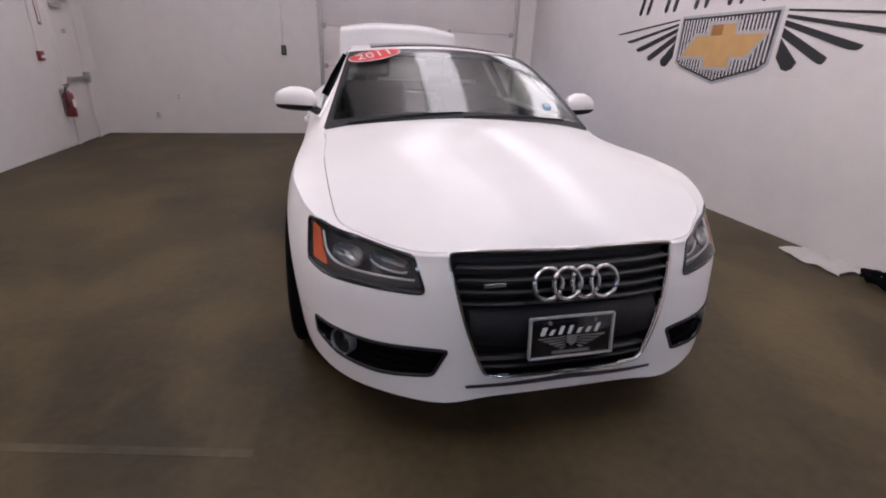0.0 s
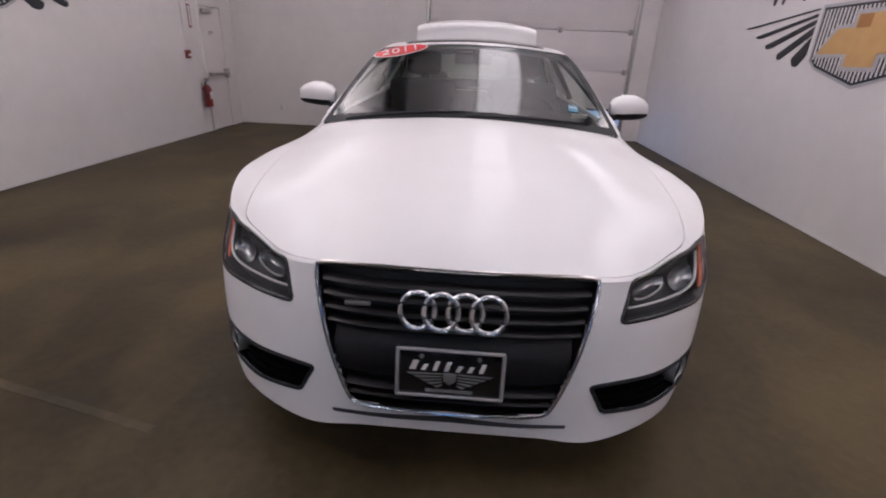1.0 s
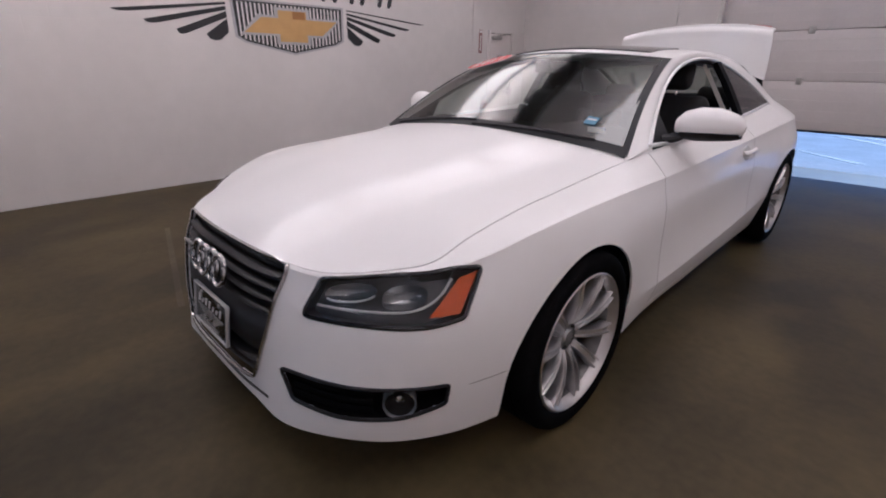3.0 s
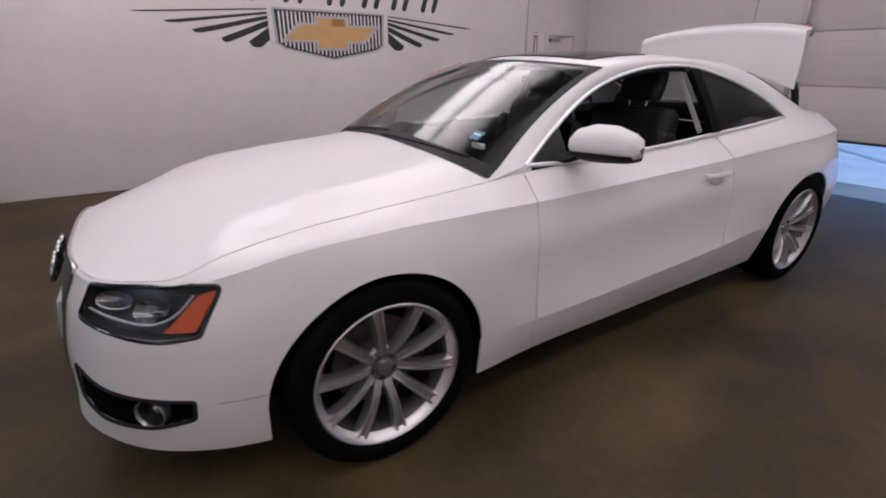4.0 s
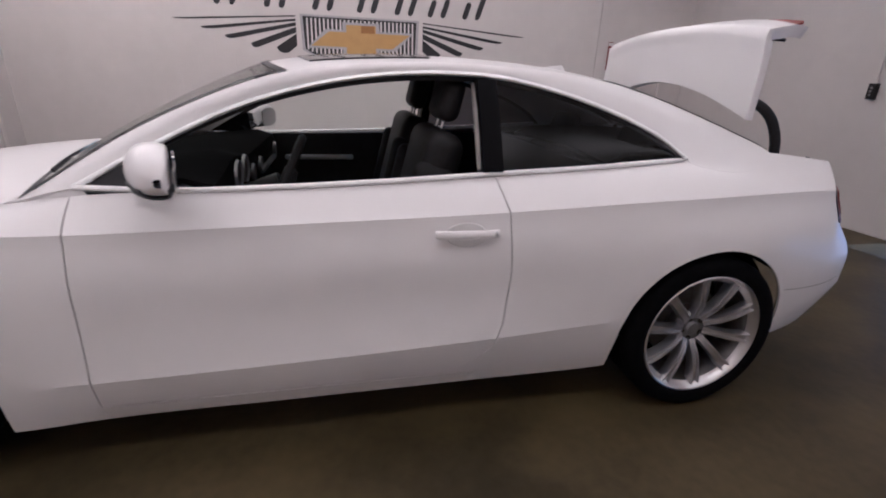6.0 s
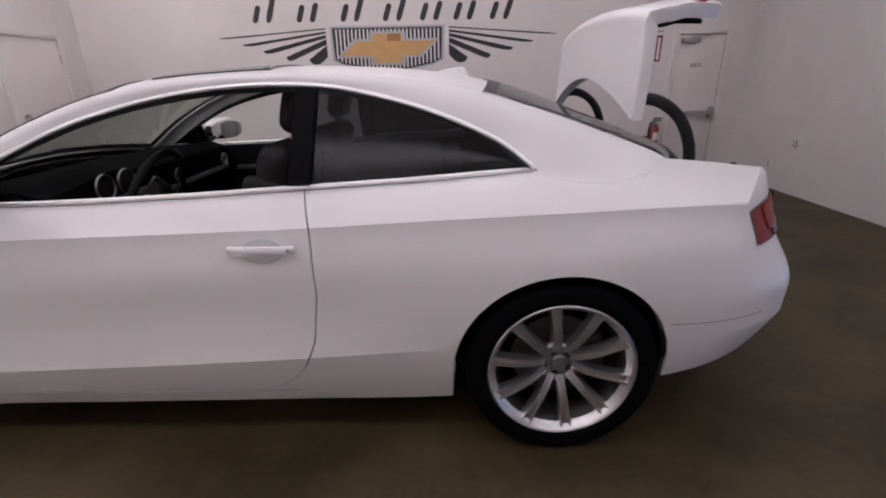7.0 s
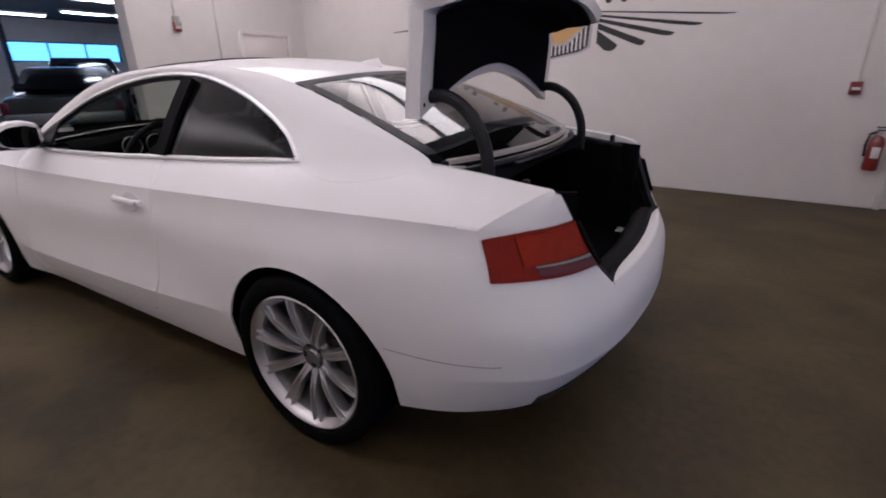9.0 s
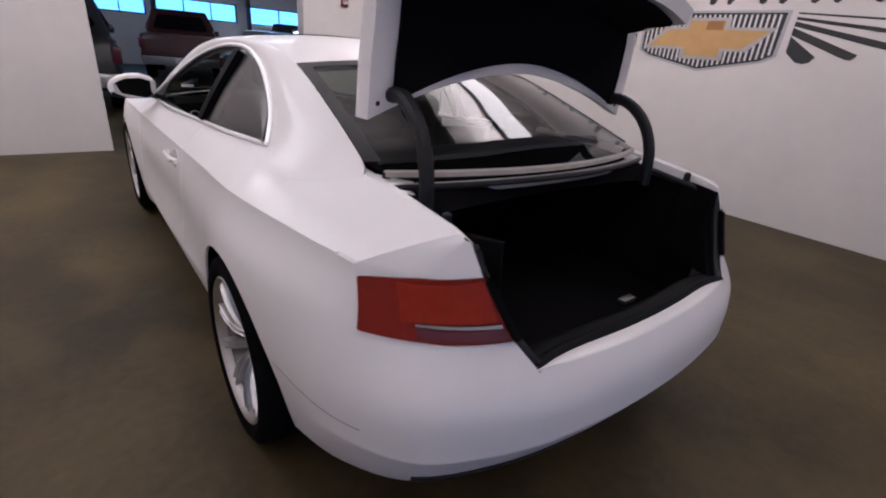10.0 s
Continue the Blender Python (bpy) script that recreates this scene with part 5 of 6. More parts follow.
# ---- mirrors, handles, seams ----
def mirror(s):
    mr = new("wing_mirror")
    mr.parent = car
    mr["label"] = "white wing mirror with a black base"
    secs = []
    # Sections from the inner end outwards: centre, half depth, half height.
    for x, y, z, hy, hz in ((0.782, 0.858, 0.982, 0.032, 0.034), (0.806, 0.870, 0.986, 0.056, 0.058), (0.860, 0.885, 0.991, 0.070, 0.070), (0.925, 0.905, 0.992, 0.070, 0.068), (0.982, 0.925, 0.986, 0.058, 0.054), (1.010, 0.938, 0.981, 0.040, 0.038), (1.020, 0.944, 0.979, 0.012, 0.012)):
        ring = []
        for k in np.linspace(0, 2 * math.pi, 24, endpoint=False):
            cy, cz = math.cos(k), math.sin(k)
            cy = min(cy, 0.55) if cy > 0 else cy
            ring.append((x, y + hy * cy, z + hz * np.sign(cz) * abs(cz) ** 0.75 * (1.0 if cz > 0 else 0.82)))
        secs.append(ring)
    g = np.array(secs)
    g = np.concatenate([g, g[:, :1]], 1)
    sheet("shell", sided(g, s), PAINT, mr, "white mirror shell", flip=s < 0, smooth=50)
    cap = np.array([[(x * 1, y, z - 0.004) for x, y, z in np.array(secs)[i][13:24]] for i in range(1, 6)])
    sheet("lower_cover", sided(cap + (0, 0, -0.003), s), BLACK, mr, "black lower cover", thick=0.004)
    gl = [[(x, np.interp(x, [0.81, 0.98], [0.917, 0.972]), 0.984 + dz * np.interp(x, [0.81, 0.86, 0.94, 0.995], [0.036, 0.054, 0.050, 0.024])) for dz in np.linspace(-1, 1, 6)] for x in np.linspace(0.815, 0.995, 12)]
    sheet("mirror_glass", sided(gl, s), MIRROR, mr, "mirror glass", thick=0.004, flip=s < 0)
    arm = np.array([(0.740, 0.80, 0.925), (0.775, 0.83, 0.930), (0.812, 0.862, 0.948)])
    tube("arm", sided(spline([0, 0.5, 1], arm, np.linspace(0, 1, 8)), s), (0.035, 0.020), BLACK, mr, "black mirror foot", 10)
    sail = [[(0.762 - 0.62 * dz, y, 0.913 + dz) for dz in np.linspace(0, max(0.002, (y - 0.64) * 0.52), 5)] for y in np.linspace(0.645, 0.86, 8)]
    sheet("sail_panel", sided(np.array(sail) + (0.002, 0, 0.004), s), BLACK, mr, "black triangle at the window corner", thick=0.01, flip=s < 0)


both(mirror)


def handle(s):
    h = new("door_handle")
    h.parent = doors[0 if s > 0 else 1]
    h["label"] = "white pull handle in a shallow cup"
    ys = np.linspace(1.672, 1.880, 20)
    pts, nr = [], []
    for i, y in enumerate(ys):
        u = u_at_y(y)
        v = v_at_z(u, 0.772)
        k = math.sin(math.pi * i / 19)
        pts.append(raised(u, v, 0.014 + 0.020 * min(1, k * 2.2)))
        nr.append(skin_normal(u, v))
    tube("grip", sided(pts, s), (0.013, 0.009), PAINT, h, "", 10, False, sided(nr, s))
    a = np.linspace(0, 2 * math.pi, 28, endpoint=False)
    rings = []
    for k, dep in ((0.02, 0.0022), (0.7, 0.0022), (0.96, 0.0030), (1.0, 0.0005)):
        r = []
        for t in a:
            y, z = 1.775 + 0.070 * k * math.cos(t), 0.768 + 0.040 * k * math.sin(t)
            u = u_at_y(y)
            r.append(raised(u, v_at_z(u, z), dep))
        rings.append(r + r[:1])
    sheet("cup", sided(rings, s), CUPGREY, h, "disc behind the handle, a cup's shade in its grey", flip=s < 0)
    u = u_at_y(1.868)
    p = raised(u, v_at_z(u, 0.772), 0.030)
    bm = bmesh.new()
    bmesh.ops.create_uvsphere(bm, u_segments=12, v_segments=8, radius=0.007, matrix=Matrix.Translation(p * (s, 1, 1)))
    part("key_lock", bm, SILVER, h, "key lock")


# A tone greyer than the body paint, to give the cup its shade.
CUPGREY = material("handle_cup_shade", (0.70, 0.69, 0.69), 0.35, coat=1.0, grain=0.02)
both(handle)


SEAMGREY = material("shut_line_grey", (0.16, 0.155, 0.155), 0.6, grain=0.1)


def seam(name, pts, s, r=0.0014):
    q = uvp(pts)
    q = spline(np.linspace(0, 1, len(q)), q, np.linspace(0, 1, 30))
    tube(name, sided(raised(q[:, 0], q[:, 1], -0.0006), s), r, SEAMGREY, car, "", 6)


for s in (1, -1):
    seam("panel_gap", [(0.853, 3.100, 0.500), (0.84, 3.25, 0.495), (0.82, 3.405, 0.500), (0.80, 3.45, 0.505)], s)
    seam("panel_gap", [(0.862, -0.372, 0.385), (0.84, -0.43, 0.383), (0.82, -0.49, 0.38)], s)

# ---- cabin inside ----
dash = []
for x in np.linspace(-0.70, 0.70, 29):
    hood = 0.035 * math.exp(-((x - 0.36) / 0.17) ** 2)
    dash.append([(x, 0.50 + 0.06 * (x / 0.7) ** 2, 0.900), (x, 0.72, 0.935 - 0.02 * (x / 0.7) ** 2), (x, 0.90, 0.930 + hood), (x, 0.985, 0.905 + hood), (x, 1.00, 0.860 + hood * 0.3), (x, 0.97, 0.72), (x, 0.93, 0.55)])
sheet("dashboard", dash, DASH, car, "black dashboard with an instrument hood", thick=0.02, flip=False, smooth=50)
box("centre_console", (-0.13, 0.95, 0.30), (0.13, 2.05, 0.60), LEATHER, car, "black centre console", 0.03, seg=3)
box("dash_trim", (-0.66, 0.985, 0.775), (-0.16, 1.004, 0.800), SILVER, car, "silver dash strip", 0.004)
box("cabin_floor", (-0.78, 0.45, 0.25), (0.78, 2.40, 0.29), CARPET, car, "black carpeted cabin floor", 0.004)
for s in (1, -1):
    g = [[(0.70, y, 0.29), (0.735, y, 0.62), (0.716, y, 0.80), (0.722, y, 0.898 + 0.02 * (y - 0.7))] for y in np.linspace(0.60, 2.45, 14)]
    sheet("door_lining", sided(g, s), LEATHER, car, "black door lining", thick=0.02, flip=s > 0)
    box("door_grip", (min(s * 0.66, s * 0.70), 1.05, 0.76), (max(s * 0.66, s * 0.70), 1.45, 0.785), SILVER, car, "silver door pull", 0.006)
# Round vents with grey rims, and the instrument dials under the hood.
for x, r in ((0.615, 0.034), (0.10, 0.034), (-0.10, 0.034), (-0.615, 0.034)):
    lathe("air_vent", [(-0.012, r - 0.008), (0.002, r - 0.006), (0.006, r - 0.002), (0.004, r), (-0.010, r + 0.001)], HUB, car, "round air vent with a grey rim", 24, "y", (x, 1.004, 0.835))
for x in (0.305, 0.435):
    lathe("dial", [(-0.004, 0.0), (-0.004, 0.050)], BLACK, car, "dark instrument dial", 28, "y", (x, 1.012, 0.888))
    lathe("dial_rim", [(-0.006, 0.050), (0.003, 0.050), (0.005, 0.052), (-0.006, 0.054)], HUB, car, "slim grey dial rim", 28, "y", (x, 1.012, 0.888))
sw = new("steering_wheel")
sw.parent = car
sw["label"] = "black steering wheel with silver spokes"
sw.matrix_local = pose(0.37, 1.17, 0.845, 68, 0, 0)
a = np.linspace(0, 2 * math.pi, 40, endpoint=False)
tube("wheel_rim", np.stack([0.182 * np.cos(a), 0.182 * np.sin(a), 0 * a], 1), 0.015, LEATHER, sw, "", 10, True)
lathe("hub_pad", [(-0.03, 0.0), (-0.03, 0.05), (0.012, 0.066), (0.026, 0.055), (0.030, 0.0)], LEATHER, sw, "", 24, "z")
for k in (0, math.pi, -math.pi / 2 - 0.35, -math.pi / 2 + 0.35):
    tube("wheel_spoke", [(0.05 * math.cos(k), 0.05 * math.sin(k), 0.005), (0.18 * math.cos(k), 0.18 * math.sin(k), 0.0)], (0.014, 0.007), SILVER, sw, "silver spoke", 8)
tube("steering_column", [(0.37, 1.15, 0.84), (0.37, 0.95, 0.77)], 0.045, BLACK, car, "", 12)


def seat(at, w, back=0.62, tilt=14, rest=True):
    st = new("seat")
    st.parent = car
    st["label"] = "black leather seat with a headrest"
    st.matrix_local = Matrix.Translation(at)
    bm = bmesh.new()
    add_box(bm, (-w / 2, -0.26, 0), (w / 2, 0.26, 0.17), 0.055, seg=4)
    part("cushion", bm, LEATHER, st, "", 50)
    m = Matrix.Translation((0, 0.24, 0.10)) @ Matrix.Rotation(radians(-tilt), 4, "X")
    bm = bmesh.new()
    add_box(bm, (-w / 2, -0.07, 0), (w / 2, 0.07, back), 0.06, m, 4)
    for k in (-1, 1):
        add_box(bm, (k * w / 2 - 0.05, -0.10, 0.06), (k * w / 2 + 0.02, 0.05, back - 0.12), 0.034, m, 3)
    part("backrest", bm, LEATHER, st, "", 50)
    if rest:
        bm = bmesh.new()
        add_box(bm, (-0.125, -0.045, back + 0.03), (0.125, 0.045, back + 0.20), 0.043, m, 4)
        part("headrest", bm, LEATHER, st, "", 50)
        for k in (-0.05, 0.05):
            p = [m @ Vector((k, 0, back - 0.02)), m @ Vector((k, 0, back + 0.06))]
            tube("headrest_post", [tuple(v) for v in p], 0.006, CHROME, st, "", 8)


for x in (0.37, -0.37):
    seat((x, 1.38, 0.36), 0.50)
    seat((x, 2.20, 0.38), 0.52, 0.46, 24)
box("rear_armrest", (-0.10, 2.0, 0.38), (0.10, 2.5, 0.62), LEATHER, car, "", 0.03)
tl_in = across(0.305, 0.745, 30)
sheet("headlining", tl_in + (0, 0, -0.035), TRIMGREY, car, "pale grey headlining")
box("rear_view_mirror", (-0.11, 1.045, 1.185), (0.11, 1.070, 1.245), BLACK, car, "black inside mirror", 0.010)
tube("mirror_stalk", [(0, 1.05, 1.21), (0, 1.02, 1.255)], 0.008, BLACK, car, "", 8)


def on_screen(t, x, out=0.008):
    r = abs(x) / rail(np.array([t]))[0, 0]
    p = top(t, 1 - r) * (1 if x >= 0 else -1, 1, 1)
    return p + (0, -out * 0.75, out * 0.65)


bs = new("registration_sticker")
bs.parent = car
bs["label"] = "small pale blue sticker inside the windscreen corner"
cells = [[tuple(np.array(on_screen(tq, xq, 0.010))) for tq in (0.050, 0.058, 0.066)] for xq in (0.500, 0.525, 0.550)]
sheet("sticker_sheet", cells, STICKERBLUE, bs, "pale blue sticker", thick=0.001)
sheet("sticker_bar", [[tuple(np.array(on_screen(tq, xq, 0.012))) for tq in (0.058, 0.061)] for xq in (0.505, 0.525, 0.545)], DECALWHITE, bs, "white bar")
# Year sticker on the windscreen.
yr = new("year_sticker")
yr.parent = car
yr["label"] = "red oval windscreen sticker with the year in white"
cx, ct = -0.43, 0.236
ax = np.array(on_screen(ct, cx + 0.05)) - np.array(on_screen(ct, cx - 0.05))
ax /= np.linalg.norm(ax)
ay = np.array(on_screen(ct + 0.02, cx)) - np.array(on_screen(ct - 0.02, cx))
ay -= ax * (ay @ ax)
ay /= np.linalg.norm(ay)
az = np.cross(ax, ay)
c0 = np.array(on_screen(ct, cx, 0.022))
basis = Matrix([[ax[i], ay[i], az[i], c0[i]] for i in range(3)] + [[0, 0, 0, 1]])
yr.matrix_local = basis @ Matrix.Rotation(radians(22), 4, "Z") @ Matrix.Scale(1.15, 4)
el = lambda w, h, n=40: [(w * math.cos(k), h * math.sin(k)) for k in np.linspace(0, 2 * math.pi, n, endpoint=False)]
slab("sticker_border", el(0.142, 0.066), 0.001, lambda a, b, d: (a, b, -d), DECALWHITE, yr, "white border")
STICKERRED = material("sticker_red", (0.55, 0.03, 0.03), 0.35, grain=0.05)
slab("sticker_oval", el(0.134, 0.059), 0.001, lambda a, b, d: (a, b, 0.001 + d), STICKERRED, yr, "red oval")


def text_ob(name, body, size, mat, parent, m, depth=0.0012, label=""):
    cu = bpy.data.curves.new(name, "FONT")
    cu.body, cu.size, cu.align_x, cu.align_y, cu.extrude = body, size, "CENTER", "CENTER", depth
    tmp = bpy.data.objects.new(name + "_tmp", cu)
    scene.collection.objects.link(tmp)
    me = bpy.data.meshes.new_from_object(tmp.evaluated_get(bpy.context.evaluated_depsgraph_get()))
    bpy.data.objects.remove(tmp)
    bpy.data.curves.remove(cu)
    me.materials.clear()
    me.materials.append(mat)
    ob = new(name, me)
    ob.parent = parent
    ob.matrix_local = m
    if label:
        ob["label"] = label
    return ob


for i, digit in enumerate("2011"):
    text_ob("year_digit", digit, 0.075, DECALWHITE, yr, pose((i - 1.5) * 0.051, 0, 0.003) @ Matrix.Diagonal((1.25, 1.35, 1, 1)), label="white digit")
p = np.array(on_screen(0.045, 0.56, -0.006))
box("windscreen_label", p - (0.0375, 0.004, 0.010), p + (0.0375, 0.004, 0.010), DECALWHITE, car, "small white windscreen label", 0.0)


# ---- wall emblems: plain painted shapes ----
def wall_emblem(x, facing, label):
    """facing: +1 on the west wall, seen towards -x; -1 on the east wall."""
    em = thing("wall_emblem", label, "wall emblem", "painted wall emblems", at=(x, 1.71, -0.03))
    lay = lambda lift: (lambda a, b, d: (facing * (lift + d), a, b))
    for sgn in (-1, 1):
        # Five feathers, longest on top, each fanning out to a rounded tip.
        for k in range(5):
            r1, z1 = (1.95, 1.685, 1.45, 1.19, 0.925)[k], 1.745 - (0.121, 0.202, 0.283, 0.360, 0.415)[k]
            za, zb = 1.745 - (0.020, 0.058, 0.098, 0.150, 0.225)[k], 1.745 - (0.034, 0.083, 0.138, 0.215, 0.395)[k]
            r0, th = 0.705, 0.016 + 0.016 * k
            low = lambda q: (r0 + q * (r1 - r0), zb + q * (z1 - zb))
            pts = [(r0, za), (r1, z1)] + [(low(q)[0], low(q)[1] - th * w) for q, w in ((0.975, 0.55), (0.93, 0.9), (0.86, 1.0), (0.75, 0.92), (0.5, 0.6), (0.25, 0.3))] + [(r0, zb)]
            if k == 4:
                pts = [(r0, za), (r1, z1 + 0.02), (r1 - 0.03, z1 - 0.03), (r1 - 0.075, z1 - 0.045), (r1 - 0.13, z1 - 0.035), (r0, zb + 0.03)]
            slab("feather", [(sgn * p, q) for p, q in pts], 0.003, lay(0.001), DECALBLACK, em, "tapered black bar")
    sh = [(-0.66, 1.745), (0.66, 1.745), (0.645, 1.335), (0.55, 1.275), (0, 1.150), (-0.55, 1.275), (-0.645, 1.335)]
    slab("shield_border", sh, 0.003, lay(0.001), DECALGREY, em, "silver shield border")
    c = np.array((0, 1.46))
    sh2 = [tuple(c + (np.array(p) - c) * (0.955, 0.92)) for p in sh]
    slab("shield_field", sh2, 0.002, lay(0.0045), DECALBLACK, em, "black shield field")
    low = lambda a: float(np.interp(abs(a), [0, 0.525, 0.616], [1.175, 1.290, 1.345])) + 0.018
    n = 27
    for k in range(n):
        a = -0.585 + 1.17 * k / (n - 1)
        slab("stripe", [(a - 0.0085, low(a)), (a + 0.0085, low(a)), (a + 0.0085, 1.706), (a - 0.0085, 1.706)], 0.0015, lay(0.007), DECALWHITE, em, "pale upright stripe")
    sl = 0.10 * facing
    cross = lambda w, h, cw, ch: [(-w - sl, -h), (-cw, -h), (-cw, -ch), (cw, -ch), (cw, -h), (w - sl, -h), (w + sl, h), (cw, h), (cw, ch), (-cw, ch), (-cw, h), (-w + sl, h)]
    for nm, dims, lift, mt, lab in (("mark_border", (0.495, 0.115, 0.205, 0.205), 0.0095, DECALGREY, "silver border of the mark"), ("mark", (0.455, 0.088, 0.165, 0.175), 0.0125, GOLD, "plain gold mark")):
        slab(nm, [(a, b + 1.475) for a, b in cross(*dims)], 0.002, lay(lift), mt, em, lab)
    slab("mark_shade", [(0.0, 1.560), (0.15, 1.560), (0.15, 1.648), (0.0, 1.648)], 0.001, lay(0.0155), GOLDDARK, em, "darker gold facet")
    # Plain slanted brush shapes where the sign-writing stands.
    f = facing
    P = lay(0.001)

    def brush(name, pts, wide, closed=False):
        p = np.asarray(pts, float)
        d = (np.roll(p, -1, 0) - np.roll(p, 1, 0)) if closed else np.gradient(p, axis=0)
        d /= np.maximum(np.linalg.norm(d, axis=1, keepdims=True), 1e-9)
        n = len(p)
        wv = wide * (0.55 + 0.45 * np.abs(d[:, 1])) * (1 if closed else np.clip(np.minimum(np.arange(n) + 1, n - np.arange(n)) / (0.22 * n), 0.35, 1))
        nr = np.stack([-d[:, 1], d[:, 0]], 1) * wv[:, None] / 2
        v = [P(f * x, z, k) for k in (0.003, 0.0) for q in (p + nr, p - nr) for x, z in q]
        fs = []
        for i in range(n if closed else n - 1):
            j = (i + 1) % n
            fs += [(i, j, n + j, n + i), (i, 2 * n + i, 2 * n + j, j), (n + i, n + j, 3 * n + j, 3 * n + i)]
        ob_from(name, v, fs, DECALBLACK, em, "slanted black brush shape", smooth=0)
    bar = lambda x, z0, z1: [(x + 0.30 * (z - z0), z) for z in np.linspace(z0, z1, 9)]
    B = 1.800
    for a, high in ((-1.40, 0.36), (-0.90, 0.22), (-0.40, 0.35), (0.08, 0.35), (0.50, 0.22), (0.88, 0.22), (1.29, 0.34)):
        brush("stroke", bar(a - 0.10, B, B + 0.20), 0.062)
        brush("stroke", bar(a + 0.05, B, B + high), 0.062)
    return em


west = wall_emblem(X0, 1, "painted black, silver and gold winged shield on white wall")
west.matrix_basis = Matrix.Translation((X0, 1.66, 1.895)) @ Matrix.Diagonal((1, 1.07, 0.94, 1)) @ Matrix.Translation((0, 0, -1.745))
east = wall_emblem(X1, -1, "painted black, silver and gold winged shield on white wall")
east.matrix_basis = Matrix.Translation((X1, 1.89, 1.715)) @ Matrix.Diagonal((1, 0.87, 1.02, 1)) @ Matrix.Translation((0, 0, -1.745))

# ---- exit door, west wall ----
DY0, DY1, DH = 5.24, 5.80, 1.740
dr = thing("door_1", "closed pale grey metal exit door with a push bar", "door", kind="structure", at=(X0, 0, 0))
box("leaf", (-0.02, DY0, 0.008), (0.012, DY1, DH), FRAMEPAINT, dr, "pale painted steel leaf", 0.003)
for lo, hi in (((-0.02, DY0 - 0.055, 0), (0.035, DY0 - 0.006, DH + 0.055)), ((-0.02, DY1 + 0.006, 0), (0.035, DY1 + 0.055, DH + 0.055)), ((-0.02, DY0 - 0.006, DH + 0.006), (0.035, DY1 + 0.006, DH + 0.055))):
    box("frame", lo, hi, WALL, dr, "painted steel frame", 0.004)
box("gap_shadow", (-0.02, DY0 - 0.006, 0.0), (0.004, DY1 + 0.006, DH + 0.006), BLACK, dr, "dark gap round the leaf", 0)
box("push_bar", (0.05, DY0 + 0.02, 0.800), (0.085, DY1 - 0.04, 0.840), GALV, dr, "grey push bar", 0.010)
box("bar_end", (0.012, DY1 - 0.075, 0.750), (0.085, DY1 - 0.015, 0.890), GALV, dr, "latch case of the push bar", 0.010)
box("bar_end", (0.012, DY0 + 0.005, 0.795), (0.080, DY0 + 0.045, 0.845), GALV, dr, "grey bar mount", 0.006)
box("closer", (0.012, DY0 + 0.02, DH - 0.09), (0.070, DY0 + 0.24, DH - 0.035), GALV, dr, "grey door closer", 0.008)
tube("closer_arm", [(0.050, DY0 + 0.14, DH - 0.032), (0.060, DY0 + 0.34, DH - 0.010), (0.040, DY0 + 0.42, DH + 0.015)], 0.008, GALV, dr, "", 8)
box("kick_plate", (0.012, DY0 + 0.01, 0.01), (0.0135, DY1 - 0.01, 0.10), FRAMEPAINT, dr, "", 0)
text_ob("exit_sign", "EXIT", 0.066, DECALBLACK, dr, Matrix(((0, 0, 1, 0.0135), (1, 0, 0, 5.49), (0, 1, 0, 1.385), (0, 0, 0, 1))), 0.001, "black stencilled word")

# ---- red fittings ----
ex = thing("fire_extinguisher", "red fire extinguisher hung on the white wall", "fire extinguisher", at=(X0 + 0.075, 5.055, 0.37))
lathe("cylinder", [(0.0, 0.0), (0.004, 0.050), (0.02, 0.058), (0.26, 0.058), (0.295, 0.045), (0.315, 0.020), (0.325, 0.018)], REDPAINT, ex, "red cylinder", 28, "z")
lathe("valve", [(0.32, 0.0), (0.32, 0.020), (0.355, 0.020), (0.36, 0.010), (0.38, 0.010), (0.38, 0.0)], GALV, ex, "metal valve", 16, "z")
box("lever", (-0.014, -0.03, 0.385), (0.014, 0.085, 0.397), BLACK, ex, "black lever", 0.004)
box("lever", (-0.012, -0.02, 0.360), (0.012, 0.075, 0.370), BLACK, ex, "black carrying grip", 0.004)
tube("hose", [(0.0, -0.018, 0.35), (0.012, -0.065, 0.33), (0.015, -0.078, 0.24), (0.014, -0.070, 0.13)], 0.011, BLACK, ex, "black hose", 10)
box("label_panel", (0.050, -0.030, 0.12), (0.0595, 0.030, 0.22), DECALWHITE, ex, "pale instruction label", 0.001)
box("wall_bracket", (-0.075, -0.025, 0.22), (-0.055, 0.025, 0.34), GALV, ex, "steel wall bracket", 0.003)
sg = thing("extinguisher_sign", "narrow red and white upright extinguisher sign on the wall", "sign", at=(X0, 5.00, 1.61))
box("board", (0.0, -0.036, -0.175), (0.004, 0.036, 0.175), REDPAINT, sg, "red board", 0.001)
box("white_bar", (0.004, -0.016, -0.13), (0.0055, 0.016, 0.10), DECALWHITE, sg, "white arrow shaft", 0)
slab("arrow_head", [(-0.026, -0.12), (0.026, -0.12), (0, -0.165)], 0.0015, lambda a, b, d: (0.0042 + d, a, b), DECALWHITE, sg, "white arrow head")
box("white_top", (0.004, -0.034, 0.125), (0.0055, 0.034, 0.165), DECALWHITE, sg, "white lettering bar", 0)


def pull_station(m):
    ps = thing("fire_alarm_box", "small red fire alarm pull box on the wall", "alarm box", "fire alarm boxes")
    ps.matrix_basis = m
    box("case", (0.0, -0.045, -0.055), (0.040, 0.045, 0.055), REDPAINT, ps, "red case", 0.006)
    box("pull_bar", (0.040, -0.032, -0.020), (0.052, 0.032, 0.006), DECALWHITE, ps, "white pull bar", 0.003)


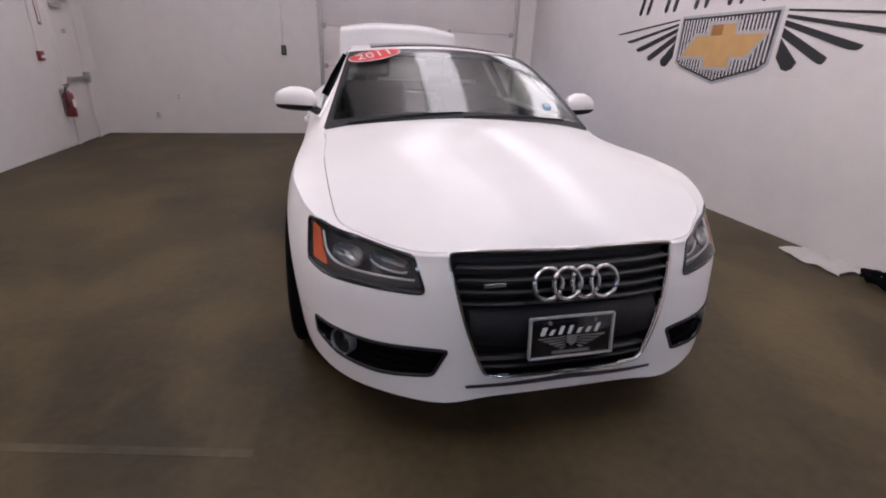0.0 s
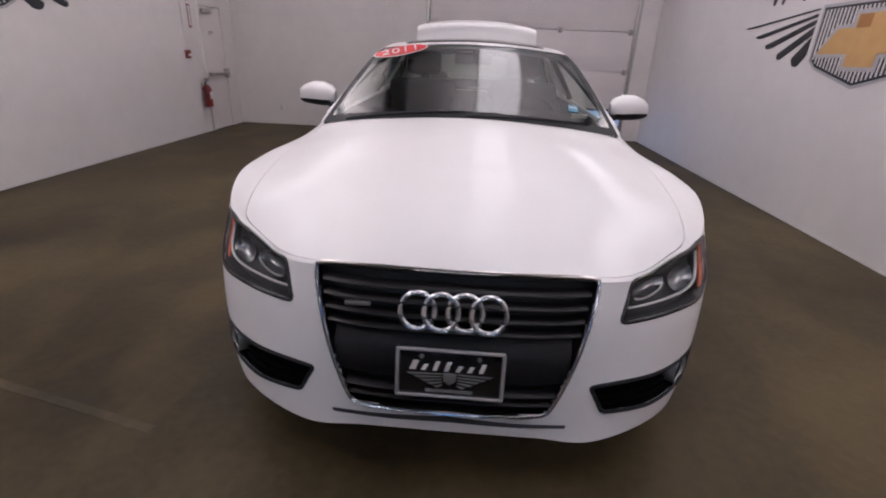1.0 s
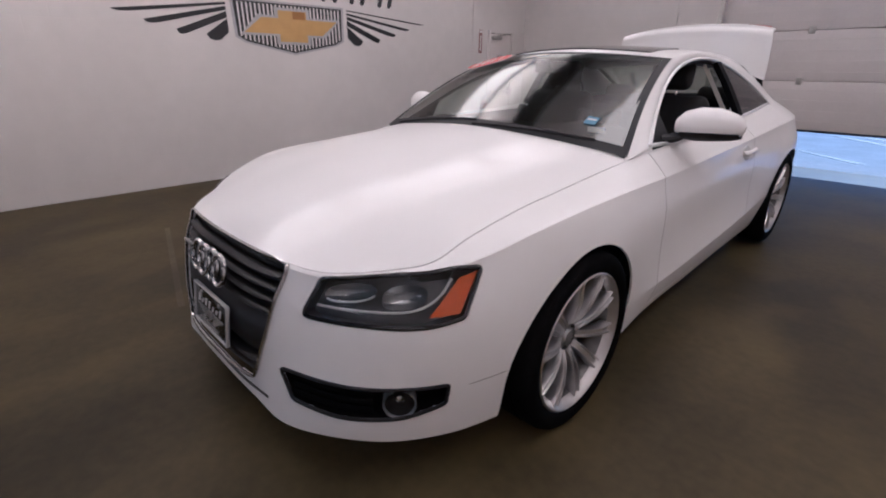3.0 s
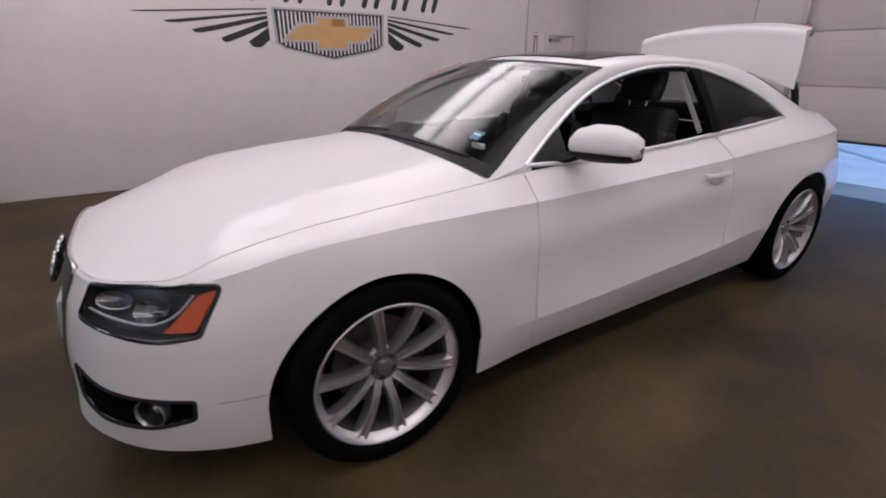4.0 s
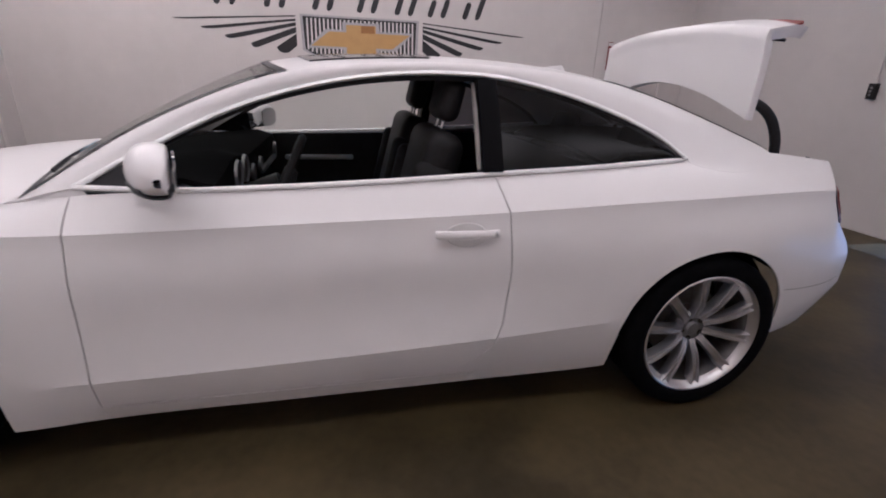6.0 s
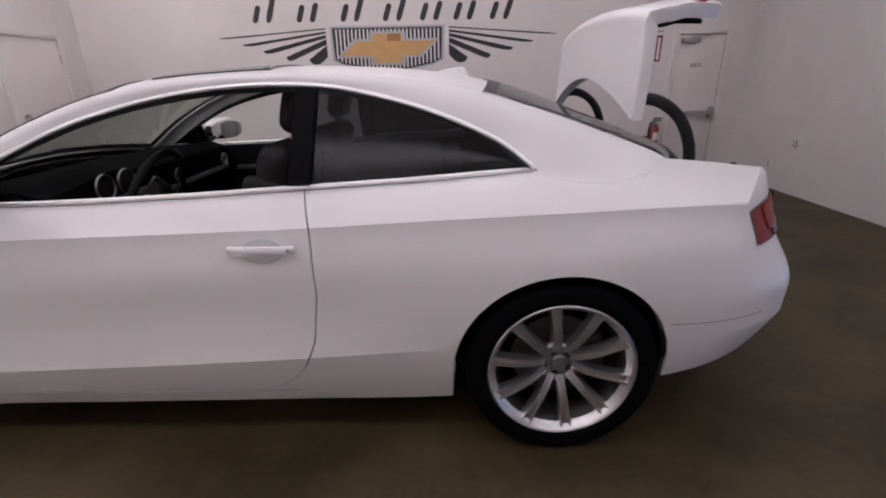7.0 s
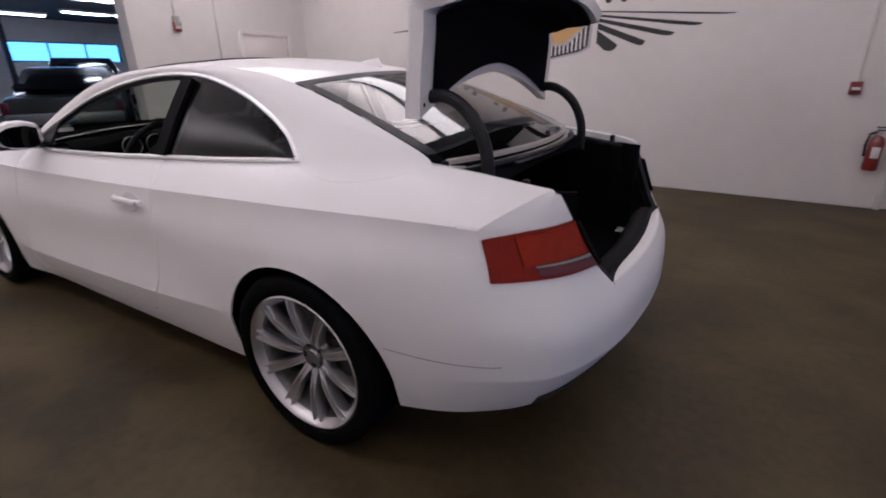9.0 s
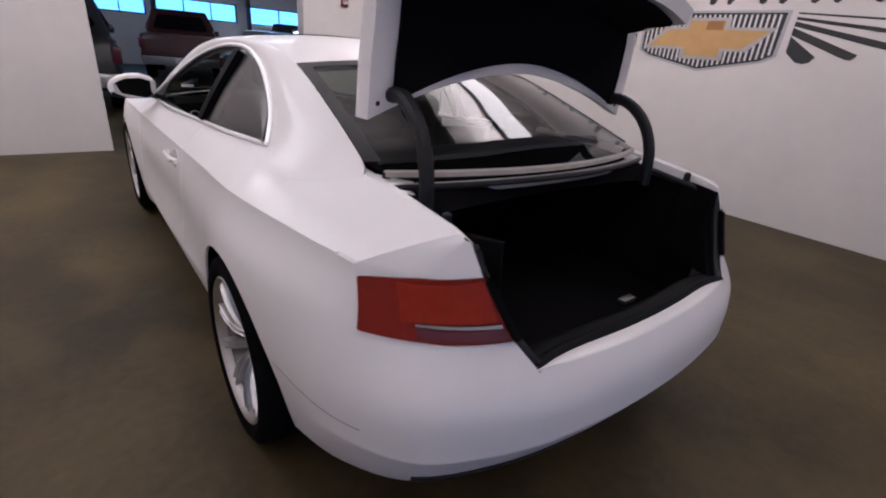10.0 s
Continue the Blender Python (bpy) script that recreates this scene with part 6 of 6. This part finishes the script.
pull_station(Matrix.Translation((X0, 4.80, 1.095)))
pull_station(pose(-1.90, Y0, 1.80, 0, 0, 90))

# ---- overhead garage door, partly open ----
gd = thing("garage_door", "white sectional garage door raised half a metre", "garage door", kind="structure", at=(0, Y1 + 0.06, 0))
PH = 0.585
for k in range(5):
    z0 = 0.485 + k * PH
    if z0 + PH > GZ + 0.62:
        break
    box("panel", (GX0 - 0.03, 0.0, z0 + 0.004), (GX1 + 0.03, 0.045, z0 + PH - 0.004), PANELPAINT, gd, "white ribbed door panel", 0.006)
    for q in range(4):
        zz = z0 + 0.10 + 0.125 * q
        box("rib", (GX0 - 0.03, -0.004, zz), (GX1 + 0.03, 0.002, zz + 0.012), PANELPAINT, gd, "", 0.001)
    for x in (GX0 + 0.04, 0.25, 1.30, GX1 - 0.04):
        box("hinge", (x - 0.03, -0.012, z0 + PH - 0.04), (x + 0.03, 0.0, z0 + PH + 0.04), GALV, gd, "steel hinge", 0.002)
box("door_back", (GX0 - 0.03, 0.046, 0.487), (GX1 + 0.03, 0.056, 2.9), PANELPAINT, gd, "steel back sheet", 0)
box("bottom_seal", (GX0 - 0.03, 0.005, 0.462), (GX1 + 0.03, 0.040, 0.487), BLACK, gd, "black rubber bottom seal", 0.004)
for x in (GX0 - 0.03, GX1 + 0.03):
    tr = box("door_track", (x - 0.028, -0.075, 0.0), (x + 0.028, -0.055, 2.55), GALV, gd, "steel track", 0.003)
    for z in (0.45, 1.07, 1.65, 2.24):
        box("roller", (x - 0.035, -0.055, z - 0.03), (x + 0.035, -0.004, z + 0.03), GALV, gd, "steel roller bracket", 0.004)
sw1 = thing("wall_switch", "small dark door control box on the white wall", "switch box", at=(-1.35, Y1, 1.27))
box("case", (-0.035, -0.045, -0.07), (0.035, 0.0, 0.07), BLACK, sw1, "dark case", 0.005)
for z in (-0.03, 0.0, 0.03):
    lathe("push_button", [(-0.045, 0.010), (-0.052, 0.009), (-0.053, 0.0)], GALV, sw1, "", 12, "y", (0, 0, z))
tube("conduit", [(0, -0.012, 0.07), (0, -0.012, 1.75)], 0.010, WALL, sw1, "painted conduit", 8)
# Skirting strip along the floor.
for nm, lo, hi in (("baseboard", (X0, Y0, 0), (X0 + 0.003, DY0 - 0.06, 0.02)), ("baseboard", (X1 - 0.003, Y0, 0), (X1, Y1, 0.02)), ("baseboard", (X0, Y1 - 0.003, 0), (GX0 - 0.08, Y1, 0.02))):
    tagged(box(nm, lo, hi, WALL, bevel=0.002), "thin painted strip along the wall foot", "baseboard", kind="structure")

# ---- front wall: plain panel door, conduits ----
fd = thing("door_2", "white closed flush door in the painted front wall", "door", kind="structure", at=(0, Y0, 0))
box("leaf", (-3.60, -0.02, 0.01), (-2.82, 0.012, 1.76), FRAMEPAINT, fd, "white leaf", 0.003)
for lo, hi in (((-3.66, -0.02, 0), (-3.605, 0.03, 1.82)), ((-2.815, -0.02, 0), (-2.76, 0.03, 1.82)), ((-3.605, -0.02, 1.765), (-2.815, 0.03, 1.82))):
    box("frame", lo, hi, WALL, fd, "white frame", 0.003)
lathe("knob", [(0.012, 0.012), (0.04, 0.012), (0.05, 0.027), (0.065, 0.027), (0.07, 0.0)], GALV, fd, "metal knob", 20, "y", (-2.89, 0, 0.96))
for z in (0.30, 1.50):
    box("hinge", (-3.607, 0.010, z), (-3.595, 0.022, z + 0.10), GALV, fd, "", 0.002)
for x, zb in ((-1.90, 1.92), (-2.45, 1.12)):
    cn = thing("conduit", "painted pipe running up the wall to a small box", "conduit", "wall conduits", at=(x, Y0, 0))
    tube("pipe", [(0, 0.016, zb), (0, 0.016, ZC)], 0.011, WALL, cn, "painted pipe", 8)
    box("outlet_box", (-0.036, 0.0, zb - 0.11), (0.036, 0.045, zb), GALV, cn, "grey outlet box", 0.005)

cn = thing("conduit", "thin painted pipe running up the wall to the ceiling", "conduit", "wall conduits", at=(X0, 4.80, 0))
tube("pipe", [(0.012, 0, 1.15), (0.012, 0, ZC)], 0.009, WALL, cn, "painted pipe", 8)
for y, z in ((0.72, 0.28), (1.05, 0.55)):
    so = thing("wall_socket", "small pale socket box low on the white wall", "socket", "wall sockets", at=(X0 + y, Y1, z))
    box("case", (-0.03, -0.022, -0.045), (0.03, 0.0, 0.045), FRAMEPAINT, so, "pale case", 0.004)
    for dz in (-0.02, 0.02):
        box("outlet", (-0.014, -0.025, dz - 0.012), (0.014, -0.022, dz + 0.012), GALV, so, "grey outlet", 0.001)

# ---- cloth and strap by the east wall ----
bm = bmesh.new()
rnd = random.Random(4)
nx, ny = 16, 22
vs = []
for i in range(nx):
    for j in range(ny):
        a, b = i / (nx - 1), j / (ny - 1)
        z = 0.010 + 0.030 * abs(noise.noise(Vector((a * 3.1, b * 4.3, 0.3)))) + 0.020 * math.sin(a * 3.1) * (0.4 + 0.6 * b)
        vs.append(bm.verts.new((2.49 + 0.26 * a + 0.015 * math.sin(b * 9), 0.06 + 0.46 * b + 0.02 * math.sin(a * 7), z)))
for i in range(nx - 1):
    for j in range(ny - 1):
        bm.faces.new((vs[i * ny + j], vs[(i + 1) * ny + j], vs[(i + 1) * ny + j + 1], vs[i * ny + j + 1]))
r = bmesh.ops.solidify(bm, geom=bm.faces[:], thickness=0.012)
tagged(part("towel", bm, CLOTH, smooth=60), "crumpled white towel lying on the floor by the wall", "towel")
st = []
for k in range(60):
    a = k * 0.42
    st.append((2.64 + 0.07 * math.cos(a) * (1 + 0.2 * math.sin(k)), -0.09 + 0.10 * math.sin(a) * (1 + 0.2 * math.cos(k * 1.3)), 0.016 + 0.05 * abs(math.sin(k * 0.7))))
tagged(tube("cable_coil", st, 0.012, RUBBER, sides=8), "tangled black cable lying on the floor", "cable")


ln = box("floor_line", (-2.6, -0.60, 0.0), (-1.07, -0.565, 0.0015), FLOORLINE, bevel=0)
tagged(ln, "worn pale painted line on the concrete floor", "floor line", kind="structure")
ln.matrix_world = Matrix.Translation((-1.03, -0.770, 0)) @ Matrix.Rotation(radians(-13), 4, "Z") @ Matrix.Translation((1.07, 0.60, 0))

# ---- outdoors behind the garage door ----
tagged(box("ground", (-60, Y1 + 0.2, -0.06), (60, 90, -0.015), ASPHALT, bevel=0), "pale paved yard in blue open shade", "ground", kind="structure")

# Narrow dark strips laid slantwise on the pale paving.
YARDLINE = material("yard_line_dark", (0.05, 0.055, 0.07), 0.5, grain=0.2)
for jx, jy in ((2.2, 8.9), (-0.85, 9.15), (0.9, 10.8)):
    jo = box("yard_line", (-2.6, -0.07, -0.016), (2.6, 0.07, -0.011), YARDLINE, bevel=0)
    jo.matrix_world = pose(jx, jy, 0, 0, 0, -44)
    tagged(jo, "dark line across the pale yard", "joint line", kind="structure")

# ---- drive-in bay beyond the front opening ----
BY, BX0, BX1, BZ = -17.0, -9.0, 7.0, 3.05
COLUMNS = ((-1.65, -16.4), (-4.85, -16.4))
# Near-black colour gives the bay ceiling its unlit look.
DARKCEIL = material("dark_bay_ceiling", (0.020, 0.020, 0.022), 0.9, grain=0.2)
BAYWALL = material("bay_wall_grey", (0.68, 0.66, 0.67), 0.7, grain=0.05, stain=0.1)
tagged(box("floor_bay", (BX0, BY, -0.18), (BX1, Y0 - 12.0, -0.001), CONCRETE, bevel=0), "worn concrete floor of the next bay", "floor", kind="structure")
tagged(box("floor_bay_side", (BX0, Y0 - 12.0, -0.19), (X0 - 0.2, Y0 - 0.2, -0.001), CONCRETE, bevel=0), "worn concrete floor of the next bay", "floor", kind="structure")
tagged(box("ceiling_bay", (BX0, BY, BZ), (BX1, Y0 - 0.2, BZ + 0.1), DARKCEIL, bevel=0), "bay ceiling, its unlit darkness put in the colour", "ceiling", kind="structure")
for nm, lo, hi in (("wall_bay_west", (BX0 - 0.15, BY, 0), (BX0, Y0, BZ)), ("wall_bay_east", (BX1, BY, 0), (BX1 + 0.15, Y0, BZ))):
    tagged(box(nm, lo, hi, BAYWALL, bevel=0), "grey wall of the next bay", "wall", kind="structure")
for nm, lo, hi in (("wall_bay_return", (BX0, Y0 - 0.2, 0), (X0 - 0.2, Y0 - 0.05, BZ)), ("wall_bay_return", (X1 + 0.2, Y0 - 0.2, 0), (BX1, Y0 - 0.05, BZ))):
    tagged(box(nm, lo, hi, BAYWALL, bevel=0), "grey wall of the next bay", "wall", kind="structure")
WZ0, WZ1 = 1.68, 2.34
bm = bmesh.new()
add_box(bm, (BX0, BY - 0.2, 0), (BX1, BY, WZ0))
add_box(bm, (BX0, BY - 0.2, WZ1), (BX1, BY, BZ))
WINS = [(-8.6, -5.1), (-4.6, -1.8), (-1.5, 0.9), (1.2, 3.6), (4.2, 6.6)]
edge = BX0
for a, b in WINS:
    add_box(bm, (edge, BY - 0.2, WZ0), (a, BY, WZ1))
    edge = b
add_box(bm, (edge, BY - 0.2, WZ0), (BX1, BY, WZ1))
tagged(part("wall_bay_south", bm, BAYWALL, smooth=0), "grey far wall with a band of high windows", "wall", kind="structure")
for n, (a, b) in enumerate(WINS):
    wn_ = thing("window_%d" % (n + 1), "high window pane showing blue daylight", "window", kind="structure", at=(0, BY - 0.1, 0))
    for x0, x1 in ((a, a + 0.05), (b - 0.05, b), ((2 * a + b) / 3 - 0.02, (2 * a + b) / 3 + 0.02), ((a + 2 * b) / 3 - 0.02, (a + 2 * b) / 3 + 0.02)):
        box("window_frame", (x0, -0.03, WZ0), (x1, 0.03, WZ1), BLACK, wn_, "dark frame bar", 0.002)
    for z0, z1 in ((WZ0, WZ0 + 0.04), (WZ1 - 0.04, WZ1)):
        box("window_frame", (a + 0.05, -0.03, z0), (b - 0.05, 0.03, z1), BLACK, wn_, "dark frame bar", 0.002)
    o = box("pane", (a + 0.04, -0.004, WZ0 + 0.03), (b - 0.04, 0.004, WZ1 - 0.03), CLEAR, wn_, "clear pane", 0)
    o.visible_shadow = False
BAYLIGHT = material("bay_lamp", (0.9, 0.9, 0.9), 0.4, emit=(1.0, 0.80, 0.62), strength=26.0)
for lx, ly in ((1.2, -5.0), (-1.6, -5.0), (-4.6, -5.5), (1.4, -9.0), (-1.6, -9.0), (-4.6, -9.5), (-7.2, -8.0), (-7.0, -12.5), (0.5, -13.0), (-3.2, -13.0), (-4.7, -14.2), (-5.7, -12.6)):
    fx = thing("bay_light", "lit strip light below the dark bay ceiling", "ceiling light", "bay strip lights", at=(lx, ly, BZ - 0.14))
    box("tray", (-0.62, -0.12, 0.0), (0.62, 0.12, 0.06), FRAMEPAINT, fx, "white tray")
    box("tube", (-0.58, -0.07, -0.03), (0.58, 0.07, 0.0), BAYLIGHT, fx, "lit tubes", 0.01)
    for x in (-0.5, 0.5):
        tube("hanger", [(x, 0, 0.06), (x, 0, 0.14)], 0.004, GALV, fx, "", 6)

for cx, cy in COLUMNS:
    co = thing("steel_column", "dark steel column between bay floor and ceiling", "column", "bay columns", at=(cx, cy, 0))
    box("shaft", (-0.07, -0.07, 0.02), (0.07, 0.07, BZ), BLACK, co, "dark square shaft", 0.006)
    box("foot_plate", (-0.14, -0.14, 0.0), (0.14, 0.14, 0.02), STEEL, co, "steel foot plate", 0.002)


# ---- parked vehicles in the bay ----
def parked(name, label, cat, at, turn, length, width, side, cabin, paint, wheel_r, glass_z):
    """side: outline (y, z) of the lower body; cabin: outline of the upper body; built facing -y."""
    v = thing(name, label, cat, "vehicles parked in the bay")
    v.matrix_basis = Matrix.Translation(at) @ Matrix.Rotation(radians(turn), 4, "Z")

    def hull(outline, w, tuck, nm, mt, lab, parent=v):
        bm = bmesh.new()
        rows = []
        zs = [z for _, z in outline]
        z0, z1 = min(zs), max(zs)
        for k, x in enumerate((-w / 2, -w / 2 * 0.93, w / 2 * 0.93, w / 2)):
            edge = k in (0, 3)
            c = np.mean(outline, 0)
            rows.append([bm.verts.new((x * (1 - tuck * (z - z0) / (z1 - z0)), c[0] + (y - c[0]) * (0.97 if edge else 1), c[1] + (z - c[1]) * (0.95 if edge else 1))) for y, z in outline])
        n = len(outline)
        for a, b in zip(rows, rows[1:]):
            for i in range(n):
                bm.faces.new((a[i], a[(i + 1) % n], b[(i + 1) % n], b[i]))
        bm.faces.new(rows[0]), bm.faces.new(reversed(rows[-1]))
        bmesh.ops.bevel(bm, geom=bm.edges[:], offset=0.025, segments=2, affect="EDGES")
        return part(nm, bm, mt, parent, lab)
    hull(side, width, 0.04, "body", paint, "")
    cb = hull(cabin, width * 0.93, 0.20, "cabin", paint, "")
    cy = [p[0] for p in cabin]
    ca = np.array(cabin)
    cm = ca.mean(0)
    gl = cm + (ca - cm) * (0.88, 0.62) + (0, 0.03)
    hull([tuple(p) for p in gl], width * 0.94, 0.19, "side_glass", GLOSSBLACK, "dark side windows")
    gl2 = cm + (ca - cm) * (1.012, 0.66) + (0, 0.03)
    hull([tuple(p) for p in gl2], width * 0.74, 0.18, "screen_glass", GLOSSBLACK, "dark windscreen and rear window")
    ys = [p[0] for p in side]
    y0, y1 = min(ys), max(ys)
    for y in (y0 + 0.19 * (y1 - y0), y1 - 0.22 * (y1 - y0)):
        for sx in (-1, 1):
            wh = new("wheel")
            wh.parent = v
            wh.matrix_local = Matrix.Translation((sx * (width / 2 - 0.10), y, wheel_r)) @ Matrix.Rotation(0 if sx > 0 else math.pi, 4, "Z")
            lathe("tyre", [(-0.1, wheel_r * 0.6), (-0.11, wheel_r * 0.9), (-0.08, wheel_r), (0.08, wheel_r), (0.11, wheel_r * 0.9), (0.10, wheel_r * 0.62)], RUBBER, wh, "black tyre", 28)
            lathe("rim", [(0.09, wheel_r * 0.63), (0.075, wheel_r * 0.55), (0.04, wheel_r * 0.5), (0.06, wheel_r * 0.2), (0.075, wheel_r * 0.12), (0.075, 0.0)], ALLOY, wh, "silver rim", 28)
    zt = glass_z
    for sx in (-1, 1):
        box("taillight", (sx * width / 2 - 0.13 if sx > 0 else -width / 2 + 0.0, y1 - 0.05, zt - 0.32), (width / 2 - 0.0 if sx > 0 else -width / 2 + 0.13, y1 + 0.012, zt - 0.08), DARKRED, v, "red taillight", 0.02)
        box("headlight", (sx * width / 2 - 0.34 if sx > 0 else -width / 2 + 0.04, y0 - 0.012, zt - 0.30), (width / 2 - 0.04 if sx > 0 else -width / 2 + 0.34, y0 + 0.06, zt - 0.14), REFLECTOR, v, "bright headlight", 0.02)
        box("wing_mirror", (sx * (width / 2 + 0.02) - 0.07, cy[0] + 0.35, zt + 0.05), (sx * (width / 2 + 0.02) + 0.07, cy[0] + 0.47, zt + 0.20), paint, v, "", 0.03)
    box("rear_bumper", (-width / 2 + 0.03, y1 - 0.04, 0.42), (width / 2 - 0.03, y1 + 0.07, 0.62), SILVER, v, "silver rear bumper", 0.03)
    box("front_bumper", (-width / 2 + 0.03, y0 - 0.07, 0.38), (width / 2 - 0.03, y0 + 0.04, 0.60), SILVER, v, "silver front bumper", 0.03)
    box("plate", (-0.16, y1 + 0.070, 0.46), (0.16, y1 + 0.078, 0.60), DECALWHITE, v, "pale blank number plate", 0.002)
    box("grille", (-width * 0.26, y0 - 0.012, zt - 0.30), (width * 0.26, y0 + 0.03, zt - 0.10), BLACK, v, "black grille", 0.01)
    return v


REDTRUCK = material("dark_red_paint", (0.050, 0.008, 0.006), 0.4, coat=0.3, grain=0.05)
DARKPAINT = material("near_black_paint", (0.010, 0.010, 0.012), 0.35, coat=0.4, grain=0.05)
BLUEPAINT = material("dark_blue_paint", (0.010, 0.014, 0.035), 0.35, coat=0.4, grain=0.05)
SUV_S = [(-2.2, 0.35), (-2.3, 0.55), (-2.25, 0.88), (-1.9, 1.02), (-0.9, 1.10), (2.2, 1.12), (2.3, 0.9), (2.3, 0.5), (2.15, 0.35)]
SUV_C = [(-1.05, 1.05), (-0.35, 1.66), (0.2, 1.74), (1.75, 1.70), (2.20, 1.08)]
TRK_S = [(-2.6, 0.45), (-2.7, 0.65), (-2.65, 1.00), (-2.3, 1.14), (-1.1, 1.18), (2.6, 1.14), (2.65, 0.9), (2.65, 0.55), (2.5, 0.45)]
TRK_C = [(-1.15, 1.12), (-0.55, 1.72), (-0.1, 1.80), (0.85, 1.78), (1.15, 1.12)]
SED_S = [(-2.2, 0.25), (-2.3, 0.45), (-2.2, 0.68), (-1.0, 0.88), (1.6, 0.92), (2.25, 0.88), (2.35, 0.6), (2.3, 0.4), (2.15, 0.25)]
SED_C = [(-1.05, 0.84), (-0.2, 1.34), (0.3, 1.42), (0.9, 1.38), (1.75, 0.88)]
parked("pickup_truck", "dark red pickup truck parked on the bay floor", "pickup truck", (-1.85, -12.9, 0), -12, 5.3, 1.84, TRK_S, TRK_C, REDTRUCK, 0.38, 1.12)
parked("suv", "near-black tall SUV parked on the bay floor", "suv", (1.32, -6.9, 0), -2, 4.6, 1.84, SUV_S, SUV_C, DARKPAINT, 0.36, 1.08)
parked("sedan", "near-black sedan parked on the bay floor", "car", (-3.3, -8.6, 0), -28, 4.6, 1.80, SED_S, SED_C, DARKPAINT, 0.33, 0.90)
parked("sedan", "dark blue sedan parked on the bay floor", "car", (-6.2, -9.5, 0), -34, 4.6, 1.80, SED_S, SED_C, BLUEPAINT, 0.33, 0.90)
parked("suv", "near-black tall SUV parked on the bay floor", "suv", (-5.6, -13.6, 0), -20, 4.6, 1.84, SUV_S, SUV_C, DARKPAINT, 0.36, 1.08)

SKYGLOW = material("blue_daylight", (0.2, 0.5, 0.9), 1.0, emit=(0.33, 0.50, 0.74), strength=1.9)
tagged(box("backdrop", (BX0 - 4, BY - 2.1, 0.5), (BX1 + 4, BY - 2.0, 5.0), SKYGLOW, bevel=0), "plain blue daylight beyond the high windows", "backdrop", kind="structure")
